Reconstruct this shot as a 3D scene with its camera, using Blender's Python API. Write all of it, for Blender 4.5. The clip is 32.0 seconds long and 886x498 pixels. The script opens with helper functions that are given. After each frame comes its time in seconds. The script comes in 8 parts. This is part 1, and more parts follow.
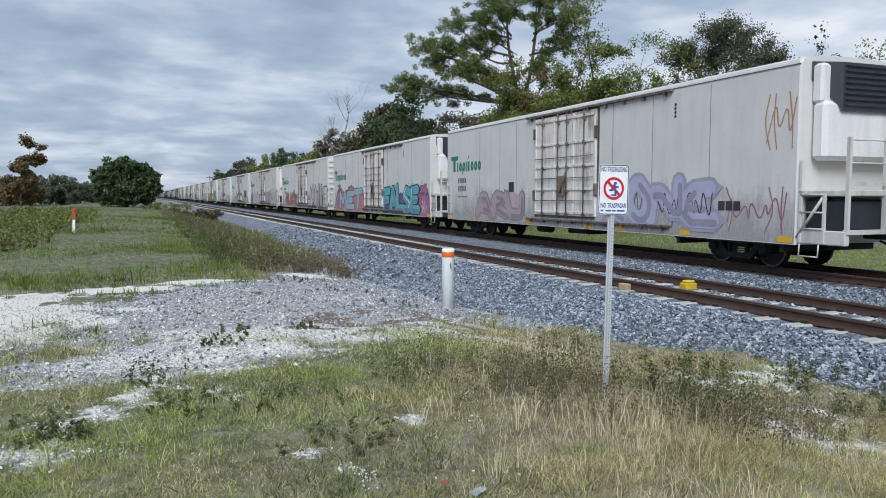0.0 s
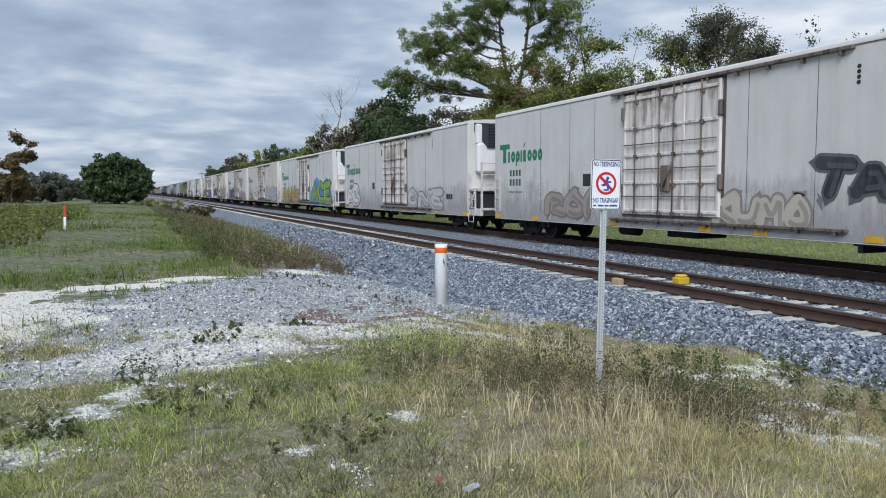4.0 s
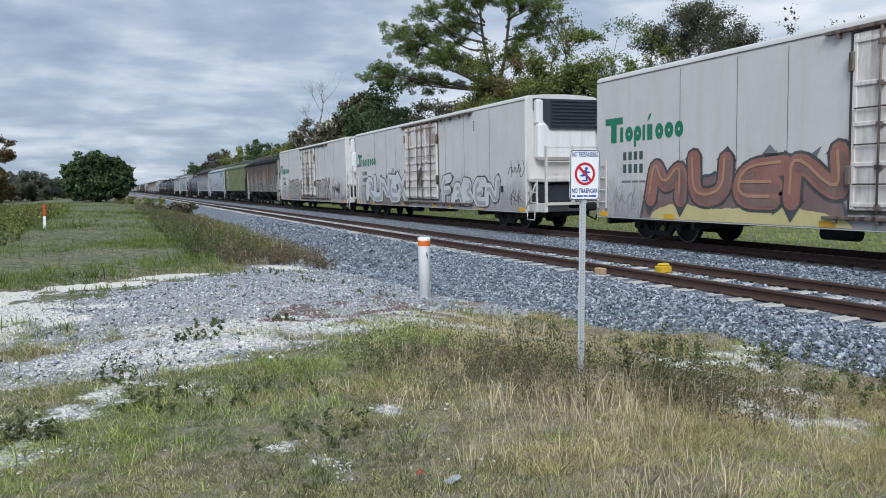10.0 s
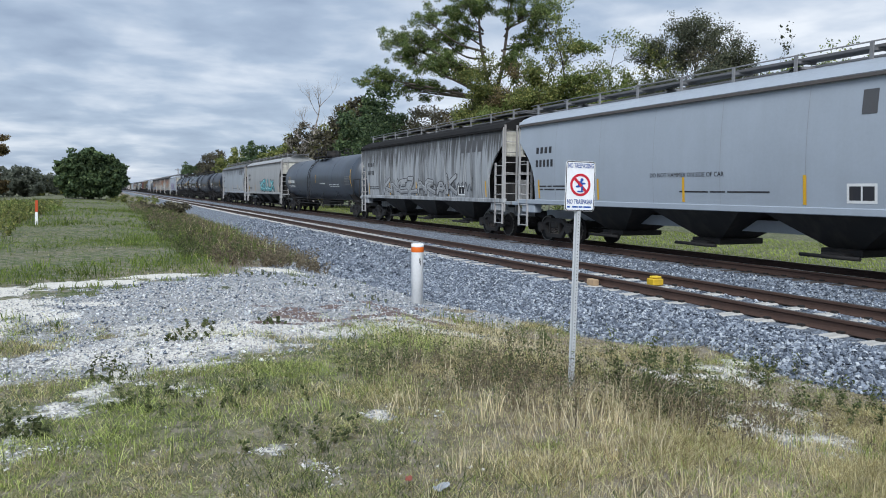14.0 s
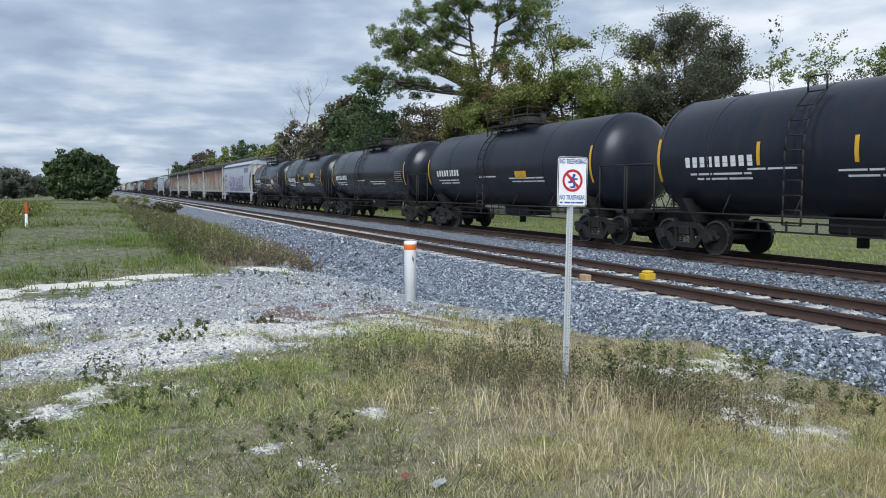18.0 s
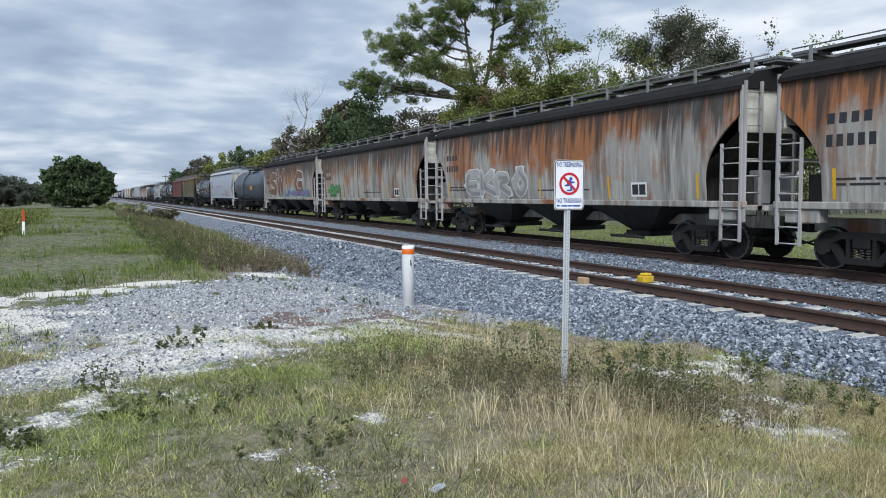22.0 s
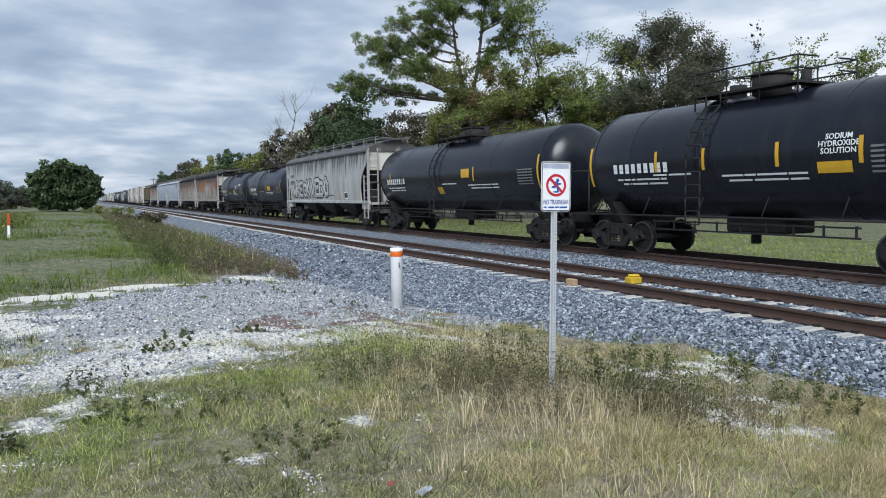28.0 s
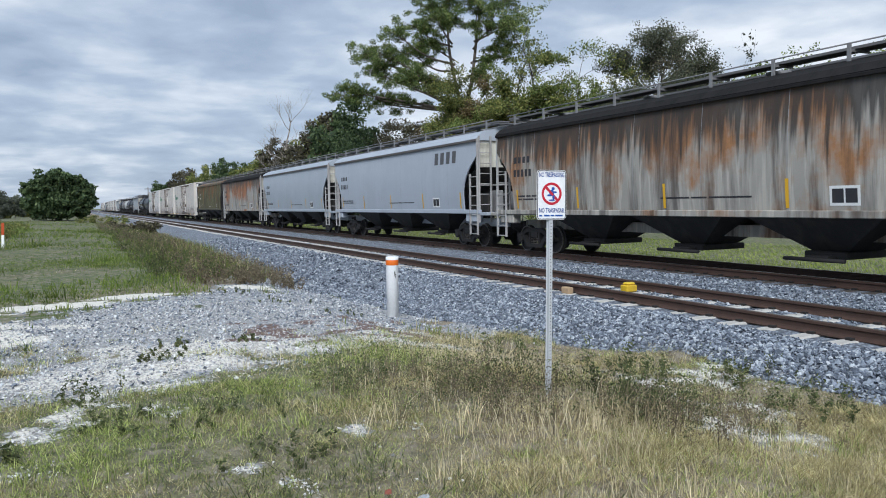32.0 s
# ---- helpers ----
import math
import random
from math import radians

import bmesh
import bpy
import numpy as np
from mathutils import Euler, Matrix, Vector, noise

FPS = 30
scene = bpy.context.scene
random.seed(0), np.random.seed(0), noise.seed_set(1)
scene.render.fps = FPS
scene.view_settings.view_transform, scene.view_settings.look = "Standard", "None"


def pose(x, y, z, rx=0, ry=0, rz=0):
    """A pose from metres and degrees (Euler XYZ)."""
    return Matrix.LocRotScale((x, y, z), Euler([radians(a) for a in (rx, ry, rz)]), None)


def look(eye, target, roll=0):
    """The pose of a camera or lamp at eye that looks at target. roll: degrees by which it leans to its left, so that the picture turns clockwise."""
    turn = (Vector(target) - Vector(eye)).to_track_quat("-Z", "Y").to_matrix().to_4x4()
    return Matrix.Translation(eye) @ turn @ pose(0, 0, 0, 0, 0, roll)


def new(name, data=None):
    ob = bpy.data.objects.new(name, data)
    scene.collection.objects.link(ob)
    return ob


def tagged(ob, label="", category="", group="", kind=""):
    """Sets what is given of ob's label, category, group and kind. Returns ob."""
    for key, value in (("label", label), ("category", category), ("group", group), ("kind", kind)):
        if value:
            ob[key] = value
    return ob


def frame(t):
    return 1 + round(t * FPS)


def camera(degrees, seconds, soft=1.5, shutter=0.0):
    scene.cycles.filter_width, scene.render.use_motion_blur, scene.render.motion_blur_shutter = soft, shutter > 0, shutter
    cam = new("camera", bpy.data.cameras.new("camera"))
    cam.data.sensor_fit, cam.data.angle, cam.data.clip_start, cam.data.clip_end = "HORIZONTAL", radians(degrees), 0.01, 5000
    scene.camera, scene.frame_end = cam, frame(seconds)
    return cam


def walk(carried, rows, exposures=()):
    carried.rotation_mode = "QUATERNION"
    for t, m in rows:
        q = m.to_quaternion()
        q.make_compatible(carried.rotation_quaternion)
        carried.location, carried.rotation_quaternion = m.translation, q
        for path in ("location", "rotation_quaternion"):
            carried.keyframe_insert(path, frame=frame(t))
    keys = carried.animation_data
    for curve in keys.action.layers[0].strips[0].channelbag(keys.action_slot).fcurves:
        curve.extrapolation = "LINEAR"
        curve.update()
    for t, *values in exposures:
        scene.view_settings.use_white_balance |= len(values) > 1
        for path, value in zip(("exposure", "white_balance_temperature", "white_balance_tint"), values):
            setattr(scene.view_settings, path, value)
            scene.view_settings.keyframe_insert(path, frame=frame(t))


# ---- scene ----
cam = camera(61.42, 32.0, soft=1.0, shutter=0.0)
walk(cam, [
    (0, pose(-0.000, 0.000, 1.740, 85.901, -0.001, -21.988)),
    (0.5, pose(-0.000, -0.002, 1.741, 85.865, 0.005, -22.010)),
    (1, pose(0.007, 0.002, 1.740, 85.800, 0.007, -22.091)),
    (1.5, pose(0.014, 0.009, 1.741, 85.748, -0.032, -22.130)),
    (2, pose(0.018, 0.010, 1.739, 85.703, -0.012, -22.187)),
    (2.5, pose(0.016, 0.013, 1.741, 85.677, -0.051, -22.276)),
    (3, pose(0.016, 0.012, 1.740, 85.666, 0.012, -22.348)),
    (3.5, pose(0.014, 0.014, 1.741, 85.631, 0.112, -22.439)),
    (5.5, pose(0.032, 0.017, 1.739, 85.164, 0.594, -22.822)),
    (6, pose(0.041, 0.022, 1.737, 85.060, 0.653, -23.014)),
    (6.5, pose(0.040, 0.019, 1.739, 85.040, 0.664, -23.190)),
    (7, pose(0.043, 0.013, 1.738, 85.055, 0.769, -23.354)),
    (7.5, pose(0.038, 0.005, 1.740, 85.104, 0.786, -23.466)),
    (8, pose(0.039, 0.002, 1.740, 85.120, 0.831, -23.534)),
    (8.5, pose(0.037, 0.008, 1.742, 85.107, 0.909, -23.614)),
    (9, pose(0.042, 0.003, 1.743, 85.053, 1.029, -23.632)),
    (9.5, pose(0.049, 0.011, 1.742, 84.995, 1.161, -23.676)),
    (10, pose(0.061, 0.000, 1.741, 84.986, 1.140, -23.711)),
    (10.5, pose(0.066, -0.010, 1.743, 85.044, 0.857, -23.683)),
    (11, pose(0.065, -0.014, 1.743, 85.188, 0.239, -23.651)),
    (11.5, pose(0.060, -0.017, 1.741, 85.359, -0.431, -23.618)),
    (12, pose(0.050, -0.012, 1.743, 85.482, -0.903, -23.663)),
    (12.5, pose(0.044, -0.000, 1.740, 85.515, -1.060, -23.792)),
    (13, pose(0.043, 0.006, 1.742, 85.483, -0.924, -23.921)),
    (13.5, pose(0.043, 0.003, 1.744, 85.483, -0.689, -24.047)),
    (14, pose(0.040, -0.007, 1.745, 85.504, -0.442, -24.158)),
    (14.5, pose(0.036, -0.023, 1.748, 85.553, -0.229, -24.324)),
    (16.5, pose(0.032, -0.006, 1.748, 85.433, -0.044, -24.801)),
    (17, pose(0.033, -0.001, 1.746, 85.374, 0.005, -24.810)),
    (17.5, pose(0.028, -0.005, 1.747, 85.308, 0.077, -24.825)),
    (18, pose(0.031, -0.006, 1.743, 85.295, 0.164, -24.799)),
    (18.5, pose(0.033, -0.002, 1.743, 85.287, 0.279, -24.778)),
    (19, pose(0.031, -0.004, 1.743, 85.352, 0.396, -24.785)),
    (19.5, pose(0.033, -0.008, 1.743, 85.466, 0.501, -24.778)),
    (20, pose(0.032, -0.010, 1.745, 85.590, 0.566, -24.795)),
    (20.5, pose(0.029, -0.016, 1.744, 85.706, 0.609, -24.852)),
    (21, pose(0.031, -0.021, 1.746, 85.728, 0.583, -24.853)),
    (21.5, pose(0.032, -0.017, 1.743, 85.697, 0.626, -24.911)),
    (22, pose(0.036, -0.008, 1.744, 85.613, 0.645, -24.982)),
    (22.5, pose(0.039, -0.009, 1.743, 85.516, 0.745, -25.053)),
    (23, pose(0.046, -0.002, 1.743, 85.411, 0.851, -25.142)),
    (23.5, pose(0.049, 0.002, 1.740, 85.330, 0.906, -25.214)),
    (24, pose(0.046, -0.003, 1.743, 85.299, 0.970, -25.261)),
    (24.5, pose(0.045, -0.002, 1.742, 85.297, 0.990, -25.280)),
    (25, pose(0.041, -0.002, 1.738, 85.305, 0.999, -25.309)),
    (25.5, pose(0.041, -0.002, 1.741, 85.292, 1.013, -25.318)),
    (27.5, pose(0.063, -0.013, 1.740, 85.629, 0.939, -25.662)),
    (28, pose(0.060, -0.009, 1.739, 85.786, 0.834, -25.805)),
    (28.5, pose(0.053, -0.010, 1.741, 85.924, 0.768, -25.845)),
    (29, pose(0.047, -0.011, 1.740, 86.074, 0.727, -25.868)),
    (29.5, pose(0.045, -0.013, 1.744, 86.191, 0.727, -25.859)),
    (30, pose(0.046, -0.009, 1.740, 86.282, 0.774, -25.899)),
    (30.5, pose(0.047, -0.013, 1.741, 86.338, 0.806, -25.955)),
    (31, pose(0.046, -0.014, 1.743, 86.349, 0.869, -26.025)),
    (31.5, pose(0.042, -0.018, 1.741, 86.408, 0.888, -26.117)),
    (32, pose(0.046, -0.018, 1.739, 86.439, 0.958, -26.186)),
], exposures=[(0, -0.05, 6240, 10), (11, -0.04, 6240, 10), (14, 0.06, 6240, 10), (32, 0.06, 6240, 10)])


# ---- world, sun ----
SUN_ELEVATION, SUN_AZIMUTH = 41.0, 212.0      # degrees; azimuth clockwise from +y
world = bpy.data.worlds.new("overcast_sky")
scene.world = world
world.use_nodes = True
wn, wl = world.node_tree.nodes, world.node_tree.links
wn.clear()


def wnode(kind, **values):
    n = wn.new(kind)
    for k, v in values.items():
        n.inputs[k].default_value = v
    return n


def wmath(op, a, b=None):
    n = wn.new("ShaderNodeMath")
    n.operation = op
    for i, v in enumerate((a, b)):
        if v is None:
            continue
        if isinstance(v, (int, float)):
            n.inputs[i].default_value = v
        else:
            wl.new(v, n.inputs[i])
    return n.outputs[0]


def wramp(value, stops):
    n = wn.new("ShaderNodeValToRGB")
    while len(n.color_ramp.elements) < len(stops):
        n.color_ramp.elements.new(0.5)
    for e, (p, c) in zip(n.color_ramp.elements, stops):
        e.position, e.color = p, (*c, 1)
    wl.new(value, n.inputs[0])
    return n.outputs[0]


sky = wn.new("ShaderNodeTexSky")
sky.sky_type, sky.sun_disc = "NISHITA", False
sky.sun_elevation, sky.sun_rotation = radians(SUN_ELEVATION), radians(SUN_AZIMUTH)
way = wn.new("ShaderNodeTexCoord").outputs["Generated"]
split = wn.new("ShaderNodeSeparateXYZ")
wl.new(way, split.inputs[0])
up = wmath("ADD", wmath("MAXIMUM", split.outputs[2], 0.0), 0.15)
flat = wn.new("ShaderNodeCombineXYZ")
wl.new(wmath("DIVIDE", split.outputs[0], up), flat.inputs[0])
wl.new(wmath("DIVIDE", split.outputs[1], up), flat.inputs[1])
big = wnode("ShaderNodeTexNoise", Scale=0.80, Detail=5.0, Roughness=0.5, Distortion=0.2)
fine = wnode("ShaderNodeTexNoise", Scale=2.7, Detail=5.0, Roughness=0.5, Distortion=0.2)
for n in (big, fine):
    wl.new(flat.outputs[0], n.inputs["Vector"])
cover = wmath("ADD", wmath("MULTIPLY", big.outputs[0], 0.56), wmath("MULTIPLY", fine.outputs[0], 0.44))
cover = wmath("ADD", cover, wmath("MULTIPLY", wmath("SUBTRACT", split.outputs[0], 0.30), 0.10))     # the cover thins towards the right of the line
cloud = wramp(cover, [(0.36, (0.33, 0.405, 0.525)), (0.455, (0.43, 0.515, 0.635)), (0.53, (0.60, 0.665, 0.755)), (0.64, (0.87, 0.90, 0.935))])
blend = wn.new("ShaderNodeMixRGB")
blend.inputs[0].default_value = 0.93
wl.new(sky.outputs[0], blend.inputs[1])
wl.new(cloud, blend.inputs[2])
back = wnode("ShaderNodeBackground", Strength=1.0)
dim = wn.new("ShaderNodeMixRGB")
dim.blend_type, dim.inputs[0].default_value, dim.inputs[2].default_value = "MULTIPLY", 1.0, (0.12, 0.12, 0.12, 1)
wl.new(sky.outputs[0], dim.inputs[1])
wl.new(dim.outputs[0], blend.inputs[1])
wl.new(blend.outputs[0], back.inputs[0])
wl.new(back.outputs[0], wn.new("ShaderNodeOutputWorld").inputs[0])

sun = new("sun", bpy.data.lights.new("sun", "SUN"))
sun.data.energy, sun.data.angle, sun.data.color = 3.15, radians(30), (0.965, 0.99, 1.0)
sun.matrix_world = look((0, 0, 60), (60 * -math.sin(radians(SUN_AZIMUTH)) * math.cos(radians(SUN_ELEVATION)), 60 * -math.cos(radians(SUN_AZIMUTH)) * math.cos(radians(SUN_ELEVATION)), 60 - 60 * math.sin(radians(SUN_ELEVATION))))
scene.view_settings.exposure = 0.0

# ---- tools ----
rng = np.random.default_rng(7)


def link_mesh(name, verts, faces, material, smooth=False):
    me = bpy.data.meshes.new(name)
    me.from_pydata([tuple(v) for v in verts], [], faces)
    me.materials.append(material)
    if smooth:
        me.polygons.foreach_set("use_smooth", [True] * len(me.polygons))
    return me


def np_mesh(name, verts, faces, material, smooth=False):
    """A mesh from arrays: faces of one size each."""
    me = bpy.data.meshes.new(name)
    faces = np.asarray(faces, np.int32)
    n, k = faces.shape
    me.vertices.add(len(verts))
    me.vertices.foreach_set("co", np.asarray(verts, np.float32).ravel())
    me.loops.add(n * k)
    me.loops.foreach_set("vertex_index", faces.ravel())
    me.polygons.add(n)
    me.polygons.foreach_set("loop_start", np.arange(0, n * k, k, dtype=np.int32))
    me.polygons.foreach_set("use_smooth", np.full(n, smooth))
    me.update(calc_edges=True)
    me.materials.append(material)
    return me


def part(name, me, parent, label="", at=None):
    ob = new(name, me)
    ob.parent = parent
    if at is not None:
        ob.matrix_basis = at
    if label:
        ob["label"] = label
    return ob


def thing(name, label, category, at=None, group="", kind=""):
    ob = new(name)
    ob.empty_display_size = 0.2
    if at is not None:
        ob.matrix_basis = at
    return tagged(ob, label, category, group, kind)


def part_each(name, shapes, parent, label="", at=None):
    """One part for each of the given meshes."""
    return [part(name, me, parent, label, at) for me in shapes]


class Shape:
    """Gathers boxes, tubes, prisms and sheets into one mesh."""

    def __init__(self):
        self.v, self.f, self.s, self.marks = [], [], [], []

    def add(self, verts, faces, smooth=False):
        n = len(self.v)
        self.marks.append((n, len(self.f)))
        self.v += [tuple(v) for v in verts]
        self.f += [tuple(n + i for i in f) for f in faces]
        self.s += [smooth] * len(faces)
        return self

    def box(self, x0, x1, y0, y1, z0, z1, bevel=0.0):
        if bevel <= 0:
            v = [(x, y, z) for z in (z0, z1) for y in (y0, y1) for x in (x0, x1)]
            return self.add(v, [(0, 2, 3, 1), (4, 5, 7, 6), (0, 1, 5, 4), (2, 6, 7, 3), (0, 4, 6, 2), (1, 3, 7, 5)])
        b = min(bevel, (x1 - x0) / 2.01, (y1 - y0) / 2.01, (z1 - z0) / 2.01)
        rings = []
        for z, i in ((z0, b), (z0 + b, 0), (z1 - b, 0), (z1, b)):
            a0, a1, c0, c1 = x0 + i, x1 - i, y0 + i, y1 - i
            k = b if i == 0 else 0.3 * b
            rings.append([(a0 + k, c0, z), (a1 - k, c0, z), (a1, c0 + k, z), (a1, c1 - k, z), (a1 - k, c1, z), (a0 + k, c1, z), (a0, c1 - k, z), (a0, c0 + k, z)])
        return self.loft(rings)

    def loft(self, rings, caps=True, closed=True, smooth=False):
        n = len(rings[0])
        v = [p for r in rings for p in r]
        f = []
        for r in range(len(rings) - 1):
            for i in range(n if closed else n - 1):
                j = (i + 1) % n
                f.append((r * n + i, r * n + j, (r + 1) * n + j, (r + 1) * n + i))
        self.add(v, f, smooth)
        if caps and closed:
            base = len(self.v) - len(v)
            self.f += [tuple(base + i for i in reversed(range(n))), tuple(base + (len(rings) - 1) * n + i for i in range(n))]
            self.s += [False, False]
        return self

    def tube(self, a, b, r, r2=None, sides=8, smooth=True):
        a, b = Vector(a), Vector(b)
        d = (b - a).normalized()
        u = d.orthogonal().normalized()
        w = d.cross(u)
        r2 = r if r2 is None else r2
        ring = lambda p, q: [p + q * (math.cos(t) * u + math.sin(t) * w) for t in (2 * math.pi * i / sides for i in range(sides))]
        return self.loft([ring(a, r), ring(b, r2)], smooth=smooth)

    def pipe(self, points, r, sides=6):
        for a, b in zip(points, points[1:]):
            self.tube(a, b, r, sides=sides)
        return self

    def prism(self, outline, axis, lo, hi):
        """An outline of 2D points pushed along an axis (0, 1 or 2) from lo to hi."""
        def place(p, t):
            q = [p[0], p[1]]
            q.insert(axis, t)
            return tuple(q)
        n = len(outline)
        v = [place(p, t) for t in (lo, hi) for p in outline]
        f = [tuple(reversed(range(n))), tuple(n + i for i in range(n))]
        f += [(i, (i + 1) % n, n + (i + 1) % n, n + i) for i in range(n)]
        return self.add(v, f)

    def pieces(self):
        """The single boxes, tubes and sheets, as shapes of their own."""
        out = []
        for (v0, f0), (v1, f1) in zip(self.marks, self.marks[1:] + [(len(self.v), len(self.f))]):
            q = Shape()
            q.v, q.s = self.v[v0:v1], self.s[f0:f1]
            q.f = [tuple(i - v0 for i in f) for f in self.f[f0:f1]]
            out.append(q)
        return out

    def mesh(self, name, material):
        me = bpy.data.meshes.new(name)
        me.from_pydata(self.v, [], self.f)
        me.polygons.foreach_set("use_smooth", self.s)
        me.materials.append(material)
        bm = bmesh.new()
        bm.from_mesh(me)
        bmesh.ops.recalc_face_normals(bm, faces=bm.faces)
        bm.to_mesh(me)
        bm.free()
        return me


# ---- materials ----
def material(name):
    m = bpy.data.materials.new(name)
    m.use_nodes = True
    nt = m.node_tree
    return m, nt.nodes, nt.links, nt.nodes["Principled BSDF"]


def noise_of(nodes, links, vec, scale, detail=4.0, rough=0.6, stretch=None):
    if stretch is not None:
        mp = nodes.new("ShaderNodeMapping")
        mp.inputs["Scale"].default_value = stretch
        links.new(vec, mp.inputs[0])
        vec = mp.outputs[0]
    n = nodes.new("ShaderNodeTexNoise")
    n.inputs["Scale"].default_value, n.inputs["Detail"].default_value, n.inputs["Roughness"].default_value = scale, detail, rough
    links.new(vec, n.inputs["Vector"])
    return n.outputs[0]


def ramp_of(nodes, links, value, stops):
    n = nodes.new("ShaderNodeValToRGB")
    while len(n.color_ramp.elements) < len(stops):
        n.color_ramp.elements.new(0.5)
    for e, (p, c) in zip(n.color_ramp.elements, stops):
        c = (c, c, c) if isinstance(c, (int, float)) else c
        e.position, e.color = p, (*c, 1)
    links.new(value, n.inputs[0])
    return n.outputs[0]


def mix_of(nodes, links, fac, a, b, how="MIX"):
    n = nodes.new("ShaderNodeMixRGB")
    n.blend_type = how
    for i, v in enumerate((fac, a, b)):
        if isinstance(v, (int, float)):
            n.inputs[i].default_value = v if i == 0 else (v, v, v, 1)
        elif isinstance(v, tuple):
            n.inputs[i].default_value = (*v, 1)
        else:
            links.new(v, n.inputs[i])
    return n.outputs[0]


def bump_of(nodes, links, height, bsdf, strength=0.3, distance=0.02):
    n = nodes.new("ShaderNodeBump")
    n.inputs["Strength"].default_value, n.inputs["Distance"].default_value = strength, distance
    links.new(height, n.inputs["Height"])
    links.new(n.outputs[0], bsdf.inputs["Normal"])


def paint(name, colour, rough=0.5, metal=0.0, dirt=0.25, dirt_colour=(0.12, 0.09, 0.07), scale=3.0, streak=True, bump=0.05):
    """Paint or plain stuff with grain and streaky dirt at two scales."""
    m, nodes, links, bsdf = material(name)
    vec = nodes.new("ShaderNodeTexCoord").outputs["Object"]
    a = noise_of(nodes, links, vec, scale, stretch=(1, 1, 0.15) if streak else None)
    b = noise_of(nodes, links, vec, scale * 9)
    spots = ramp_of(nodes, links, a, [(0.45, 0.0), (0.75, 1.0)])
    light = mix_of(nodes, links, b, tuple(0.86 * c for c in colour), tuple(min(1, 1.12 * c) for c in colour))
    fac = nodes.new("ShaderNodeMath")
    fac.operation, fac.inputs[1].default_value = "MULTIPLY", dirt
    links.new(spots, fac.inputs[0])
    links.new(mix_of(nodes, links, fac.outputs[0], light, dirt_colour), bsdf.inputs["Base Color"])
    bsdf.inputs["Roughness"].default_value, bsdf.inputs["Metallic"].default_value = rough, metal
    if bump:
        bump_of(nodes, links, b, bsdf, bump, 0.01)
    return m


STEEL_DARK = paint("running_gear_steel", (0.013, 0.012, 0.012), 0.8, 0.0, 0.4, (0.045, 0.034, 0.026))
RAIL_RUST = paint("rusty_rail_steel", (0.070, 0.038, 0.027), 0.75, 0.0, 0.5, (0.03, 0.018, 0.014), 5, False)
RAIL_TOP = paint("polished_rail_head", (0.36, 0.34, 0.32), 0.3, 0.9, 0.3, (0.12, 0.08, 0.06), 5, False)
TIE_CONCRETE = paint("concrete_tie", (0.52, 0.50, 0.46), 0.9, 0.0, 0.5, (0.2, 0.17, 0.14), 4, False)
TIE_WOOD = paint("dark_timber_tie", (0.06, 0.05, 0.045), 0.9, 0.0, 0.4, (0.12, 0.1, 0.085), 6, False)

# ---- ground ----
RAIL = -0.06                 # top of rail
NEAR, FAR = 10.37, 15.60     # track centres


def smooth(a, b, v):
    t = np.clip((v - a) / (b - a), 0, 1)
    return t * t * (3 - 2 * t)


def wave(x, y, f, seed):
    """Soft uneven noise in -1..1, from a few sines."""
    r = np.random.default_rng(seed)
    out = 0
    for _ in range(5):
        a, p, q = r.uniform(0, 2 * math.pi, 3)
        out = out + np.sin(f * (math.cos(a) * x + math.sin(a) * y) * r.uniform(0.6, 1.6) + p + 0.6 * np.sin(0.7 * f * (math.sin(q) * x + math.cos(q) * y) + q))
    return out / 3.2


def toe(y):
    """Where the ballast of the near track meets the soil."""
    return 7.95 - 0.9 * smooth(7.5, 10.5, y) - 1.35 * smooth(10.5, 17, y) + 1.2 * smooth(24, 60, y) + 0.25 * wave(y * 0 + 3, y, 0.9, 4)


def soil_z(x, y):
    z = -0.10 * smooth(1, 4, x) - 0.43 * smooth(3.2, 6.8, x) + 0.05 * wave(x, y, 0.5, 11) + 0.025 * wave(x, y, 1.7, 12)
    z = z - 0.10 * smooth(7, 11, y) * smooth(-4, 3, x) + 0.05 * smooth(20, 45, y)
    z = z + 0.25 * smooth(18, 40, y) * smooth(5, -2, x)
    z = z - 0.35 * smooth(-8, -14, x) * smooth(16, 30, y)
    return z


def ballast_z(x, y):
    """Level of the ballast, very low where there is none."""
    near = np.abs(x - NEAR)
    far = np.abs(x - FAR)
    top = RAIL - 0.20
    a = top - smooth(1.55, 4.2, near) * 0.62 - np.maximum(near - 4.2, 0) * 0.3
    b = top - smooth(1.7, 3.3, far) * 0.45 - np.maximum(far - 3.3, 0) * 0.5
    mid = np.where((x > NEAR) & (x < FAR), top - 0.10, -9)
    return np.maximum(np.maximum(a, b), mid) + 0.018 * wave(x, y, 5.0, 21) + 0.010 * wave(x, y, 13.0, 22)


def back_z(x, y):
    return -0.55 + 0.08 * wave(x, y, 0.3, 13)


def ground_z(x, y):
    x, y = np.asarray(x, float), np.asarray(y, float)
    soil = np.where(x < 13, soil_z(x, y), back_z(x, y))
    rock = ballast_z(x, y)
    inside = (x > toe(y) - 0.2) & (x < 19.2)
    return np.where(inside, np.maximum(rock, soil), soil)


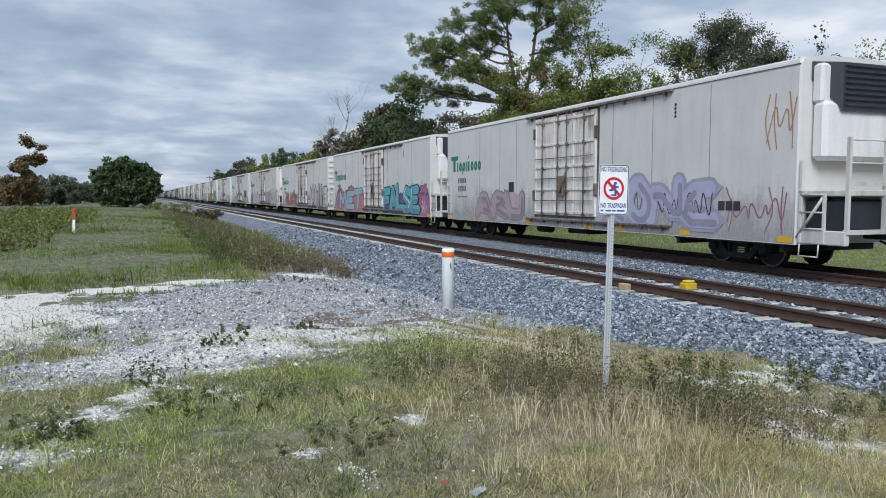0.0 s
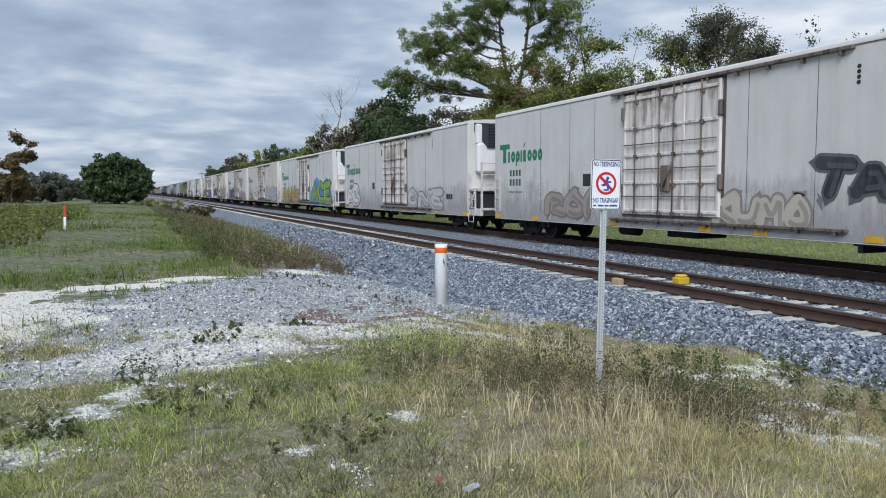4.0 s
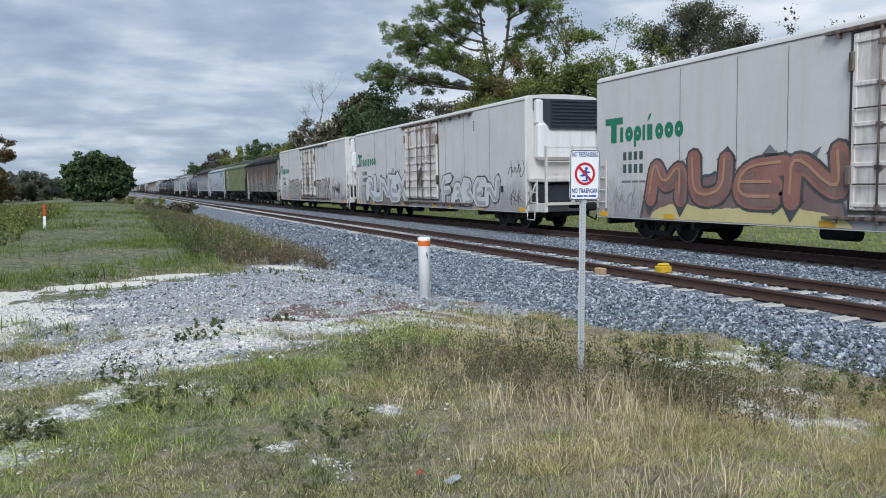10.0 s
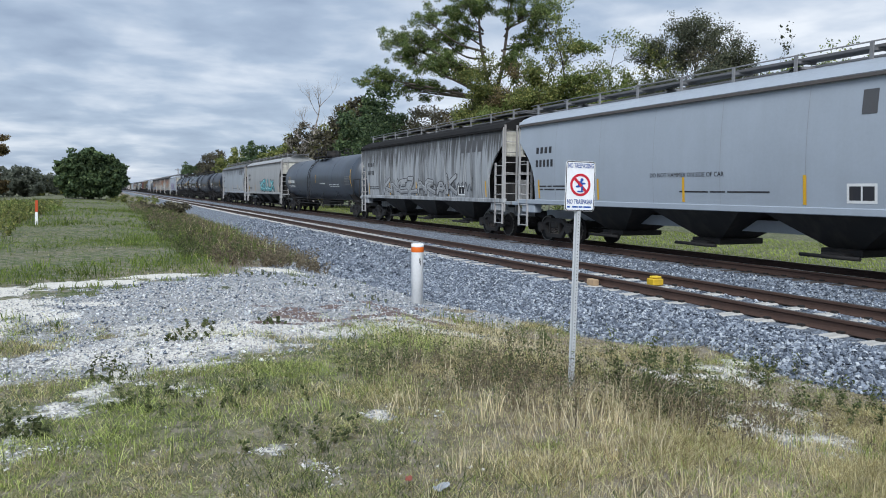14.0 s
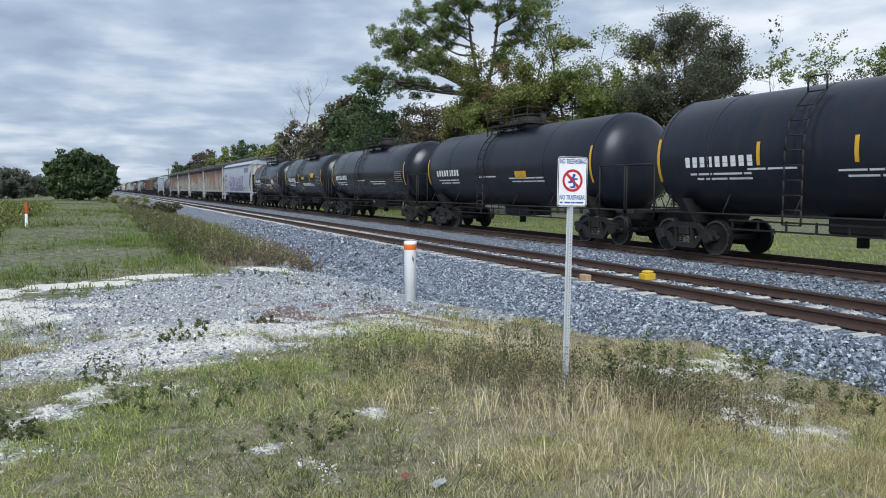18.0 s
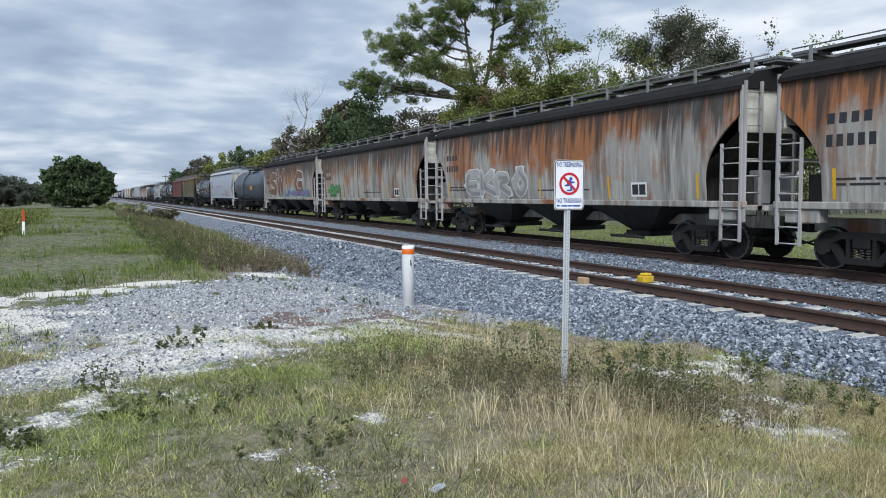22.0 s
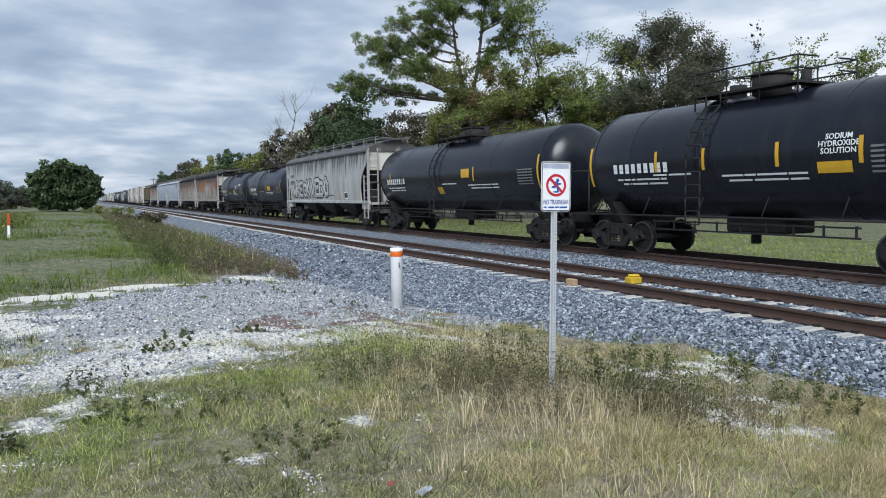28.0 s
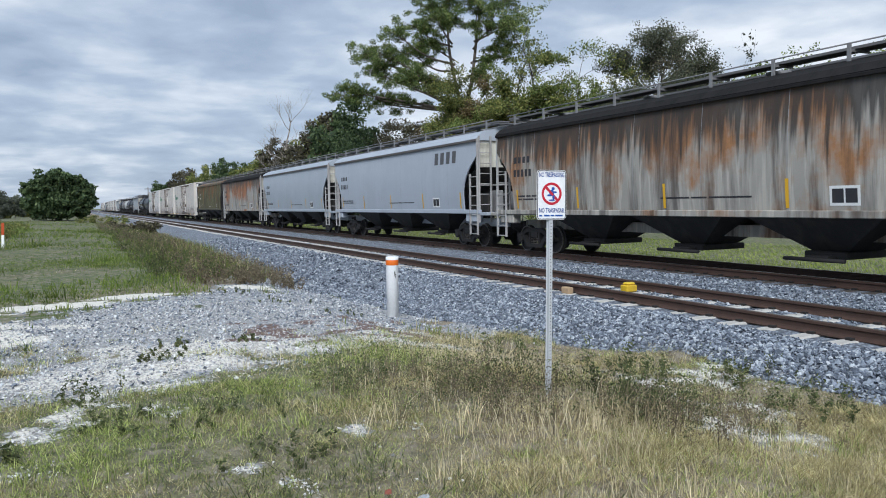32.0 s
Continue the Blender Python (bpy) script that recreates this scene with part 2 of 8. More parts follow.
def blot(x, y, cx, cy, rx, ry, turn=0.0):
    c, s = math.cos(radians(turn)), math.sin(radians(turn))
    u, v = (c * (x - cx) + s * (y - cy)) / rx, (-s * (x - cx) + c * (y - cy)) / ry
    d = np.sqrt(u * u + v * v) + 0.34 * wave(x, y, 1.9, 31) + 0.30 * wave(x, y, 5.3, 32) + 0.22 * wave(x, y, 11.0, 34)
    return smooth(1.35, 0.65, d)


def covers(x, y):
    """Shares of crushed stone, pale sand, dry grass and bare reddish litter."""
    x, y = np.asarray(x, float), np.asarray(y, float)
    stone = smooth(-0.25, 0.15, x - toe(y)) * smooth(19.3, 18.6, x)
    spill = np.maximum.reduce([blot(x, y, 1.6, 12.0, 3.6, 3.1, 12), blot(x, y, 4.6, 14.6, 2.6, 3.4), blot(x, y, 4.9, 19.0, 1.1, 4.0, -5)])
    spill = np.maximum(spill, blot(x, y, 0.0, 8.6, 2.0, 1.3)) * smooth(0.0, 1.1, y - 7.2 - 1.0 * smooth(0.5, 3, x) + 0.35 * wave(x, y, 2.2, 33))
    small = np.maximum.reduce([blot(x, y, 6.9, 6.8, 1.2, 0.6, -15), blot(x, y, 5.75, 5.2, 0.95, 0.7, 40), blot(x, y, 5.6, 6.0, 0.45, 0.3), blot(x, y, 0.1, 7.2, 0.28, 0.8, -18), blot(x, y, 0.7, 7.9, 0.45, 0.5), blot(x, y, 0.7, 6.75, 0.24, 0.24),
                               0.8 * blot(x, y, -0.72, 5.75, 0.28, 0.6), 0.8 * blot(x, y, -0.32, 5.5, 0.28, 0.15), blot(x, y, 1.04, 4.95, 0.22, 0.16), blot(x, y, 1.17, 4.45, 0.22, 0.3), blot(x, y, 1.5, 8.7, 1.0, 0.5), blot(x, y, 2.2, 5.6, 0.3, 0.14)])
    sand = np.maximum.reduce([blot(x, y, -2.4, 12.6, 1.7, 2.4), blot(x, y, -0.3, 15.6, 1.1, 0.5, 20), blot(x, y, 1.1, 16.4, 1.1, 0.35, 8), blot(x, y, 4.0, 17.9, 0.6, 0.4), 0.46 * blot(x, y, 3.3, 9.9, 1.8, 0.8), 0.46 * blot(x, y, 1.3, 9.6, 1.6, 0.7), 0.44 * blot(x, y, 4.6, 11.0, 1.0, 0.9), 0.42 * blot(x, y, 0.2, 8.6, 1.4, 0.7), blot(x, y, -7.2, 44, 1.2, 5, 10), blot(x, y, -10.6, 78, 1.5, 4, 50)])
    red = np.maximum.reduce([blot(x, y, 3.9, 11.4, 1.3, 0.9), blot(x, y, 2.7, 11.9, 0.9, 0.5), blot(x, y, 4.8, 12.8, 0.9, 0.6), blot(x, y, 3.0, 10.3, 0.9, 0.35), blot(x, y, 4.9, 10.6, 0.7, 0.5)])
    dry = np.clip(0.5 + 0.5 * wave(x, y, 0.8, 41) + 0.45 * smooth(2, 6, x) - 0.25 * smooth(3, -2, x) - 0.55 * smooth(12, 17, y) * smooth(3.0, 1.5, x) + 0.14 * smooth(6.8, 5.0, y), 0, 1) * smooth(18.8, 18.2, x)
    ragged = np.clip(0.58 + 0.8 * wave(x, y, 9.0, 51) + 0.8 * wave(x, y, 19.0, 52), 0, 1)
    sand = np.maximum(sand, 0.6 * small * ragged)
    return stone, np.maximum(spill, small * ragged), sand, np.clip(red * smooth(0.32, 0.72, 0.5 + 0.55 * wave(x, y, 4.2, 53) + 0.5 * wave(x, y, 9.5, 54)), 0, 1), dry


def graded(edges):
    out = []
    for a, b, step in edges:
        out += list(np.arange(a, b - 1e-6, step))
    return np.array(out + [edges[-1][1]])


def ground_material():
    m, nodes, links, bsdf = material("grassy_soil_and_stone")
    pos = nodes.new("ShaderNodeTexCoord").outputs["Object"]
    att = lambda name: (lambda n: (setattr(n, "attribute_name", name), n.outputs["Fac"])[1])(nodes.new("ShaderNodeAttribute"))
    big, mid, tiny = (noise_of(nodes, links, pos, s, 5) for s in (0.35, 2.6, 22))
    broad = noise_of(nodes, links, pos, 0.9, 4)
    green = ramp_of(nodes, links, mid, [(0.3, (0.040, 0.055, 0.018)), (0.55, (0.085, 0.112, 0.034)), (0.8, (0.16, 0.165, 0.065))])
    straw = ramp_of(nodes, links, mid, [(0.3, (0.10, 0.078, 0.052)), (0.7, (0.33, 0.27, 0.18))])
    green = mix_of(nodes, links, ramp_of(nodes, links, broad, [(0.50, 0.0), (0.68, 0.5)]), green, (0.19, 0.165, 0.08))
    soil = mix_of(nodes, links, att("dry"), green, straw)
    soil = mix_of(nodes, links, 0.6, soil, mix_of(nodes, links, big, 0.55, 1.4), "MULTIPLY")
    soil = mix_of(nodes, links, 0.85, soil, mix_of(nodes, links, tiny, 0.30, 1.7), "MULTIPLY")
    thatch = noise_of(nodes, links, pos, 75, 3)
    soil = mix_of(nodes, links, 0.8, soil, mix_of(nodes, links, ramp_of(nodes, links, thatch, [(0.35, 0.0), (0.65, 1.0)]), 0.25, 1.75), "MULTIPLY")
    patchy = noise_of(nodes, links, pos, 5.5, 4)
    soil = mix_of(nodes, links, ramp_of(nodes, links, patchy, [(0.47, 0.0), (0.62, 0.8)]), soil, mix_of(nodes, links, thatch, (0.09, 0.075, 0.055), (0.40, 0.35, 0.28)))
    vor = nodes.new("ShaderNodeTexVoronoi")
    vor.inputs["Scale"].default_value = 19
    links.new(pos, vor.inputs["Vector"])
    rock = ramp_of(nodes, links, vor.outputs["Color"], [(0.0, (0.12, 0.14, 0.175)), (0.5, (0.26, 0.295, 0.35)), (1.0, (0.46, 0.49, 0.53))])
    # shade in the gaps between stones, put into the rock colour
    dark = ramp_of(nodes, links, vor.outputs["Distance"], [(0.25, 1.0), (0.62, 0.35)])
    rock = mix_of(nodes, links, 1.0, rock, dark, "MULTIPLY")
    sandy = ramp_of(nodes, links, tiny, [(0.3, (0.52, 0.48, 0.41)), (0.7, (0.80, 0.77, 0.70))])
    litter = ramp_of(nodes, links, tiny, [(0.35, (0.075, 0.045, 0.038)), (0.55, (0.17, 0.115, 0.10)), (0.72, (0.46, 0.40, 0.37))])

    def edge(value):
        add = nodes.new("ShaderNodeMath")
        add.operation = "ADD"
        links.new(value, add.inputs[0])
        links.new(tiny, add.inputs[1])
        return ramp_of(nodes, links, add.outputs[0], [(0.82, 0.0), (0.98, 1.0)])
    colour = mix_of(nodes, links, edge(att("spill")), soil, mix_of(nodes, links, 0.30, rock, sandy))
    colour = mix_of(nodes, links, edge(att("sand")), colour, sandy)
    colour = mix_of(nodes, links, edge(att("red")), colour, litter)
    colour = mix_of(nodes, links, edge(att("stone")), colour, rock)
    links.new(colour, bsdf.inputs["Base Color"])
    bsdf.inputs["Roughness"].default_value = 0.95
    bump_of(nodes, links, mix_of(nodes, links, 0.5, tiny, vor.outputs["Distance"]), bsdf, 0.5, 0.04)
    return m


GROUND = ground_material()
gx = graded([(-1800, -300, 250), (-300, -60, 40), (-60, -16, 4), (-16, -6, 0.8), (-6, 20, 0.16), (20, 60, 2), (60, 300, 30), (300, 1800, 250)])
gy = graded([(-1800, -200, 200), (-200, -20, 20), (-20, 1, 1.0), (1, 26, 0.16), (26, 60, 0.6), (60, 200, 4), (200, 1000, 40), (1000, 3000, 250)])
GX, GY = np.meshgrid(gx, gy)
GZ = ground_z(GX, GY)
nx, ny = len(gx), len(gy)
idx = np.arange(nx * ny).reshape(ny, nx)
quads = np.stack([idx[:-1, :-1], idx[:-1, 1:], idx[1:, 1:], idx[1:, :-1]], -1).reshape(-1, 4)
ground_mesh = np_mesh("ground", np.stack([GX, GY, GZ], -1).reshape(-1, 3), quads, GROUND, True)
for key, values in zip(("stone", "spill", "sand", "red", "dry"), covers(GX, GY)):
    ground_mesh.attributes.new(key, "FLOAT", "POINT").data.foreach_set("value", values.ravel().astype(np.float32))
ground = tagged(new("ground", ground_mesh), "patchy grass, pale sand and crushed grey stone ground", "ground", kind="structure")

# ---- tracks ----
def rail_profile():
    """Half outline of a tee rail, 186 mm high, mirrored; x across, z up from the base."""
    half = [(0.076, 0.0), (0.076, 0.012), (0.018, 0.034), (0.009, 0.06), (0.009, 0.125), (0.036, 0.142), (0.037, 0.176), (0.028, 0.186)]
    return half + [(-x, z) for x, z in reversed(half)]


def build_track(name, centre, tie_material, tie_label, tie_size, gap, y0, y1, label):
    track = tagged(new(name), label, "railway track", kind="structure")
    track.matrix_basis = pose(centre, 0, RAIL)
    sh = Shape()
    sh.prism([(x, z - 0.186) for x, z in rail_profile()], 1, -900, 2600)
    me = sh.mesh("rail", RAIL_RUST)
    head = Shape().box(-0.027, 0.027, -900, 2600, 0.0005, 0.003).mesh("rail_head", RAIL_TOP)
    for side in (-0.755, 0.755):
        rail = part("rail", me, track, "rust-brown steel rail", pose(side, 0, 0))
        part("rail_head", head, rail, "worn shiny running surface")
    w, h, l = tie_size
    tie = Shape().box(-l / 2, l / 2, -w / 2, w / 2, -0.19 - h, -0.186, 0.02).mesh("tie", tie_material)
    clip = Shape()
    for side in (-0.755, 0.755):
        for k in (-1, 1):
            clip.box(side + k * 0.10 - 0.035, side + k * 0.10 + 0.035, -0.05, 0.05, -0.186, -0.15)
    clip = clip.mesh("rail_clip", STEEL_DARK)
    n = 0
    y = y0
    while y < y1 and n < 150:
        t = part("tie", tie, track, tie_label, pose(random.uniform(-0.02, 0.02), y, random.uniform(-0.006, 0.008), 0, 0, random.uniform(-0.6, 0.6)))
        part("rail_clip", clip, t)
        y += gap * random.uniform(0.97, 1.03)
        n += 1
    rest = Shape()
    while y < 420:
        rest.box(-l / 2, l / 2, y - w / 2, y + w / 2, -0.19 - h, -0.186)
        y += gap
    tagged(part("far_ties", rest.mesh("far_ties", tie_material), track, tie_label), kind="stuff")
    return track


near_track = build_track("near_track", NEAR, TIE_CONCRETE, "pale concrete tie", (0.24, 0.2, 2.66), 0.64, 1.5, 97, "empty track with rusty rails on concrete ties")
far_track = build_track("far_track", FAR, TIE_WOOD, "dark timber tie", (0.22, 0.18, 2.6), 0.52, 4.0, 82, "track with rusty rails on dark timber ties")

# ---- rolling stock: shared pieces ----
moving = []
_paints = {}


def flat_paint(colour):
    """Sprayed paint, faded and worn in runs so that the wall's dusty white shows through."""
    key = "sprayed_%02x%02x%02x" % tuple(int(255 * c) for c in colour)
    if key in bpy.data.materials:
        return bpy.data.materials[key]
    m, nodes, links, bsdf = material(key)
    pos = nodes.new("ShaderNodeTexCoord").outputs["Object"]
    patches = noise_of(nodes, links, pos, 1.7, 4)
    runs = noise_of(nodes, links, pos, 10, 4, 0.6, (0.3, 1.0, 0.12))
    tone = mix_of(nodes, links, patches, tuple(0.75 * c for c in colour), tuple(min(1, 1.2 * c + 0.01) for c in colour))
    worn = ramp_of(nodes, links, mix_of(nodes, links, 0.5, patches, runs), [(0.44, 0.0), (0.68, 0.13)])
    links.new(mix_of(nodes, links, worn, tone, (0.42, 0.40, 0.38)), bsdf.inputs["Base Color"])
    bsdf.inputs["Roughness"].default_value = 0.6
    return m


def weathered(name, base, streak=(0.05, 0.045, 0.04), amount=0.5, rust=0.0, rust_colour=(0.33, 0.12, 0.045), top=4.2, rough=0.6, pale=None, fine=9.0, soot=0.0, shine=0.5):
    """Painted steel with runs of dirt down the side and rust that starts under the roof."""
    m, nodes, links, bsdf = material(name)
    info = nodes.new("ShaderNodeObjectInfo")
    shift = nodes.new("ShaderNodeVectorMath")
    shift.operation = "MULTIPLY_ADD"
    tc = nodes.new("ShaderNodeTexCoord").outputs["Object"]
    links.new(info.outputs["Random"], shift.inputs[0])
    shift.inputs[1].default_value = (0, 57, 0)
    links.new(tc, shift.inputs[2])
    vec = shift.outputs[0]
    grain = noise_of(nodes, links, vec, 14, 3)
    cloudy = noise_of(nodes, links, vec, 0.7, 4)
    runs = noise_of(nodes, links, vec, fine, 5, 0.65, (0.2, 0.35, 0.035))
    runs2 = noise_of(nodes, links, vec, fine, 3, 0.6, (0.3, 1.0, 0.06))
    colour = mix_of(nodes, links, cloudy, tuple(0.85 * c for c in base), tuple(min(1, 1.1 * c) for c in base))
    if pale is not None:
        colour = mix_of(nodes, links, ramp_of(nodes, links, runs2, [(0.5, 0.0), (0.62, 0.8)]), colour, pale)
    if rust > 0:
        sep = nodes.new("ShaderNodeSeparateXYZ")
        links.new(tc, sep.inputs[0])
        h = ramp_of(nodes, links, (lambda n: (setattr(n, "operation", "DIVIDE"), links.new(sep.outputs[2], n.inputs[0]), setattr(n.inputs[1], "default_value", top), n.outputs[0])[3])(nodes.new("ShaderNodeMath")), [(0.42, 0.0), (0.72, 0.55), (1.0, 1.0)])
        patch = mix_of(nodes, links, 0.28, noise_of(nodes, links, vec, 0.62, 6, 0.62, (1, 0.75, 0.7)), runs)
        add = nodes.new("ShaderNodeMath")
        add.operation, add.inputs[2].default_value = "MULTIPLY_ADD", 0.0
        links.new(h, add.inputs[0])
        add.inputs[1].default_value = 0.12
        links.new(patch, add.inputs[2])
        fac = ramp_of(nodes, links, add.outputs[0], [(0.61 - 0.09 * rust, 0.0), (0.71 - 0.09 * rust, min(1.0, 0.55 + 0.4 * rust))])
        rusty = mix_of(nodes, links, grain, rust_colour, tuple(0.55 * c for c in rust_colour))
        colour = mix_of(nodes, links, fac, colour, rusty)
    dark = ramp_of(nodes, links, runs, [(0.47, 0.0), (0.64, 1.0)])
    mul = nodes.new("ShaderNodeMath")
    mul.operation, mul.inputs[1].default_value = "MULTIPLY", amount
    links.new(dark, mul.inputs[0])
    colour = mix_of(nodes, links, mul.outputs[0], colour, streak)
    if soot:
        # black runs that hang down from under the roof
        sep = nodes.new("ShaderNodeSeparateXYZ")
        links.new(tc, sep.inputs[0])
        fall = nodes.new("ShaderNodeMath")
        fall.operation, fall.inputs[1].default_value = "MULTIPLY_ADD", 1 / 8.4
        links.new(sep.outputs[2], fall.inputs[0])
        half = nodes.new("ShaderNodeMath")
        half.operation, half.inputs[1].default_value = "MULTIPLY", 0.5
        links.new(runs2, half.inputs[0])
        links.new(half.outputs[0], fall.inputs[2])
        colour = mix_of(nodes, links, ramp_of(nodes, links, fall.outputs[0], [(0.66 - 0.05 * soot, 0.0), (0.75 - 0.05 * soot, 0.88)]), colour, (0.03, 0.027, 0.025))
    colour = mix_of(nodes, links, 0.12, colour, mix_of(nodes, links, grain, 0.5, 1.4), "MULTIPLY")
    links.new(colour, bsdf.inputs["Base Color"])
    bsdf.inputs["Roughness"].default_value = rough
    bsdf.inputs["Specular IOR Level"].default_value = shine
    bump_of(nodes, links, cloudy, bsdf, 0.12, 0.05)
    return m


REEFER_WHITE = weathered("reefer_white", (0.64, 0.62, 0.59), (0.45, 0.37, 0.30), 0.15, rough=0.45)
REEFER_PINK = weathered("reefer_faded_white", (0.62, 0.57, 0.515), (0.40, 0.29, 0.22), 0.20, rough=0.5)
DOOR_WHITE = weathered("door_white", (0.74, 0.69, 0.64), (0.13, 0.07, 0.05), 0.34, 0.25, (0.20, 0.09, 0.05), 5.2, 0.5, fine=16)
HARDWARE = weathered("door_hardware", (0.17, 0.13, 0.105), (0.022, 0.016, 0.014), 0.9, rough=0.6, fine=20)
SEAM = paint("dark_seam", (0.10, 0.09, 0.085), 0.8)
GREEN_LOGO = paint("green_lettering", (0.012, 0.19, 0.10), 0.5, 0, 0.12)
LETTER_GREY = paint("grey_lettering", (0.20, 0.20, 0.20), 0.6)
MARK_GREEN = paint("dark_green_grey_lettering", (0.05, 0.10, 0.085), 0.6)
LETTER_BLACK = paint("black_lettering", (0.025, 0.025, 0.03), 0.6)
LETTER_WHITE = paint("white_lettering", (0.78, 0.78, 0.76), 0.55, 0, 0.15)
YELLOW = paint("yellow_reflector", (0.72, 0.40, 0.02), 0.45, 0, 0.2)
UNIT_BLACK = paint("cooling_unit_black", (0.022, 0.026, 0.036), 0.5, 0, 0.1)
UNIT_LOUVRE = paint("cooling_unit_louvre", (0.06, 0.068, 0.085), 0.5, 0, 0.1)
UNIT_WHITE = paint("cooling_unit_white", (0.74, 0.73, 0.72), 0.4, 0, 0.3, (0.35, 0.27, 0.2))
FRAME_WHITE = paint("white_frame_steel", (0.62, 0.59, 0.55), 0.5, 0, 0.5, (0.16, 0.10, 0.07))
FRAME_GREY = paint("grey_frame_steel", (0.42, 0.41, 0.40), 0.55, 0, 0.5, (0.12, 0.08, 0.06))
GRATING = paint("roof_walk_grating", (0.16, 0.16, 0.165), 0.6, 0.2, 0.3)
WALK_STEEL = paint("walkway_post_steel", (0.24, 0.24, 0.245), 0.6, 0.1, 0.4, (0.08, 0.06, 0.05))
WHEEL_RIM = paint("worn_wheel_rim", (0.16, 0.15, 0.14), 0.35, 0.8, 0.4, (0.06, 0.05, 0.04), 3, False)
# base lowered to hold the shade under the cars; brown streaks are dirt
CHUTE = paint("shaded_hopper_chute", (0.016, 0.016, 0.016), 0.75, 0, 0.35, (0.09, 0.075, 0.06))
# the hollow car ends' shade is in this base colour; paler streaks are dirt
SLOPE = paint("shaded_slope_sheet", (0.026, 0.024, 0.023), 0.8, 0, 0.45, (0.13, 0.105, 0.085))

_kit = {}


def kit(key, make):
    if key not in _kit:
        _kit[key] = make()
    return _kit[key]


def split(name, shape, material):
    return [q.mesh(name, material) for q in shape.pieces()]


def wheelset_mesh():
    sh = Shape()
    n = 20
    prof = [(0.0, 0.10), (0.10, 0.10), (0.13, 0.055), (0.36, 0.035), (0.40, 0.0), (0.457, 0.0), (0.462, 0.10), (0.487, 0.115), (0.487, 0.14), (0.38, 0.14), (0.0, 0.14)]
    for side in (-1, 1):
        rings = [[(side * (0.815 - d), r * math.cos(2 * math.pi * i / n), r * math.sin(2 * math.pi * i / n)) for i in range(n)] for r, d in prof[1:-1]]
        sh.loft(rings)
    sh.tube((-0.98, 0, 0), (0.98, 0, 0), 0.085, sides=12)
    return sh.mesh("wheelset", STEEL_DARK)


def rim_mesh():
    rims = []
    n = 20
    for side in (-1, 1):
        ring = lambda r, x: [(side * x, r * math.cos(2 * math.pi * i / n), r * math.sin(2 * math.pi * i / n)) for i in range(n)]
        sh = Shape()
        sh.loft([ring(0.418, 0.8165), ring(0.4575, 0.8165), ring(0.4595, 0.78)], caps=False)
        rims.append(sh.mesh("rim", WHEEL_RIM))
    return rims


def side_frame_mesh():
    sh = Shape()
    for x in (-1.10, 0.98):
        # upper arm, lower arm, columns and pedestals of the cast frame
        sh.prism([(-1.15, 0.52), (-1.1, 0.66), (-0.72, 0.70), (-0.48, 0.85), (0.48, 0.85), (0.72, 0.70), (1.1, 0.66), (1.15, 0.52), (0.75, 0.56), (0.45, 0.70), (-0.45, 0.70), (-0.75, 0.56)], 0, x, x + 0.12)
        sh.prism([(-0.78, 0.56), (-0.62, 0.60), (-0.36, 0.30), (0.36, 0.30), (0.62, 0.60), (0.78, 0.56), (0.46, 0.17), (-0.46, 0.17)], 0, x, x + 0.12)
        for y in (-0.34, 0.26):
            sh.box(x, x + 0.12, y, y + 0.08, 0.22, 0.76)
        for y in (-0.89, 0.89):
            sh.box(x - 0.02, x + 0.13, y - 0.16, y + 0.16, 0.38, 0.62, 0.03)
            sh.tube((x - 0.05, y, 0.457), (x + 0.1, y, 0.457), 0.13, sides=12)
    sh.box(-1.12, 1.12, -0.20, 0.20, 0.50, 0.74, 0.03)
    return sh.mesh("side_frames", STEEL_DARK)


def spring_mesh():
    steel = paint("spring_steel", (0.05, 0.042, 0.037), 0.7, 0, 0.4)
    nests = []
    for x in (-1.04, 1.04):
        sh = Shape()
        for y in (-0.15, 0.0, 0.15):
            for k in range(4):
                z = 0.29 + 0.056 * k
                sh.tube((x, y, z), (x, y, z + 0.034), 0.066, sides=6)
        nests.append(sh.mesh("spring_nest", steel))
    return nests


def add_truck(car, y):
    t = part("truck", kit("frames", side_frame_mesh), car, "black cast-steel truck", pose(0, y, 0))
    part_each("spring_nest", kit("springs", spring_mesh), t)
    for k in (-0.89, 0.89):
        part("wheelset", kit("wheelset", wheelset_mesh), t, at=pose(0, k, 0.457, random.uniform(0, 360)))
        part_each("wheel_rim", kit("rim", rim_mesh), t, "worn bright wheel rim", pose(0, k, 0.457))


def coupler_mesh():
    sh = Shape().box(-0.09, 0.09, -0.75, 0.5, 0.80, 0.98, 0.03).box(-0.17, 0.15, -1.02, -0.7, 0.74, 1.04, 0.06)
    sh.pipe([(0.25, 0.3, 0.75), (0.26, -0.3, 0.52), (0.2, -0.8, 0.42), (0.1, -1.05, 0.6)], 0.028)
    return sh.mesh("coupler", STEEL_DARK)


def add_couplers(car, front, back):
    part("coupler", kit("coupler", coupler_mesh), car, at=pose(0, front, 0))
    part("coupler", kit("coupler", coupler_mesh), car, at=pose(0, back, 0, 0, 0, 180))


def ladder_mesh(w, z0, z1, n, r=0.016, material=None):
    def make():
        sh = Shape()
        for y in (-w / 2, w / 2):
            sh.box(-0.02, 0.02, y - 0.025, y + 0.025, z0, z1)
        for k in range(n):
            z = z0 + (z1 - z0) * (k + 0.5) / n
            sh.tube((-0.01, -w / 2, z), (-0.01, w / 2, z), r, sides=6)
        return sh.mesh("ladder", material)
    return kit(("ladder", w, z0, z1, n, material.name), make)


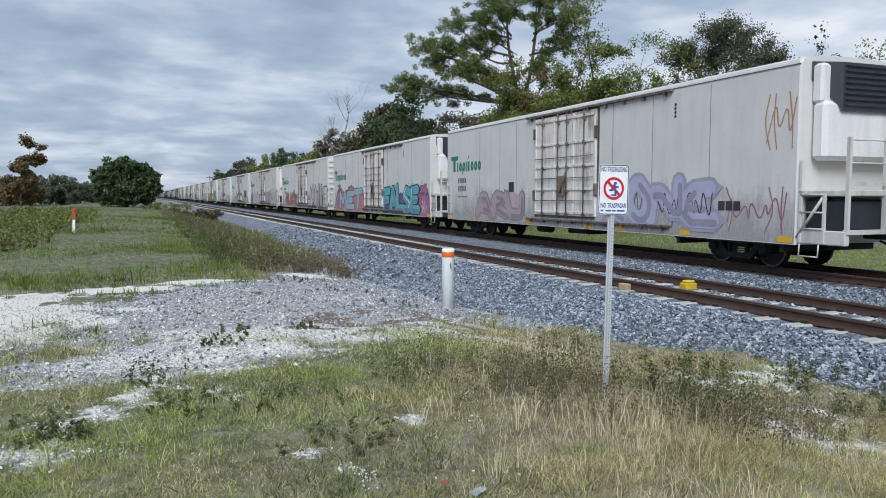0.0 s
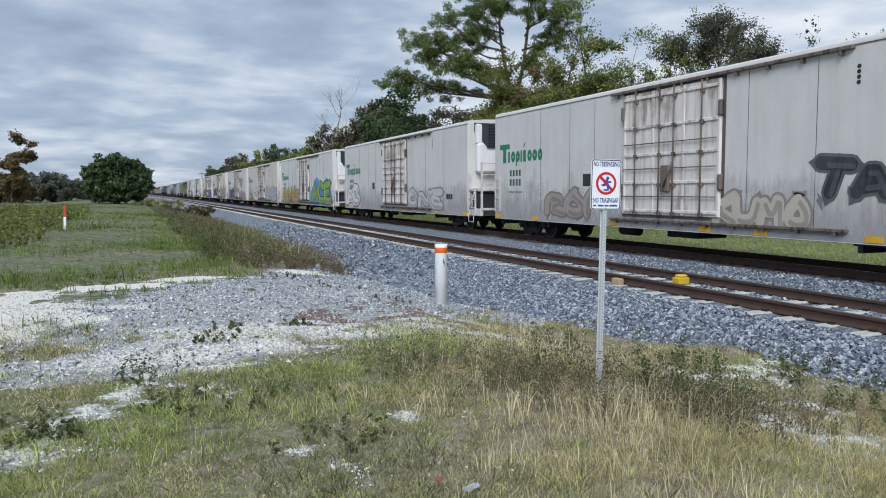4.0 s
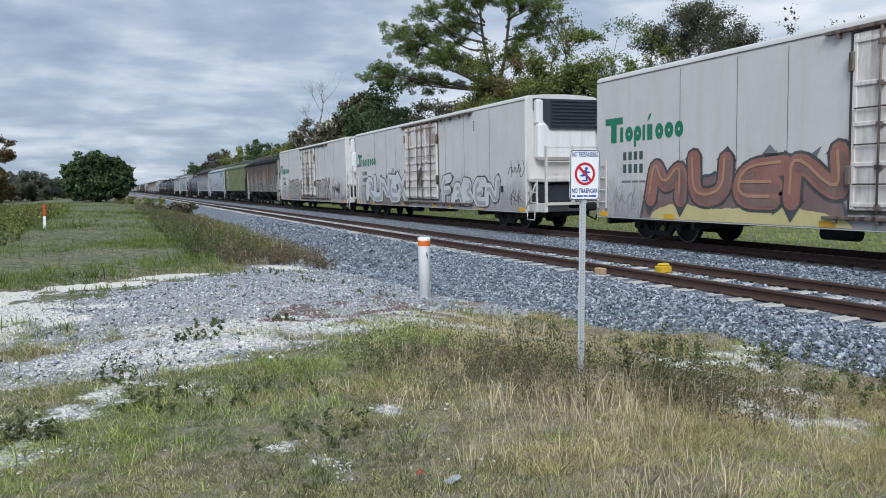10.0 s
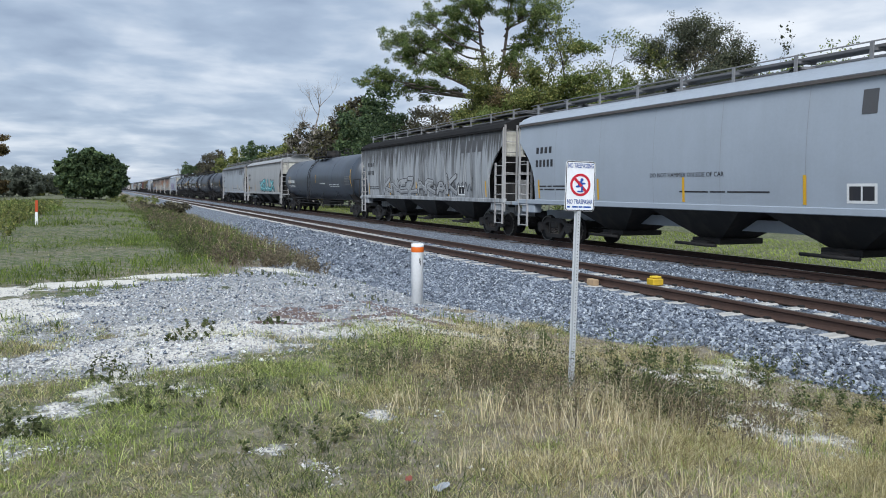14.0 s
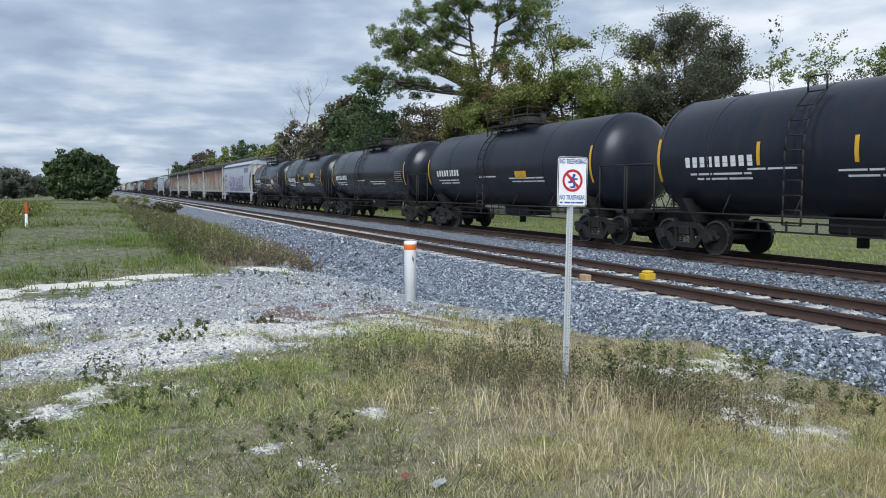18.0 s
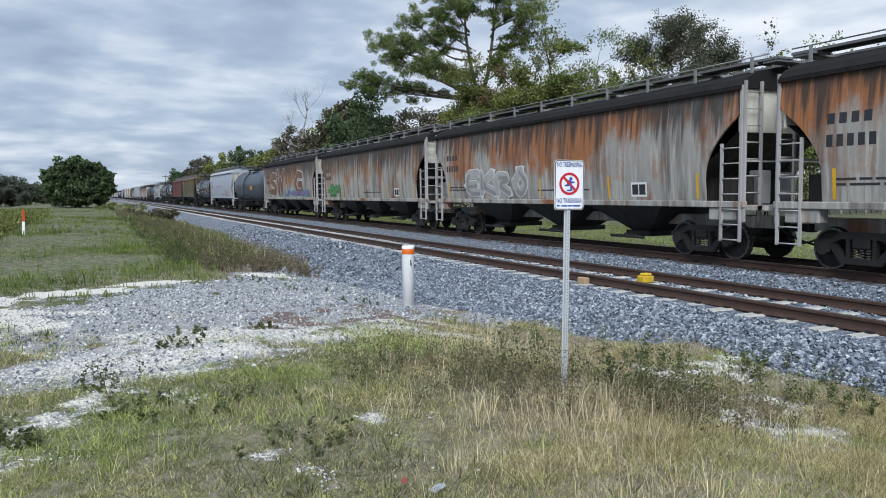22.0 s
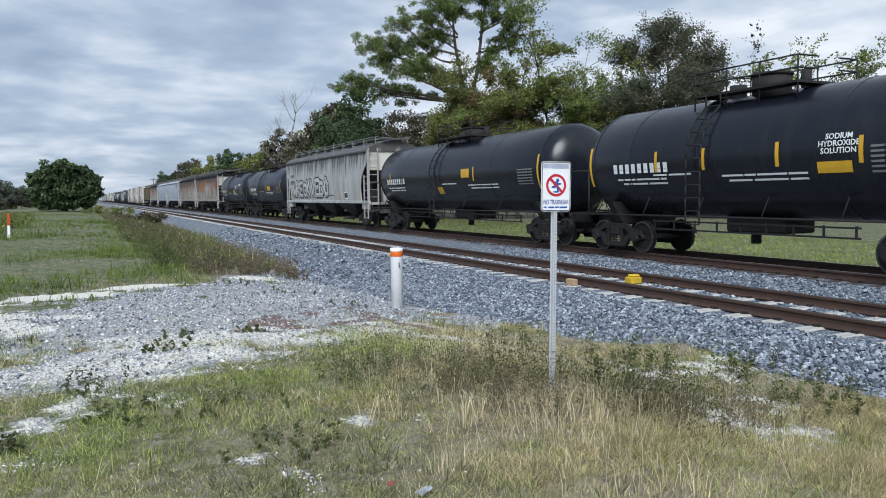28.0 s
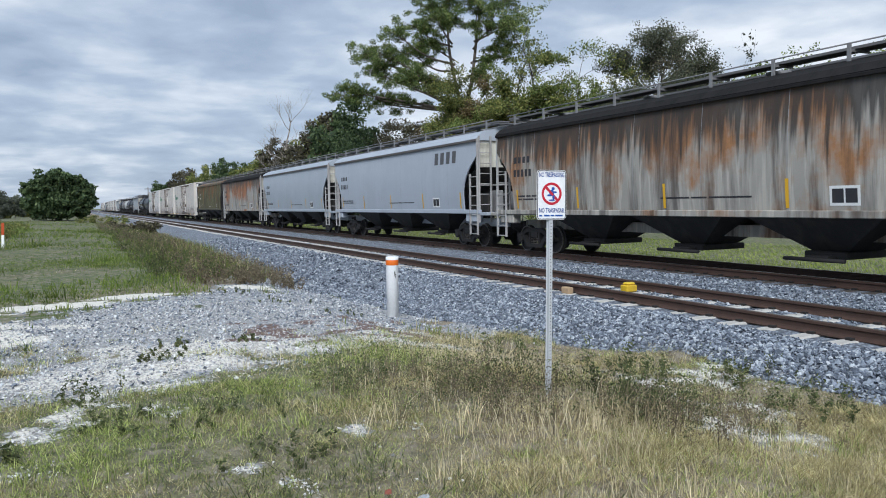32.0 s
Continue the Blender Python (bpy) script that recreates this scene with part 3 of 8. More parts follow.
class Wall:
    """Flat patterns laid on a car's side, given as y (from the front end) and z, a little proud of the steel."""

    def __init__(self, y_front, x_of):
        self.y0, self.x_of = y_front, x_of

    def at(self, y, z, off):
        return (self.x_of(z) - off, self.y0 + y, z)

    def sheet(self, sh, outline, off):
        n = len(sh.v)
        sh.marks.append((n, len(sh.f)))
        sh.v += [self.at(y, z, off) for y, z in outline]
        sh.f.append(tuple(range(n, n + len(outline))))
        sh.s.append(False)

    def strip(self, sh, y0, y1, z0, z1, off, step=0.4):
        k = max(1, int((z1 - z0) / step))
        for i in range(k):
            a, b = z0 + (z1 - z0) * i / k, z0 + (z1 - z0) * (i + 1) / k
            self.sheet(sh, [(y0, a), (y1, a), (y1, b), (y0, b)], off)

    def ribbon(self, sh, pts, width, off):
        """A stroke with round ends and joints; each piece a hair higher than the last."""
        step = 0
        for (ya, za), (yb, zb) in zip(pts, pts[1:]):
            d = math.hypot(yb - ya, zb - za) or 1e-6
            k = max(1, int(abs(zb - za) / 0.3))
            ny, nz = -(zb - za) / d * width / 2, (yb - ya) / d * width / 2
            for j in range(k):
                p = [ya + (yb - ya) * j / k, za + (zb - za) * j / k]
                q = [ya + (yb - ya) * (j + 1) / k, za + (zb - za) * (j + 1) / k]
                self.sheet(sh, [(p[0] + ny, p[1] + nz), (p[0] - ny, p[1] - nz), (q[0] - ny, q[1] - nz), (q[0] + ny, q[1] + nz)], off + 0.0002 * step)
                step += 1
        for i, (y, z) in enumerate(pts):
            self.blob(sh, y, z, width / 2, width / 2, off + 0.0002 * i + 0.0001, 9)

    def blob(self, sh, y, z, ry, rz, off, n=14, wobble=0.0):
        w = [1 + wobble * random.uniform(-1, 1) for _ in range(n)]
        self.sheet(sh, [(y + ry * w[i] * math.cos(2 * math.pi * i / n), z + rz * w[i] * math.sin(2 * math.pi * i / n)) for i in range(n)], off)


# strokes of block letters in a unit box
STROKES = {"A": [[(0, 0), (0.45, 1), (1, 0)], [(0.25, 0.38), (0.78, 0.38)]], "B": [[(0, 0), (0, 1), (0.8, 0.9), (0.2, 0.52), (0.95, 0.3), (0.6, 0.02), (0, 0)]],
           "C": [[(0.95, 0.85), (0.4, 1), (0, 0.55), (0.3, 0.02), (0.95, 0.12)]], "D": [[(0, 0), (0, 1), (0.7, 0.9), (1, 0.45), (0.65, 0.02), (0, 0)]],
           "E": [[(0.95, 1), (0.05, 0.95), (0, 0), (0.95, 0.02)], [(0.05, 0.5), (0.75, 0.52)]], "F": [[(0.95, 1), (0.05, 0.95), (0, 0)], [(0.05, 0.5), (0.75, 0.52)]],
           "G": [[(0.95, 0.9), (0.3, 1), (0, 0.5), (0.3, 0), (0.95, 0.1), (0.95, 0.48), (0.5, 0.48)]], "H": [[(0, 0), (0, 1)], [(1, 0), (1, 1)], [(0, 0.5), (1, 0.55)]],
           "I": [[(0.5, 0), (0.5, 1)]], "K": [[(0, 0), (0, 1)], [(0.95, 1), (0.05, 0.5), (1, 0)]], "L": [[(0.05, 1), (0, 0), (0.95, 0.03)]],
           "M": [[(0, 0), (0.1, 1), (0.5, 0.35), (0.9, 1), (1, 0)]], "N": [[(0, 0), (0.05, 1), (0.95, 0.05), (1, 1)]], "O": [[(0.5, 1), (0.05, 0.6), (0.3, 0.02), (0.8, 0.08), (0.98, 0.6), (0.5, 1)]],
           "P": [[(0, 0), (0.05, 1), (0.95, 0.85), (0.85, 0.5), (0.05, 0.45)]], "R": [[(0, 0), (0.05, 1), (0.95, 0.8), (0.1, 0.48), (1, 0)]],
           "S": [[(0.95, 0.9), (0.3, 1), (0.05, 0.72), (0.9, 0.35), (0.7, 0.02), (0.02, 0.1)]], "T": [[(0, 0.97), (1, 1)], [(0.5, 0.97), (0.45, 0)]],
           "U": [[(0, 1), (0.05, 0.2), (0.5, 0), (0.95, 0.2), (1, 1)]], "V": [[(0, 1), (0.5, 0), (1, 1)]], "W": [[(0, 1), (0.22, 0), (0.5, 0.65), (0.78, 0), (1, 1)]],
           "X": [[(0, 0), (1, 1)], [(0, 1), (1, 0)]], "Y": [[(0, 1), (0.5, 0.5), (1, 1)], [(0.5, 0.5), (0.42, 0)]], "Z": [[(0, 1), (0.95, 0.95), (0.05, 0.05), (1, 0)]], "J": [[(0.9, 1), (0.85, 0.15), (0.4, 0), (0, 0.25)]]}


def bend(pts, steps=3):
    """Rounds a stroke by cutting its corners."""
    for _ in range(steps - 1):
        out = [pts[0]]
        for a, b in zip(pts, pts[1:]):
            out += [(0.75 * a[0] + 0.25 * b[0], 0.75 * a[1] + 0.25 * b[1]), (0.25 * a[0] + 0.75 * b[0], 0.25 * a[1] + 0.75 * b[1])]
        pts = out + [pts[-1]]
    return pts


def spray(car, wall, word, y0, y1, z0, z1, fill, edge=(0.02, 0.02, 0.025), cloud=None, shine=None, fat=0.32, wild=0.12, seed=1, label="sprayed lettering", thin=0.07, rim=None, drops=0, lift=0.0):
    """Sprayed lettering from y0 (nearer the front end) to y1; read from the back end to the front."""
    state = random.getstate()
    random.seed(seed)
    w = (y1 - y0) / max(1, len(word))
    h = z1 - z0
    if cloud:
        sh = Shape()
        n = int((y1 - y0) / 0.11)
        ph = [random.uniform(0, 6.3) for _ in range(3)]
        def crest(k):
            u = 2 * k / n - 1
            s = 0.82 + 0.13 * math.sin(0.9 * (y1 - y0) * u + ph[0]) + 0.07 * abs(math.sin(2.3 * (y1 - y0) * u + ph[1])) + 0.03 * math.sin(9 * u * (y1 - y0) + ph[2])
            return z0 + h * s * (1 - abs(u) ** 5) ** 0.5
        for k in range(n):
            a, b = y0 + (y1 - y0) * k / n, y0 + (y1 - y0) * (k + 1) / n
            for j in range(3):
                wall.sheet(sh, [(a, z0 + (crest(k) - z0) * j / 3), (b, z0 + (crest(k + 1) - z0) * j / 3), (b, z0 + (crest(k + 1) - z0) * (j + 1) / 3), (a, z0 + (crest(k) - z0) * (j + 1) / 3)], 0.005 + lift)
        part("sprayed_background", sh.mesh("sprayed_background", flat_paint(cloud)), car, label)
        if rim:
            sh = Shape()
            top = [(y0 + (y1 - y0) * k / n, crest(k)) for k in range(n + 1)]
            wall.ribbon(sh, top, 0.07, 0.0052 + lift)
            for _ in range(drops):
                k = random.randrange(1, n)
                wall.blob(sh, top[k][0], top[k][1] + random.uniform(0.06, 0.26), random.uniform(0.02, 0.045), random.uniform(0.025, 0.06), 0.0052 + lift, 8)
            part("sprayed_rim", sh.mesh("sprayed_rim", flat_paint(rim)), car)
    if not word:
        random.setstate(state)
        return
    shards = Shape()
    for k in range(int(1.6 * (y1 - y0)) if wild > 0.04 else 0):
        y, z, r = random.uniform(y0, y1), z0 + h * random.uniform(0.05, 0.95), h * random.uniform(0.10, 0.30)
        a = random.uniform(0, 6.3)
        wall.sheet(shards, [(y + r * math.cos(a), z + r * math.sin(a)), (y + 0.35 * r * math.cos(a + 2.0), z + 0.35 * r * math.sin(a + 2.0)), (y + 0.5 * r * math.cos(a + 3.9), z + 0.5 * r * math.sin(a + 3.9))], 0.0085 + 0.0001 * k)
    if shards.f:
        tagged(part("sprayed_shard", shards.mesh("sprayed_shard", flat_paint(tuple(0.5 * c + 0.14 for c in edge))), car), kind="stuff")
    for i, c in enumerate(word):
        if c not in STROKES:
            continue
        outer, inner, second, gloss = Shape(), Shape(), Shape(), Shape()
        lean = random.uniform(-0.12, 0.12)
        up, sz = random.uniform(-0.06, 0.06) * h, random.uniform(0.88, 1.08)
        for k, stroke in enumerate(STROKES[c]):
            pts = []
            for a, b in stroke:
                a, b = a + wild * random.uniform(-1, 1), b + 0.7 * wild * random.uniform(-1, 1)
                y = y1 - (i + 0.06 + 0.86 * (a + lean * (b - 0.5))) * w
                pts.append((y, z0 + up + 0.12 * h + 0.76 * h * b * sz))
            f = fat * min(h, 1.3 * w)
            low = z0 + 0.5 * f + thin + 0.02
            pts = bend([(y, max(low, z)) for y, z in pts], 1 if wild < 0.06 else 2 if wild > 0.11 else 3)
            wall.ribbon(outer, pts, f + 2 * thin, 0.010 + 0.00063 * i + 0.00006 * k)
            wall.ribbon(inner, pts, f, 0.019 + 0.00063 * i + 0.00006 * k)
            if wild > 0.04:
                wall.ribbon(second, [(y - 0.14 * f, z - 0.16 * f) for y, z in pts[len(pts) // 3:]], 0.42 * f, 0.0265 + 0.00033 * i + 0.00006 * k)
                for q, p in ((pts[0], pts[1]), (pts[-1], pts[-2])):
                    dy, dz = q[0] - p[0], q[1] - p[1]
                    n = math.hypot(dy, dz) or 1e-6
                    dy, dz = dy / n * f, dz / n * f
                    tip = (q[0] + 1.1 * dy, min(z1 + 0.1, max(0.74, q[1] + 1.1 * dz)))
                    wall.sheet(outer, [(q[0] - 0.75 * dz, max(0.72, q[1] + 0.75 * dy)), tip, (q[0] + 0.75 * dz, max(0.72, q[1] - 0.75 * dy))], 0.0155 + 0.0006 * i)
            if shine:
                wall.ribbon(gloss, [(y + 0.10 * f, z + 0.18 * f) for y, z in pts[1:-1]], f * 0.16, 0.033 + 0.00033 * i + 0.00006 * k)
        o = part("sprayed_letter", outer.mesh("sprayed_letter", flat_paint(edge)), car, label)
        part("letter_fill", inner.mesh("letter_fill", flat_paint(fill)), o)
        if second.f:
            part("letter_shade", second.mesh("letter_shade", flat_paint(tuple(0.62 * c + 0.10 * (0.5 - c) for c in fill))), o)
        if gloss.f:
            part("letter_highlight", gloss.mesh("letter_highlight", flat_paint(shine)), o)
    random.setstate(state)


def mist_paint(colour):
    """Thin overspray and grime: see-through paint, thicker low down and in patches."""
    key = "overspray_%02x%02x%02x" % tuple(int(255 * c) for c in colour)
    if key in bpy.data.materials:
        return bpy.data.materials[key]
    m, nodes, links, bsdf = material(key)
    pos = nodes.new("ShaderNodeTexCoord").outputs["Object"]
    info = nodes.new("ShaderNodeObjectInfo")
    shift = nodes.new("ShaderNodeVectorMath")
    shift.operation, shift.inputs[1].default_value = "MULTIPLY_ADD", (0, 91, 0)
    links.new(info.outputs["Random"], shift.inputs[0])
    links.new(pos, shift.inputs[2])
    sep = nodes.new("ShaderNodeSeparateXYZ")
    links.new(pos, sep.inputs[0])
    puffs = noise_of(nodes, links, shift.outputs[0], 0.9, 5, 0.6)
    runs = noise_of(nodes, links, shift.outputs[0], 9, 4, 0.6, (0.3, 1.0, 0.10))
    low = nodes.new("ShaderNodeMath")
    low.operation, low.inputs[1].default_value, low.inputs[2].default_value = "MULTIPLY_ADD", -0.26, 0.62
    links.new(sep.outputs[2], low.inputs[0])
    add = nodes.new("ShaderNodeMath")
    add.operation = "ADD"
    links.new(low.outputs[0], add.inputs[0])
    links.new(mix_of(nodes, links, 0.4, puffs, runs), add.inputs[1])
    thick = ramp_of(nodes, links, add.outputs[0], [(0.56, 0.0), (0.95, 0.62)])
    links.new(mix_of(nodes, links, puffs, tuple(0.8 * c for c in colour), tuple(min(1, 1.25 * c) for c in colour)), bsdf.inputs["Base Color"])
    bsdf.inputs["Roughness"].default_value = 0.65
    clear = nodes.new("ShaderNodeBsdfTransparent")
    mix = nodes.new("ShaderNodeMixShader")
    links.new(thick, mix.inputs[0])
    links.new(clear.outputs[0], mix.inputs[1])
    links.new(bsdf.outputs[0], mix.inputs[2])
    links.new(mix.outputs[0], nodes["Material Output"].inputs[0])
    return m


def mist(car, wall, y0, y1, z0, z1, colour, label="thin faded overspray"):
    sh = Shape()
    wall.strip(sh, y0, y1, z0, z1, 0.003, 0.3)
    part("overspray", sh.mesh("overspray", mist_paint(colour)), car, label)


def tag(car, wall, y0, y1, z0, z1, colour=(0.02, 0.02, 0.025), seed=3, width=0.035):
    """A thin hand-drawn scrawl."""
    state = random.getstate()
    random.seed(seed)
    sh = Shape()
    n = int((y1 - y0) / 0.16)
    pts = [(y1 - (y1 - y0) * (k + random.uniform(-0.5, 0.9)) / n, z0 + (z1 - z0) * (0.5 + (0.45 if k % 2 else -0.45) * random.uniform(0.4, 1))) for k in range(n + 1)]
    wall.ribbon(sh, bend(pts), width, 0.006)
    for _ in range(3):
        y = random.uniform(y0, y1)
        wall.ribbon(sh, bend([(y, z0), (y + random.uniform(-0.3, 0.3), (z0 + z1) / 2), (y + random.uniform(-0.2, 0.2), z1)]), width, 0.007)
    part("sprayed_scrawl", sh.mesh("sprayed_scrawl", flat_paint(colour)), car)
    random.setstate(state)


def bars(car, wall, y0, y1, z, h, material, name="lettering", gaps=None, seed=5):
    """A line of writing as plain bars, one a word."""
    state = random.getstate()
    random.seed(seed)
    sh = Shape()
    words = gaps or [1]
    total = sum(words) + 0.25 * (len(words) - 1)
    y = y1
    for w in words:
        width = (y1 - y0) * w / total
        wall.strip(sh, y - width, y, z, z + h, 0.005)
        y -= width + (y1 - y0) * 0.25 / total
    part(name, sh.mesh(name, material), car)
    random.setstate(state)


def glyphs(car, wall, y0, y1, z, h, n, material, name, seed=2, weight=0.2):
    """A mark or number as n upright plain blocks of letter size."""
    sh = Shape()
    w = (y1 - y0) / n
    for k in range(n):
        a = y1 - (k + 1) * w + 0.12 * w
        wall.strip(sh, a, a + 0.62 * w, z, z + h, 0.005, 0.25)
    part(name, sh.mesh(name, material), car)

# ---- refrigerated cars ----
def flat_side(z):
    return -1.6


def reefer_section(inset=0.0):
    w = 1.6 - inset
    half = [(w, 0.66), (w, 4.84), (w - 0.025, 4.91), (w - 0.09, 4.955), (w - 0.25, 4.98), (0.8, 5.02), (0.0, 5.04)]
    return half + [(-x, z) for x, z in reversed(half[:-1])]


def reefer_body(L, mat):
    sh = Shape()
    for y0, y1 in ((-L / 2, L / 2),):
        ring = lambda y, i: [(x, y, z) for x, z in reefer_section(i)]
        sh.loft([ring(y0, 0.05), ring(y0 + 0.05, 0), ring(y1 - 0.05, 0), ring(y1, 0.05)])
    return sh.mesh("body", mat)


def reefer_seams(L):
    sh = Shape()
    for k, y in enumerate((2.9, 5.3, 7.3, 13.9, 15.4, 17.4)):
        sh.box(-1.606, -1.6, -L / 2 + y - 0.006, -L / 2 + y + 0.006, 0.9, 4.72)
    sh.box(-1.615, -1.595, -L / 2 + 0.02, L / 2 - 0.02, 4.79, 4.81)
    return split("panel_seam", sh, SEAM)


def reefer_door():
    """Plug door, origin at its lower corner nearer the front; y 0 to 4.1."""
    return Shape().box(-1.66, -1.60, 0.0, 4.1, 1.08, 4.66, 0.02).mesh("door", DOOR_WHITE)


def door_ribs():
    sh = Shape()
    for z in (1.2, 2.02, 2.83, 3.64, 4.5):
        sh.box(-1.70, -1.655, 0.05, 4.05, z - 0.045, z + 0.045, 0.012)
    for y in (0.06, 1.4, 2.7, 4.04):
        sh.box(-1.69, -1.655, y - 0.05, y + 0.05, 1.1, 4.64, 0.012)
    return split("door_rib", sh, DOOR_WHITE)


def door_gap():
    return Shape().box(-1.612, -1.60, -0.10, 4.20, 1.0, 4.72).mesh("door_gap", SEAM)


def door_rods():
    sh = Shape()
    for y in (0.65, 1.75, 2.35, 3.45):
        sh.tube((-1.73, y, 1.02), (-1.73, y, 4.69), 0.024, sides=6)
        for z in (1.15, 1.95, 2.8, 3.6, 4.4):
            sh.box(-1.75, -1.66, y - 0.06, y + 0.06, z - 0.05, z + 0.05)
    for z in (1.62, 2.42, 3.15):
        sh.tube((-1.72, 0.1, z), (-1.72, 4.0, z), 0.016, sides=6)
    sh.box(-1.78, -1.70, 1.88, 2.22, 1.75, 2.5, 0.02)
    sh.tube((-1.80, 2.05, 1.9), (-1.80, 1.7, 2.6), 0.03, sides=6)
    for y, z in ((0.0, 3.9), (4.1, 4.1), (4.12, 1.8), (-0.02, 2.0)):
        sh.box(-1.74, -1.62, y - 0.06, y + 0.06, z - 0.2, z + 0.2, 0.02)
    return split("lock_rod", sh, HARDWARE)


def door_tracks(L):
    sh = Shape()
    a, b = -L / 2 + 4.4, -L / 2 + 12.9
    sh.box(-1.72, -1.6, a, b, 4.72, 4.80, 0.01).box(-1.70, -1.6, a, b, 0.88, 0.95, 0.01)
    for k in range(9):
        y = a + 0.3 + (b - a - 0.6) * k / 8
        sh.box(-1.71, -1.6, y - 0.03, y + 0.03, 4.62, 4.76).box(-1.69, -1.6, y - 0.03, y + 0.03, 0.80, 0.92)
    return sh.mesh("door_track", HARDWARE)


def logo_mesh(L):
    """The green wordmark as plain blocks and dots of its letters' size."""
    wall = Wall(-L / 2, flat_side)
    sh = Shape()
    y, z = 20.65, 2.92
    wall.strip(sh, 19.85, 20.7, 3.46, 3.66, 0.006)
    wall.strip(sh, 20.15, 20.42, 2.92, 3.5, 0.007)
    y = 19.98
    for w, lo, hi in ((0.20, 0, 0.44), (0.36, 0, 0.44), (0.34, -0.16, 0.44), (0.16, 0, 0.44), (0.30, 0, 0.44), (0.34, 0, 0.44), (0.36, 0, 0.44), (0.34, 0, 0.44)):
        if w > 0.3:
            n = 12
            ring = [(y - w / 2 + w / 2 * math.cos(2 * math.pi * i / n), z + (lo * 0 + hi) / 2 + hi / 2 * math.sin(2 * math.pi * i / n)) for i in range(n)]
            core = [(y - w / 2 + w / 9 * math.cos(2 * math.pi * i / n), z + hi / 2 + hi / 9 * math.sin(2 * math.pi * i / n)) for i in range(n)]
            for i in range(n):
                j = (i + 1) % n
                wall.sheet(sh, [ring[i], ring[j], core[j]], 0.006) or wall.sheet(sh, [ring[i], core[j], core[i]], 0.006)
            if lo < 0:
                wall.strip(sh, y - 0.10, y, z + lo, z + 0.3, 0.0075)
        else:
            wall.strip(sh, y - w * 0.75, y, z + lo, z + hi, 0.006)
        y -= w + 0.045
    wall.sheet(sh, [(18.75, 3.44), (18.62, 3.52), (18.55, 3.68), (18.66, 3.62)], 0.006)
    return sh.mesh("wordmark", GREEN_LOGO)


def cooling_unit():
    sh = Shape()
    sh.box(-1.28, 1.28, -0.42, 0.0, 2.60, 3.95, 0.10)
    sh.box(-1.28, 1.28, -0.30, 0.0, 3.9, 4.80, 0.06)
    sh.box(1.30, 1.46, -0.50, 0.0, 2.60, 4.80, 0.03)
    return split("cooling_unit", sh, UNIT_WHITE)


def unit_grille():
    sh = Shape()
    sh.loft([[(-1.30, -0.02, 4.86), (-1.30, -0.02, 4.45), (-0.86, -0.50, 3.72), (-0.86, -0.50, 4.80)], [(1.22, -0.02, 4.86), (1.22, -0.02, 4.45), (1.22, -0.50, 3.72), (1.22, -0.50, 4.80)]])
    return sh.mesh("grille", UNIT_BLACK)


def unit_louvres():
    sh = Shape()
    for k in range(8):
        z = 3.80 + 0.125 * k
        sh.add([(-0.78, -0.505, z), (1.16, -0.505, z), (1.16, -0.56, z + 0.045), (-0.78, -0.56, z + 0.045), (-0.78, -0.505, z + 0.06), (1.16, -0.505, z + 0.06)], [(0, 1, 2, 3), (3, 2, 5, 4)])
    return split("louvre", sh, UNIT_LOUVRE)


def end_deck():
    sh = Shape()
    sh.box(-1.5, 1.5, -1.30, 0.0, 1.78, 1.92, 0.02)
    sh.box(-1.5, 1.5, -1.30, -1.22, 2.0, 2.10)
    for x in (-1.52, -0.4, 0.7, 1.5):
        sh.box(x - 0.03, x + 0.05, -1.30, -1.22, 1.0, 3.05)
    sh.tube((-1.5, -1.26, 3.0), (1.5, -1.26, 3.0), 0.022, sides=6)
    sh.tube((-1.5, -1.26, 2.5), (1.5, -1.26, 2.5), 0.018, sides=6)
    sh.box(-1.58, -1.44, -1.28, 0.02, 0.70, 1.02, 0.02)
    sh.box(-1.56, 1.5, -1.30, -1.2, 0.95, 1.05)
    return split("deck_rail", sh, FRAME_WHITE)


def end_steps():
    sh = Shape()
    for y in (-0.72, -0.08):
        sh.box(-1.60, -1.54, y - 0.03, y + 0.03, 0.72, 1.85)
        sh.box(-1.60, -1.55, y - 0.03, y + 0.03, 1.9, 2.6) if y > -0.5 else None
    for z in (1.05, 1.42, 1.82):
        sh.tube((-1.59, -0.72, z), (-1.59, -0.08, z), 0.02, sides=6)
    sh.tube((-1.58, 0.0, 0.85), (-1.58, -0.68, 1.75), 0.035, sides=6)
    sh.pipe([(-1.6, -0.1, 0.70), (-1.62, -0.1, 0.42), (-1.62, -0.62, 0.42), (-1.6, -0.62, 0.70)], 0.018)
    return sh.mesh("steps", FRAME_WHITE)


def fuel_tank():
    return Shape().box(-1.40, 1.40, -1.12, -0.05, 0.98, 1.70, 0.04).mesh("equipment_box", UNIT_BLACK)


def end_ribs(L):
    sh = Shape()
    for k in range(9):
        z = 1.1 + 0.435 * k
        sh.loft([[(x, -L / 2 - 0.002, z - 0.12), (x, -L / 2 - 0.07, z - 0.06), (x, -L / 2 - 0.07, z + 0.06), (x, -L / 2 - 0.002, z + 0.12)] for x in (-1.5, 1.5)])
    return split("end_rib", sh, REEFER_WHITE)


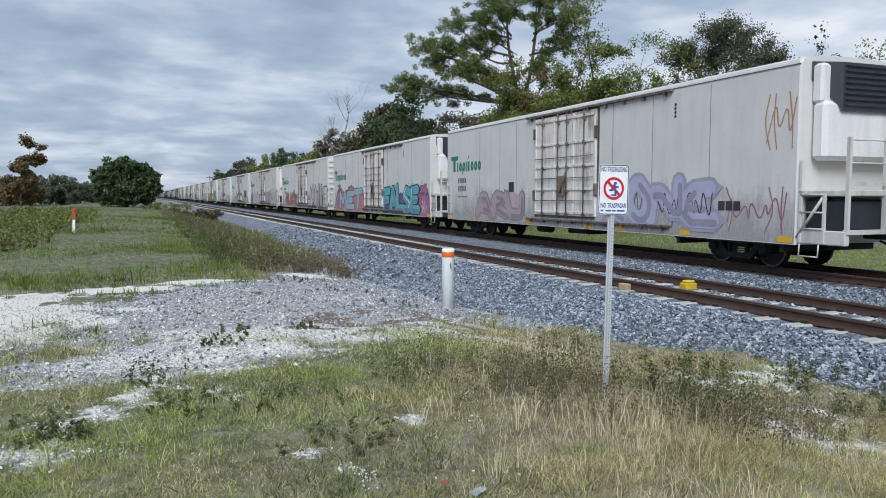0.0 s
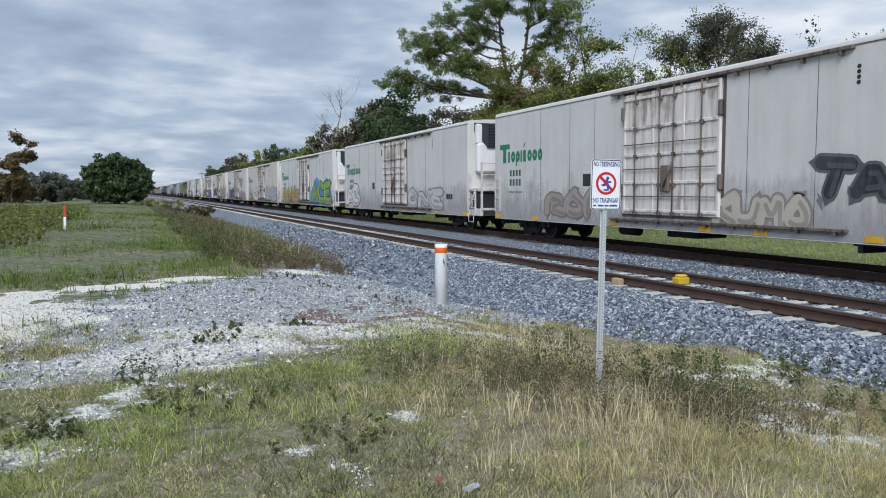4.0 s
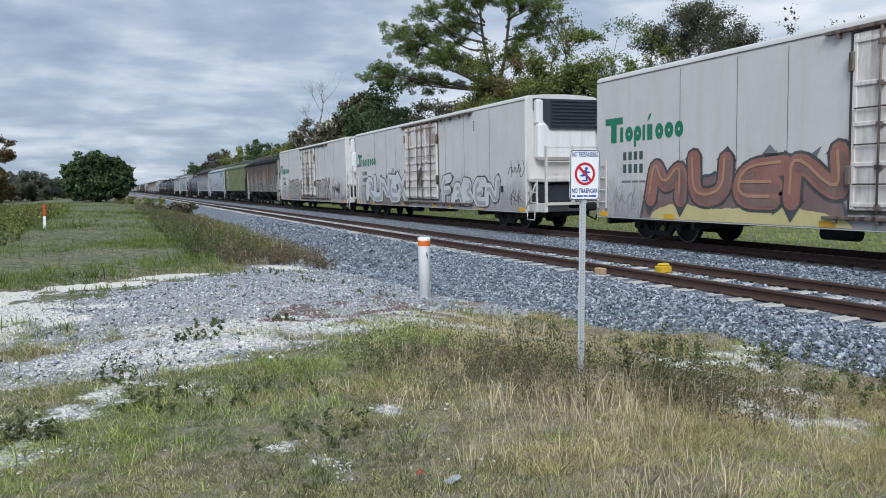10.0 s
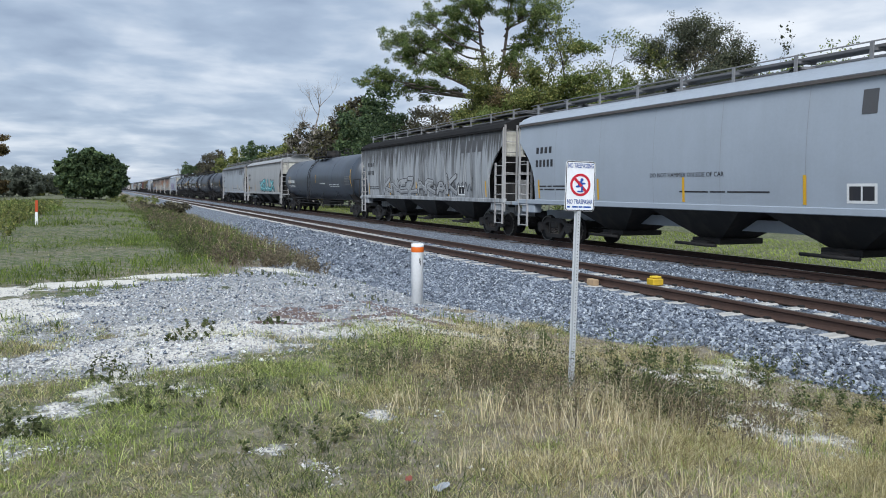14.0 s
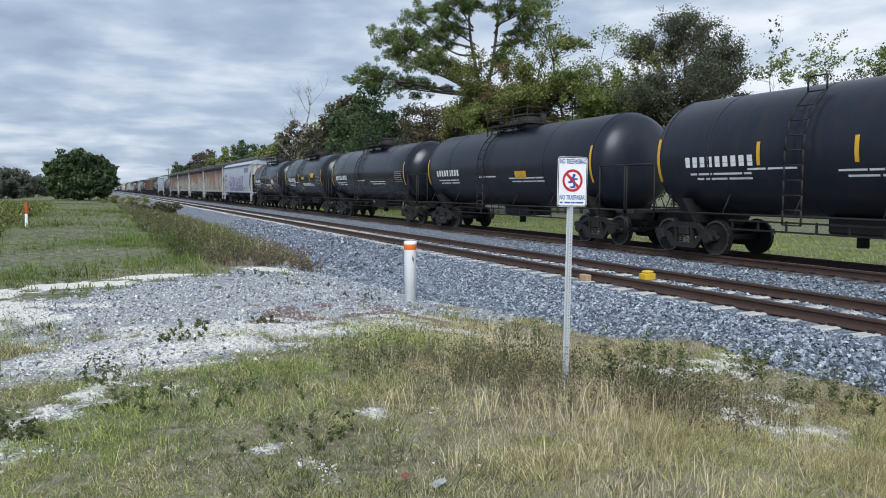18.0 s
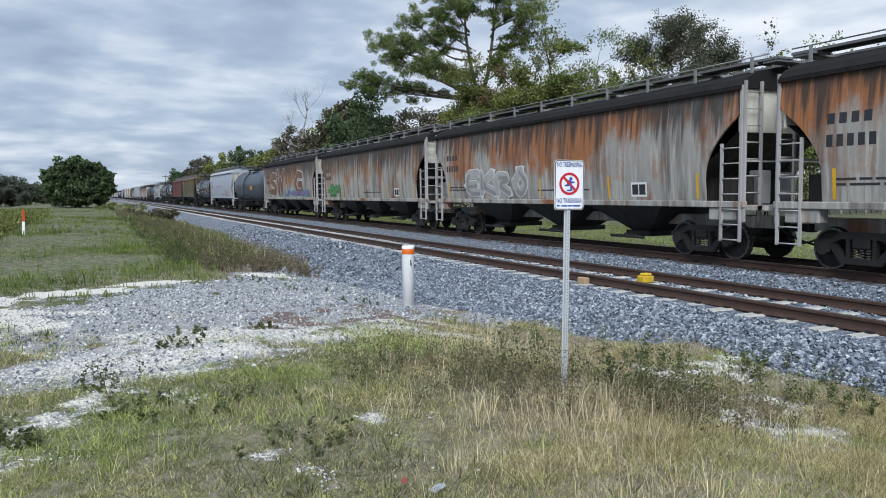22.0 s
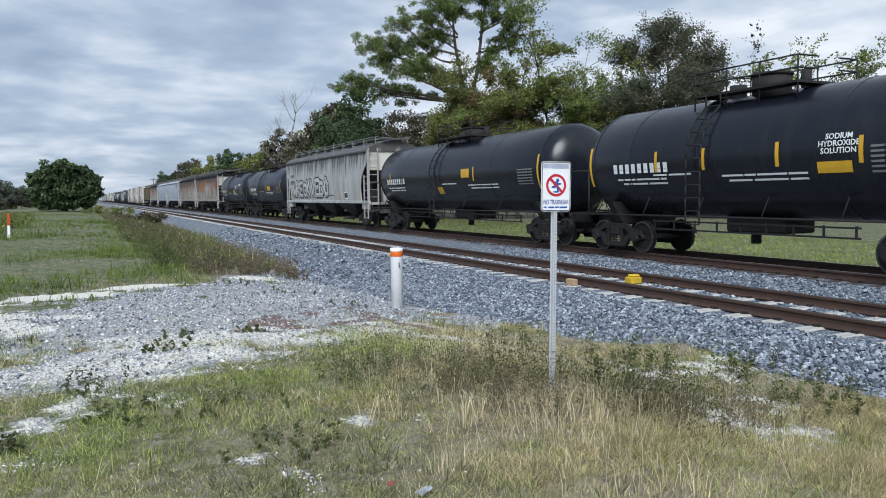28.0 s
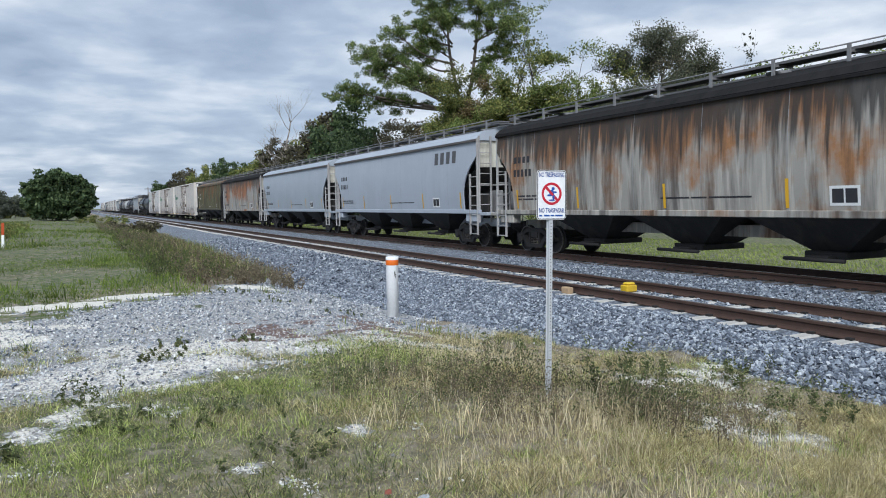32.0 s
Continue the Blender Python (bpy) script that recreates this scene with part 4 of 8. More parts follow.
def underbody(L):
    sh = Shape()
    sh.box(-0.35, 0.35, -L / 2 + 0.2, L / 2 - 0.2, 0.55, 0.70)
    sh.box(-1.45, 1.45, -L / 2 + 0.6, -L / 2 + 4.4, 0.60, 0.70).box(-1.45, 1.45, L / 2 - 4.4, L / 2 - 0.6, 0.60, 0.70)
    sh.box(-0.9, 0.2, -0.8, 0.5, 0.42, 0.68, 0.03).tube((-0.6, 2.2, 0.5), (-0.6, 3.1, 0.5), 0.16, sides=10)
    for y in (-L / 2 + 0.5, -L / 2 + 4.2, L / 2 - 4.2, L / 2 - 0.5):
        sh.box(-1.50, 1.50, y - 0.06, y + 0.06, 0.46, 0.68)
    return sh.mesh("underframe", STEEL_DARK)


def reefer(front, back, mach, tint, spray_list, label):
    L = 21.2
    car = thing("refrigerator_car", label, "rail car", group="freight train cars")
    mat = REEFER_PINK if tint else REEFER_WHITE
    body = part("body", kit(("reefer", tint), lambda: reefer_body(L, mat)), car, "weathered white insulated body")
    part_each("panel_seam", kit("rseam", lambda: reefer_seams(L)), body)
    door = part("door", kit("rdoor", reefer_door), car, "grimy white plug door with rust streaks", pose(0, -L / 2 + 8.15, 0))
    part_each("door_rib", kit("rdribs", door_ribs), door)
    part_each("lock_rod", kit("rrods", door_rods), door)
    part("door_gap", kit("rdgap", door_gap), door, "dark gap round the door")
    part("door_track", kit("rtrack", lambda: door_tracks(L)), car, "dark sliding door rails")
    part("wordmark", kit("rlogo", lambda: logo_mesh(L)), car, "green painted wordmark")
    part("underframe", kit("runder", lambda: underbody(L)), car)
    wall = Wall(-L / 2, flat_side)
    mist(car, wall, 0.05, L - 0.05, 0.68, 3.2, (0.33, 0.28, 0.25) if tint else (0.36, 0.34, 0.34), "road grime and faded old paint")
    glyphs(car, wall, 18.9, 19.9, 2.38, 0.24, 4, MARK_GREEN, "reporting_mark")
    glyphs(car, wall, 18.9, 19.9, 2.00, 0.26, 4, MARK_GREEN, "car_number")
    bars(car, wall, 18.8, 19.9, 1.72, 0.06, LETTER_GREY, "stencil", [3, 2, 2])

    def small_marks():
        sh = Shape()
        wall.strip(sh, 14.1, 14.55, 1.95, 2.35, 0.012)
        for k in range(4):
            wall.blob(sh, 4.3, 4.02 + 0.11 * k, 0.05, 0.045, 0.006)
        return split("placard_board", sh, LETTER_BLACK)
    part_each("placard_board", kit("rmarks", small_marks), car)

    def test_box():
        sh = Shape()
        for k in range(3):
            wall.strip(sh, 1.75 + 0.27 * k, 1.98 + 0.27 * k, 1.42, 1.66, 0.012)
        return split("test_stencil", sh, LETTER_BLACK)
    part_each("test_stencil", kit("rtest", test_box), car)

    def reflectors():
        sh = Shape()
        for y in (0.12, 3.6, 6.6, 8.5, 12.6, 17.6, 20.6):
            sh.box(-1.611, -1.601, -L / 2 + y, -L / 2 + y + 0.42, 0.70, 0.84)
        return split("reflector", sh, YELLOW)
    part_each("reflector", kit("rrefl", reflectors), car)
    side = ladder_mesh(0.42, 0.95, 2.45, 4, material=FRAME_WHITE)
    part("ladder", side, car, at=pose(-1.64, L / 2 - 0.35, 0))
    if mach:
        cases = kit("runit", cooling_unit)
        unit = part("cooling_unit", cases[0], car, "white and black cooling unit on the car end", pose(0, -L / 2, 0))
        part_each("unit_case", cases[1:], unit)
        part("grille", kit("rgrille", unit_grille), unit, "black louvred grille")
        part_each("louvre", kit("rlouvre", unit_louvres), unit)
        part_each("deck_rail", kit("rdeck", end_deck), car, at=pose(0, -L / 2, 0))
        part("steps", kit("rsteps", end_steps), car, at=pose(0, -L / 2, 0))
        part("equipment_box", kit("rtank", fuel_tank), car, at=pose(0, -L / 2, 0))
        add_couplers(car, -L / 2 - 1.0, L / 2 + 0.1)
    else:
        part_each("end_rib", kit("rribs", lambda: end_ribs(L)), car)
        part("ladder", side, car, at=pose(-1.64, -L / 2 + 0.35, 0))
        part("end_ladder", ladder_mesh(0.45, 0.95, 2.6, 5, material=FRAME_WHITE), car, at=pose(-1.25, -L / 2 - 0.14, 0, 0, 0, 90))
        add_couplers(car, -L / 2 - 0.1, L / 2 + 0.1)
    add_truck(car, -L / 2 + 2.35)
    add_truck(car, L / 2 - 2.35)
    for kind, args, extra in spray_list:
        {"spray": spray, "tag": tag, "mist": mist}[kind](car, wall, *args, **extra)
    moving.append((car, (front + back) / 2))
    return car


LILAC, TEAL, PLUM, MAROON, SILVER, INK = (0.42, 0.42, 0.56), (0.10, 0.36, 0.42), (0.10, 0.07, 0.17), (0.26, 0.06, 0.06), (0.42, 0.40, 0.38), (0.02, 0.02, 0.03)
BLUE, GREEN, AMBER, ROSE, BROWN, MAGENTA = (0.04, 0.22, 0.50), (0.20, 0.36, 0.06), (0.55, 0.30, 0.05), (0.50, 0.24, 0.28), (0.16, 0.10, 0.09), (0.34, 0.08, 0.22)


def S(word, *box, **extra):
    return ("spray", (word, *box), extra)


def T(*box, **extra):
    return ("tag", box, extra)


def M(*box, **extra):
    return ("mist", box, extra)


REEFERS = [
    (-11.9, 9.3, True, 0, [], "white refrigerator car with a green wordmark"),
    (12.9, 34.1, True, 0, [S("KONE", 2.6, 8.0, 0.8, 2.2, LILAC, edge=(0.34, 0.33, 0.42), thin=0.10, seed=4), T(2.7, 7.8, 0.9, 2.2, seed=8), T(0.3, 2.2, 0.9, 2.0, (0.30, 0.12, 0.16), seed=9), S("ARU", 13.2, 17.6, 0.75, 2.0, (0.40, 0.30, 0.32), edge=(0.24, 0.22, 0.24), cloud=(0.46, 0.36, 0.36), seed=5), T(0.1, 0.9, 2.9, 4.2, (0.45, 0.22, 0.12), seed=14)], "white refrigerator car with lilac sprayed lettering"),
    (36.4, 57.6, True, 0, [S("", 0.1, 2.4, 0.72, 2.35, MAGENTA, cloud=(0.36, 0.13, 0.24), rim=(0.16, 0.05, 0.11), drops=12, seed=7), S("FALSE", 1.7, 8.1, 0.72, 2.3, TEAL, edge=INK, cloud=PLUM, rim=(0.05, 0.03, 0.08), drops=34, shine=(0.55, 0.68, 0.70), seed=6, wild=0.05, fat=0.3), T(0.3, 1.7, 1.75, 2.0, INK, seed=71), T(0.5, 1.5, 0.9, 1.5, (0.62, 0.5, 0.56), seed=72, width=0.05), S("MET", 12.9, 19.2, 0.75, 2.15, (0.30, 0.40, 0.45), edge=(0.10, 0.08, 0.12), seed=8, fat=0.29, wild=0.03, thin=0.05), S("", 12.3, 20.5, 0.72, 2.5, MAROON, cloud=(0.40, 0.17, 0.18), rim=(0.06, 0.03, 0.05), drops=8, seed=88), S("I", 19.0, 20.3, 0.75, 1.7, (0.16, 0.20, 0.42), edge=(0.30, 0.10, 0.12), seed=89, fat=0.3, wild=0.03)], "white refrigerator car with teal and magenta sprayed lettering"),
    (59.5, 80.7, False, 0, [M(0.1, 7.9, 0.7, 3.6, (0.30, 0.38, 0.28)), S("JAWIE", 0.1, 7.7, 0.72, 2.75, (0.50, 0.43, 0.42), edge=(0.055, 0.05, 0.055), seed=9, thin=0.10, fat=0.27, wild=0.05), M(0.1, 7.9, 0.7, 1.9, (0.50, 0.34, 0.35)), S("MUKRI", 11.6, 18.9, 0.75, 2.15, (0.27, 0.10, 0.085), edge=(0.36, 0.24, 0.22), seed=10, fat=0.30, wild=0.03, thin=0.03)], "white refrigerator car with black outlined sprayed lettering"),
    (84.2, 105.4, True, 1, [S("TEXET", 0.1, 4.0, 0.75, 2.6, (0.60, 0.59, 0.60), edge=(0.05, 0.05, 0.055), seed=11, wild=0.05, fat=0.34, thin=0.05), S("YANIK", 4.1, 8.4, 0.75, 2.3, (0.33, 0.28, 0.31), edge=(0.26, 0.21, 0.24), seed=12, fat=0.30, wild=0.03, thin=0.04), S("SUBOA", 12.9, 18.8, 0.8, 2.2, (0.42, 0.42, 0.48), edge=(0.34, 0.34, 0.40), cloud=(0.47, 0.47, 0.50), seed=13, fat=0.29, wild=0.03, thin=0.04), S("R", 18.9, 20.4, 0.8, 2.0, (0.10, 0.10, 0.11), seed=14)], "faded white refrigerator car with grey and black sprayed lettering"),
    (107.3, 128.5, False, 0, [S("TAX", 2.6, 5.2, 1.5, 2.4, INK, edge=(0.1, 0.1, 0.1), seed=15), S("KUMO", 5.4, 8.4, 0.8, 1.7, (0.50, 0.44, 0.36), edge=(0.25, 0.22, 0.2), seed=16), S("ROF", 13.2, 17.0, 0.8, 1.8, (0.36, 0.30, 0.26), edge=(0.22, 0.18, 0.16), seed=17)], "white refrigerator car with small dark sprayed lettering"),
    (131.2, 152.4, True, 0, [S("ONE", 3.0, 8.0, 0.8, 1.9, (0.55, 0.53, 0.5), edge=(0.2, 0.2, 0.2), seed=18), S("AB", 17.2, 20.6, 0.75, 2.2, (0.66, 0.65, 0.62), edge=(0.10, 0.10, 0.11), cloud=(0.50, 0.42, 0.42), seed=19)], "white refrigerator car with pale sprayed lettering"),
    (155.9, 177.1, True, 0, [S("", 0.3, 7.9, 0.72, 2.95, BLUE, cloud=(0.05, 0.25, 0.52), seed=20), S("ACE", 0.5, 7.2, 0.74, 2.6, GREEN, edge=(0.02, 0.03, 0.04), shine=(0.70, 0.62, 0.10), seed=21, fat=0.28, wild=0.05, lift=0.001), T(6.6, 7.7, 1.3, 1.9, (0.03, 0.08, 0.28), seed=25), S("", 12.3, 14.4, 0.72, 2.0, TEAL, cloud=(0.16, 0.30, 0.30), rim=(0.03, 0.07, 0.08), seed=26), S("DEVES", 12.6, 20.2, 0.72, 2.1, AMBER, edge=(0.03, 0.08, 0.09), shine=(0.30, 0.42, 0.18), seed=22, fat=0.29, wild=0.07, thin=0.05), T(13.0, 20.6, 2.05, 2.4, (0.10, 0.16, 0.16), seed=23, width=0.025), M(12.3, 20.8, 0.7, 2.6, (0.30, 0.36, 0.34))], "white refrigerator car with green and blue sprayed lettering"),
    (179.4, 200.6, True, 1, [S("JOBYNEK", 0.6, 8.0, 0.75, 2.3, (0.40, 0.40, 0.41), edge=(0.075, 0.075, 0.08), seed=25, wild=0.03, thin=0.06, fat=0.28), S("VES", 13.2, 17.8, 0.75, 2.3, (0.60, 0.58, 0.55), edge=(0.08, 0.08, 0.085), seed=26, wild=0.03, thin=0.05, fat=0.27), S("O", 18.6, 20.9, 0.75, 2.2, (0.55, 0.40, 0.33), edge=(0.12, 0.09, 0.09), seed=27, fat=0.27, wild=0.05), T(12.6, 13.3, 1.3, 1.6, seed=127, width=0.02), M(13, 20.9, 0.7, 2.2, (0.46, 0.38, 0.34))], "faded white refrigerator car with grey block lettering"),
    (202.3, 223.5, False, 0, [S("DENUZ", 2.8, 8.0, 0.8, 1.9, (0.36, 0.22, 0.31), edge=(0.50, 0.40, 0.47), seed=28, fat=0.30, wild=0.1, thin=0.03), S("", 13.0, 14.9, 1.2, 3.0, ROSE, cloud=(0.60, 0.36, 0.37), seed=128), S("", 15.5, 17.2, 1.2, 2.7, ROSE, cloud=(0.60, 0.38, 0.36), seed=129, lift=0.0005), S("", 14.6, 15.8, 1.4, 2.6, AMBER, cloud=(0.62, 0.50, 0.16), seed=130, lift=0.001), S("", 12.3, 19.0, 0.72, 1.9, PLUM, cloud=(0.10, 0.11, 0.15), seed=131, lift=0.0015), S("SMOKE", 12.3, 18.9, 0.72, 2.55, (0.050, 0.060, 0.095), edge=(0.46, 0.46, 0.52), seed=29, wild=0.09, fat=0.30, thin=0.035), M(12.2, 20.6, 0.7, 2.4, (0.60, 0.42, 0.40)), T(19.0, 20.3, 2.0, 2.4, seed=132, width=0.025)], "white refrigerator car with a brown folded-paper drawing"),
    (227.0, 248.2, True, 1, [S("OPEY", 0.1, 8.0, 0.72, 2.6, (0.36, 0.33, 0.30), edge=(0.10, 0.075, 0.065), cloud=(0.24, 0.18, 0.16), seed=30, fat=0.34, wild=0.06, thin=0.05), S("", 12.3, 19.4, 0.72, 2.55, ROSE, cloud=(0.60, 0.57, 0.54), rim=(0.36, 0.11, 0.12), drops=60, seed=133), S("", 12.3, 19.2, 0.70, 1.25, TEAL, cloud=(0.40, 0.54, 0.52), seed=134, lift=0.003), S("CRHEUK", 12.3, 19.0, 0.98, 2.38, (0.035, 0.033, 0.038), edge=(0.05, 0.045, 0.05), seed=31, fat=0.33, wild=0.03, thin=0.03)], "white refrigerator car with brown and black sprayed lettering"),
    (249.5, 270.7, False, 0, [S("OTES", 3.2, 8.0, 2.6, 4.2, (0.44, 0.34, 0.34), edge=(0.08, 0.08, 0.09), seed=32, fat=0.30, wild=0.02, thin=0.06), S("KSP", 0.9, 3.1, 2.75, 4.35, (0.05, 0.05, 0.055), edge=(0.06, 0.06, 0.06), fat=0.05, thin=0.03, seed=33, wild=0.04), S("", 1.0, 8.0, 0.72, 2.4, MAROON, cloud=(0.30, 0.10, 0.11), rim=(0.16, 0.06, 0.07), seed=135), S("RESNO", 1.4, 7.8, 0.72, 2.2, (0.07, 0.12, 0.32), edge=(0.50, 0.24, 0.25), seed=34, fat=0.30, wild=0.1, thin=0.04), S("", 12.2, 18.6, 0.70, 1.15, AMBER, cloud=(0.60, 0.52, 0.24), seed=136, lift=0.002), S("MUEN", 12.3, 18.6, 0.95, 2.5, (0.30, 0.13, 0.10), edge=(0.055, 0.06, 0.06), shine=(0.44, 0.24, 0.14), seed=36, fat=0.30, wild=0.1, thin=0.07), S("", 12.3, 19.0, 0.72, 1.9, PLUM, cloud=(0.20, 0.13, 0.12), rim=(0.06, 0.09, 0.10), drops=14, seed=137), T(19.4, 20.4, 0.9, 1.6, (0.2, 0.2, 0.21), seed=138, width=0.02)], "white refrigerator car with rose, blue and black sprayed lettering"),
    (275.1, 296.3, True, 0, [S("FABEN", 2.2, 7.6, 0.75, 2.1, (0.62, 0.61, 0.60), edge=(0.05, 0.05, 0.055), seed=37, wild=0.12, fat=0.3, thin=0.05), M(12.2, 19.4, 0.68, 2.0, (0.58, 0.42, 0.25)), S("RUNEX", 12.4, 18.9, 0.75, 2.35, (0.62, 0.62, 0.63), edge=(0.04, 0.04, 0.045), seed=38, wild=0.12, fat=0.34, thin=0.06), T(0.3, 1.3, 2.0, 2.6, seed=39), T(0.4, 1.2, 0.9, 1.5, seed=40), T(13.4, 14.6, 2.3, 2.7, (0.05, 0.06, 0.12), seed=139, width=0.025), T(20.2, 21.0, 2.9, 3.1, seed=140, width=0.03), T(18.6, 20.2, 0.9, 1.7, (0.34, 0.38, 0.46), seed=141, width=0.03)], "white refrigerator car with black and white sprayed lettering"),
    (298.5, 319.7, True, 0, [S("TOBX", 4.2, 8.0, 0.8, 2.25, (0.40, 0.36, 0.33), edge=(0.06, 0.05, 0.05), seed=41, fat=0.29, wild=0.05, thin=0.05), T(1.6, 3.4, 0.9, 2.3, seed=42, width=0.07), T(0.1, 1.4, 0.75, 1.2, seed=43), S("GOEK", 12.7, 17.7, 0.75, 2.35, (0.37, 0.34, 0.31), edge=(0.07, 0.065, 0.06), seed=44, wild=0.05, fat=0.29, thin=0.055), T(20.6, 21.1, 2.9, 3.6, seed=45, width=0.03), S("", 18.6, 20.1, 1.72, 2.05, SILVER, cloud=(0.62, 0.62, 0.60), rim=(0.05, 0.05, 0.05), seed=142), T(18.8, 19.9, 1.2, 1.6, seed=143, width=0.025)], "white refrigerator car with silver sprayed block lettering"),
]
for f_, b_, mach_, tint_, sprays_, label_ in REEFERS:
    car_ = reefer(f_, b_, mach_, tint_, sprays_, label_)
    if "folded-paper" in label_:
        wall_ = Wall(-10.6, flat_side)
        sh_ = Shape()
        wall_.sheet(sh_, [(3.0, 3.55), (7.6, 3.75), (5.3, 2.25), (4.7, 2.55), (4.1, 2.5), (4.4, 3.3), (3.4, 3.15)], 0.03)
        o_ = part("drawing", sh_.mesh("drawing", flat_paint((0.36, 0.29, 0.24))), car_, "brown folded-paper drawing")
        sh_ = Shape()
        wall_.ribbon(sh_, [(3.0, 3.55), (7.6, 3.75), (5.3, 2.25), (4.5, 3.2), (3.4, 3.15), (3.0, 3.55)], 0.05, 0.034)
        for k_ in range(7):
            wall_.ribbon(sh_, [(7.2 - 0.4 * k_, 3.68), (5.4 - 0.1 * k_, 2.45 + 0.08 * k_)], 0.025, 0.033)
        part("drawing_line", sh_.mesh("drawing_line", flat_paint((0.10, 0.085, 0.08))), o_)

# ---- covered hoppers ----
def round_side(z):
    t = min(1.0, max(0.0, (z - 1.45) / 2.8))
    return -(1.49 + 0.115 * math.sin(math.pi * (0.12 + 0.80 * t)))


def cut_back(z):
    """How far the side's end edge stands back from the end of the roof."""
    if z > 3.55:
        return 0.0
    t = min(1.0, (3.55 - z) / 1.5)
    return 1.15 * math.sin(0.5 * math.pi * t) ** 0.8


def side_sheet(L, mat, side):
    """A side with cut-back ends; thickness turned inwards."""
    sh = Shape()
    zs = [1.45 + 2.78 * k / 14 for k in range(15)]
    n = 24
    rows = []
    for z in zs:
        a, b = -L / 2 + cut_back(z), L / 2 - cut_back(z)
        x = side * -round_side(z)
        rows.append([(x, a + (b - a) * i / n, z) for i in range(n + 1)])
    inner = [[(p[0] - side * 0.05, p[1], p[2]) for p in r] for r in rows]
    w = n + 1
    sh.add([p for r in rows for p in r], [(r * w + i, r * w + i + 1, (r + 1) * w + i + 1, (r + 1) * w + i) for r in range(14) for i in range(n)], True)
    sh.add([p for r in inner for p in r], [(r * w + i, (r + 1) * w + i, (r + 1) * w + i + 1, r * w + i + 1) for r in range(14) for i in range(n)], True)
    for e in (0, n):
        sh.add([r[e] for r in rows] + [r[e] for r in inner], [(i, i + 1, 16 + i, 15 + i) for i in range(14)])
    return sh.mesh("side_panel", mat)


def hopper_roof(L, mat):
    half = [(1.56, 4.18), (1.60, 4.24), (1.56, 4.28), (1.42, 4.42), (1.05, 4.58), (0.5, 4.70), (0.0, 4.74)]
    ring = half + [(-x, z) for x, z in reversed(half[:-1])]
    sh = Shape().loft([[(x, y, z) for x, z in ring] for y in (-L / 2, -L / 2 + 0.02, L / 2 - 0.02, L / 2)])
    return sh.mesh("roof", mat)


def roof_lip(L, mat):
    sh = Shape()
    for s in (-1, 1):
        sh.box(s * 1.60 - 0.025, s * 1.60 + 0.025, -L / 2, L / 2, 4.14, 4.22, 0.008)
    return sh.mesh("roof_lip", mat)


def end_wall(L, s, mat):
    y = s * (L / 2 - 0.12)
    sh = Shape().prism([(-1.50, 3.15), (1.50, 3.15), (1.52, 4.2), (1.0, 4.56), (0, 4.72), (-1.0, 4.56), (-1.52, 4.2)], 1, y - 0.03, y + 0.03)
    return sh.mesh("end_wall", mat)


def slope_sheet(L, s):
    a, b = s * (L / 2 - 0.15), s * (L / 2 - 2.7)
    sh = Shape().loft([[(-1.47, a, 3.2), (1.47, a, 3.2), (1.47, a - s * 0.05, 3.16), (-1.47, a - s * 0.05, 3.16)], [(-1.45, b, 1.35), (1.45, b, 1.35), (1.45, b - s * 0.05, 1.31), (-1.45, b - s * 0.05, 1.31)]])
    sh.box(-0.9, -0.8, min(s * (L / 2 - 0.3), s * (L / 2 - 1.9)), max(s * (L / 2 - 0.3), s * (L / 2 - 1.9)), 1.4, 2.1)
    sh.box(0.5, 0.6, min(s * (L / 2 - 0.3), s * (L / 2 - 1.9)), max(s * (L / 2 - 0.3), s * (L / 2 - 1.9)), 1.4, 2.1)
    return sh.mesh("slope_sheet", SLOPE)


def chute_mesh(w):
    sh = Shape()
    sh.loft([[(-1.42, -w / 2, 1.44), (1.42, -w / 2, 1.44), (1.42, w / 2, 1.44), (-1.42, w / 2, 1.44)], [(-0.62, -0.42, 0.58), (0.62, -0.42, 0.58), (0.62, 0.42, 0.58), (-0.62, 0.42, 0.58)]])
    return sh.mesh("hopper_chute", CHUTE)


def outlet_mesh():
    sh = Shape().box(-0.78, 0.78, -0.52, 0.52, 0.42, 0.58, 0.02).box(-1.05, -0.78, -0.3, 0.3, 0.36, 0.50, 0.02)
    sh.tube((-1.15, -0.75, 0.42), (-1.15, 0.75, 0.42), 0.045, sides=8)
    return sh.mesh("outlet_gate", STEEL_DARK)


def sill_mesh(L, mat):
    sh = Shape()
    for s in (-1, 1):
        sh.box(s * 1.50 - 0.07, s * 1.50 + 0.07, -L / 2 - 0.1, L / 2 + 0.1, 1.34, 1.50, 0.015)
    sh.box(-0.3, 0.3, -L / 2, L / 2, 0.8, 1.1)
    for e in (-1, 1):
        y = e * (L / 2 - 0.15)
        sh.box(-1.5, 1.5, min(y, y + e * 0.75), max(y, y + e * 0.75), 1.28, 1.40, 0.01)
        sh.box(-1.52, -1.20, e * (L / 2 - 0.62) - 0.45, e * (L / 2 - 0.62) + 0.45, 1.02, 1.34, 0.03)
    return sh.mesh("side_sill", mat)


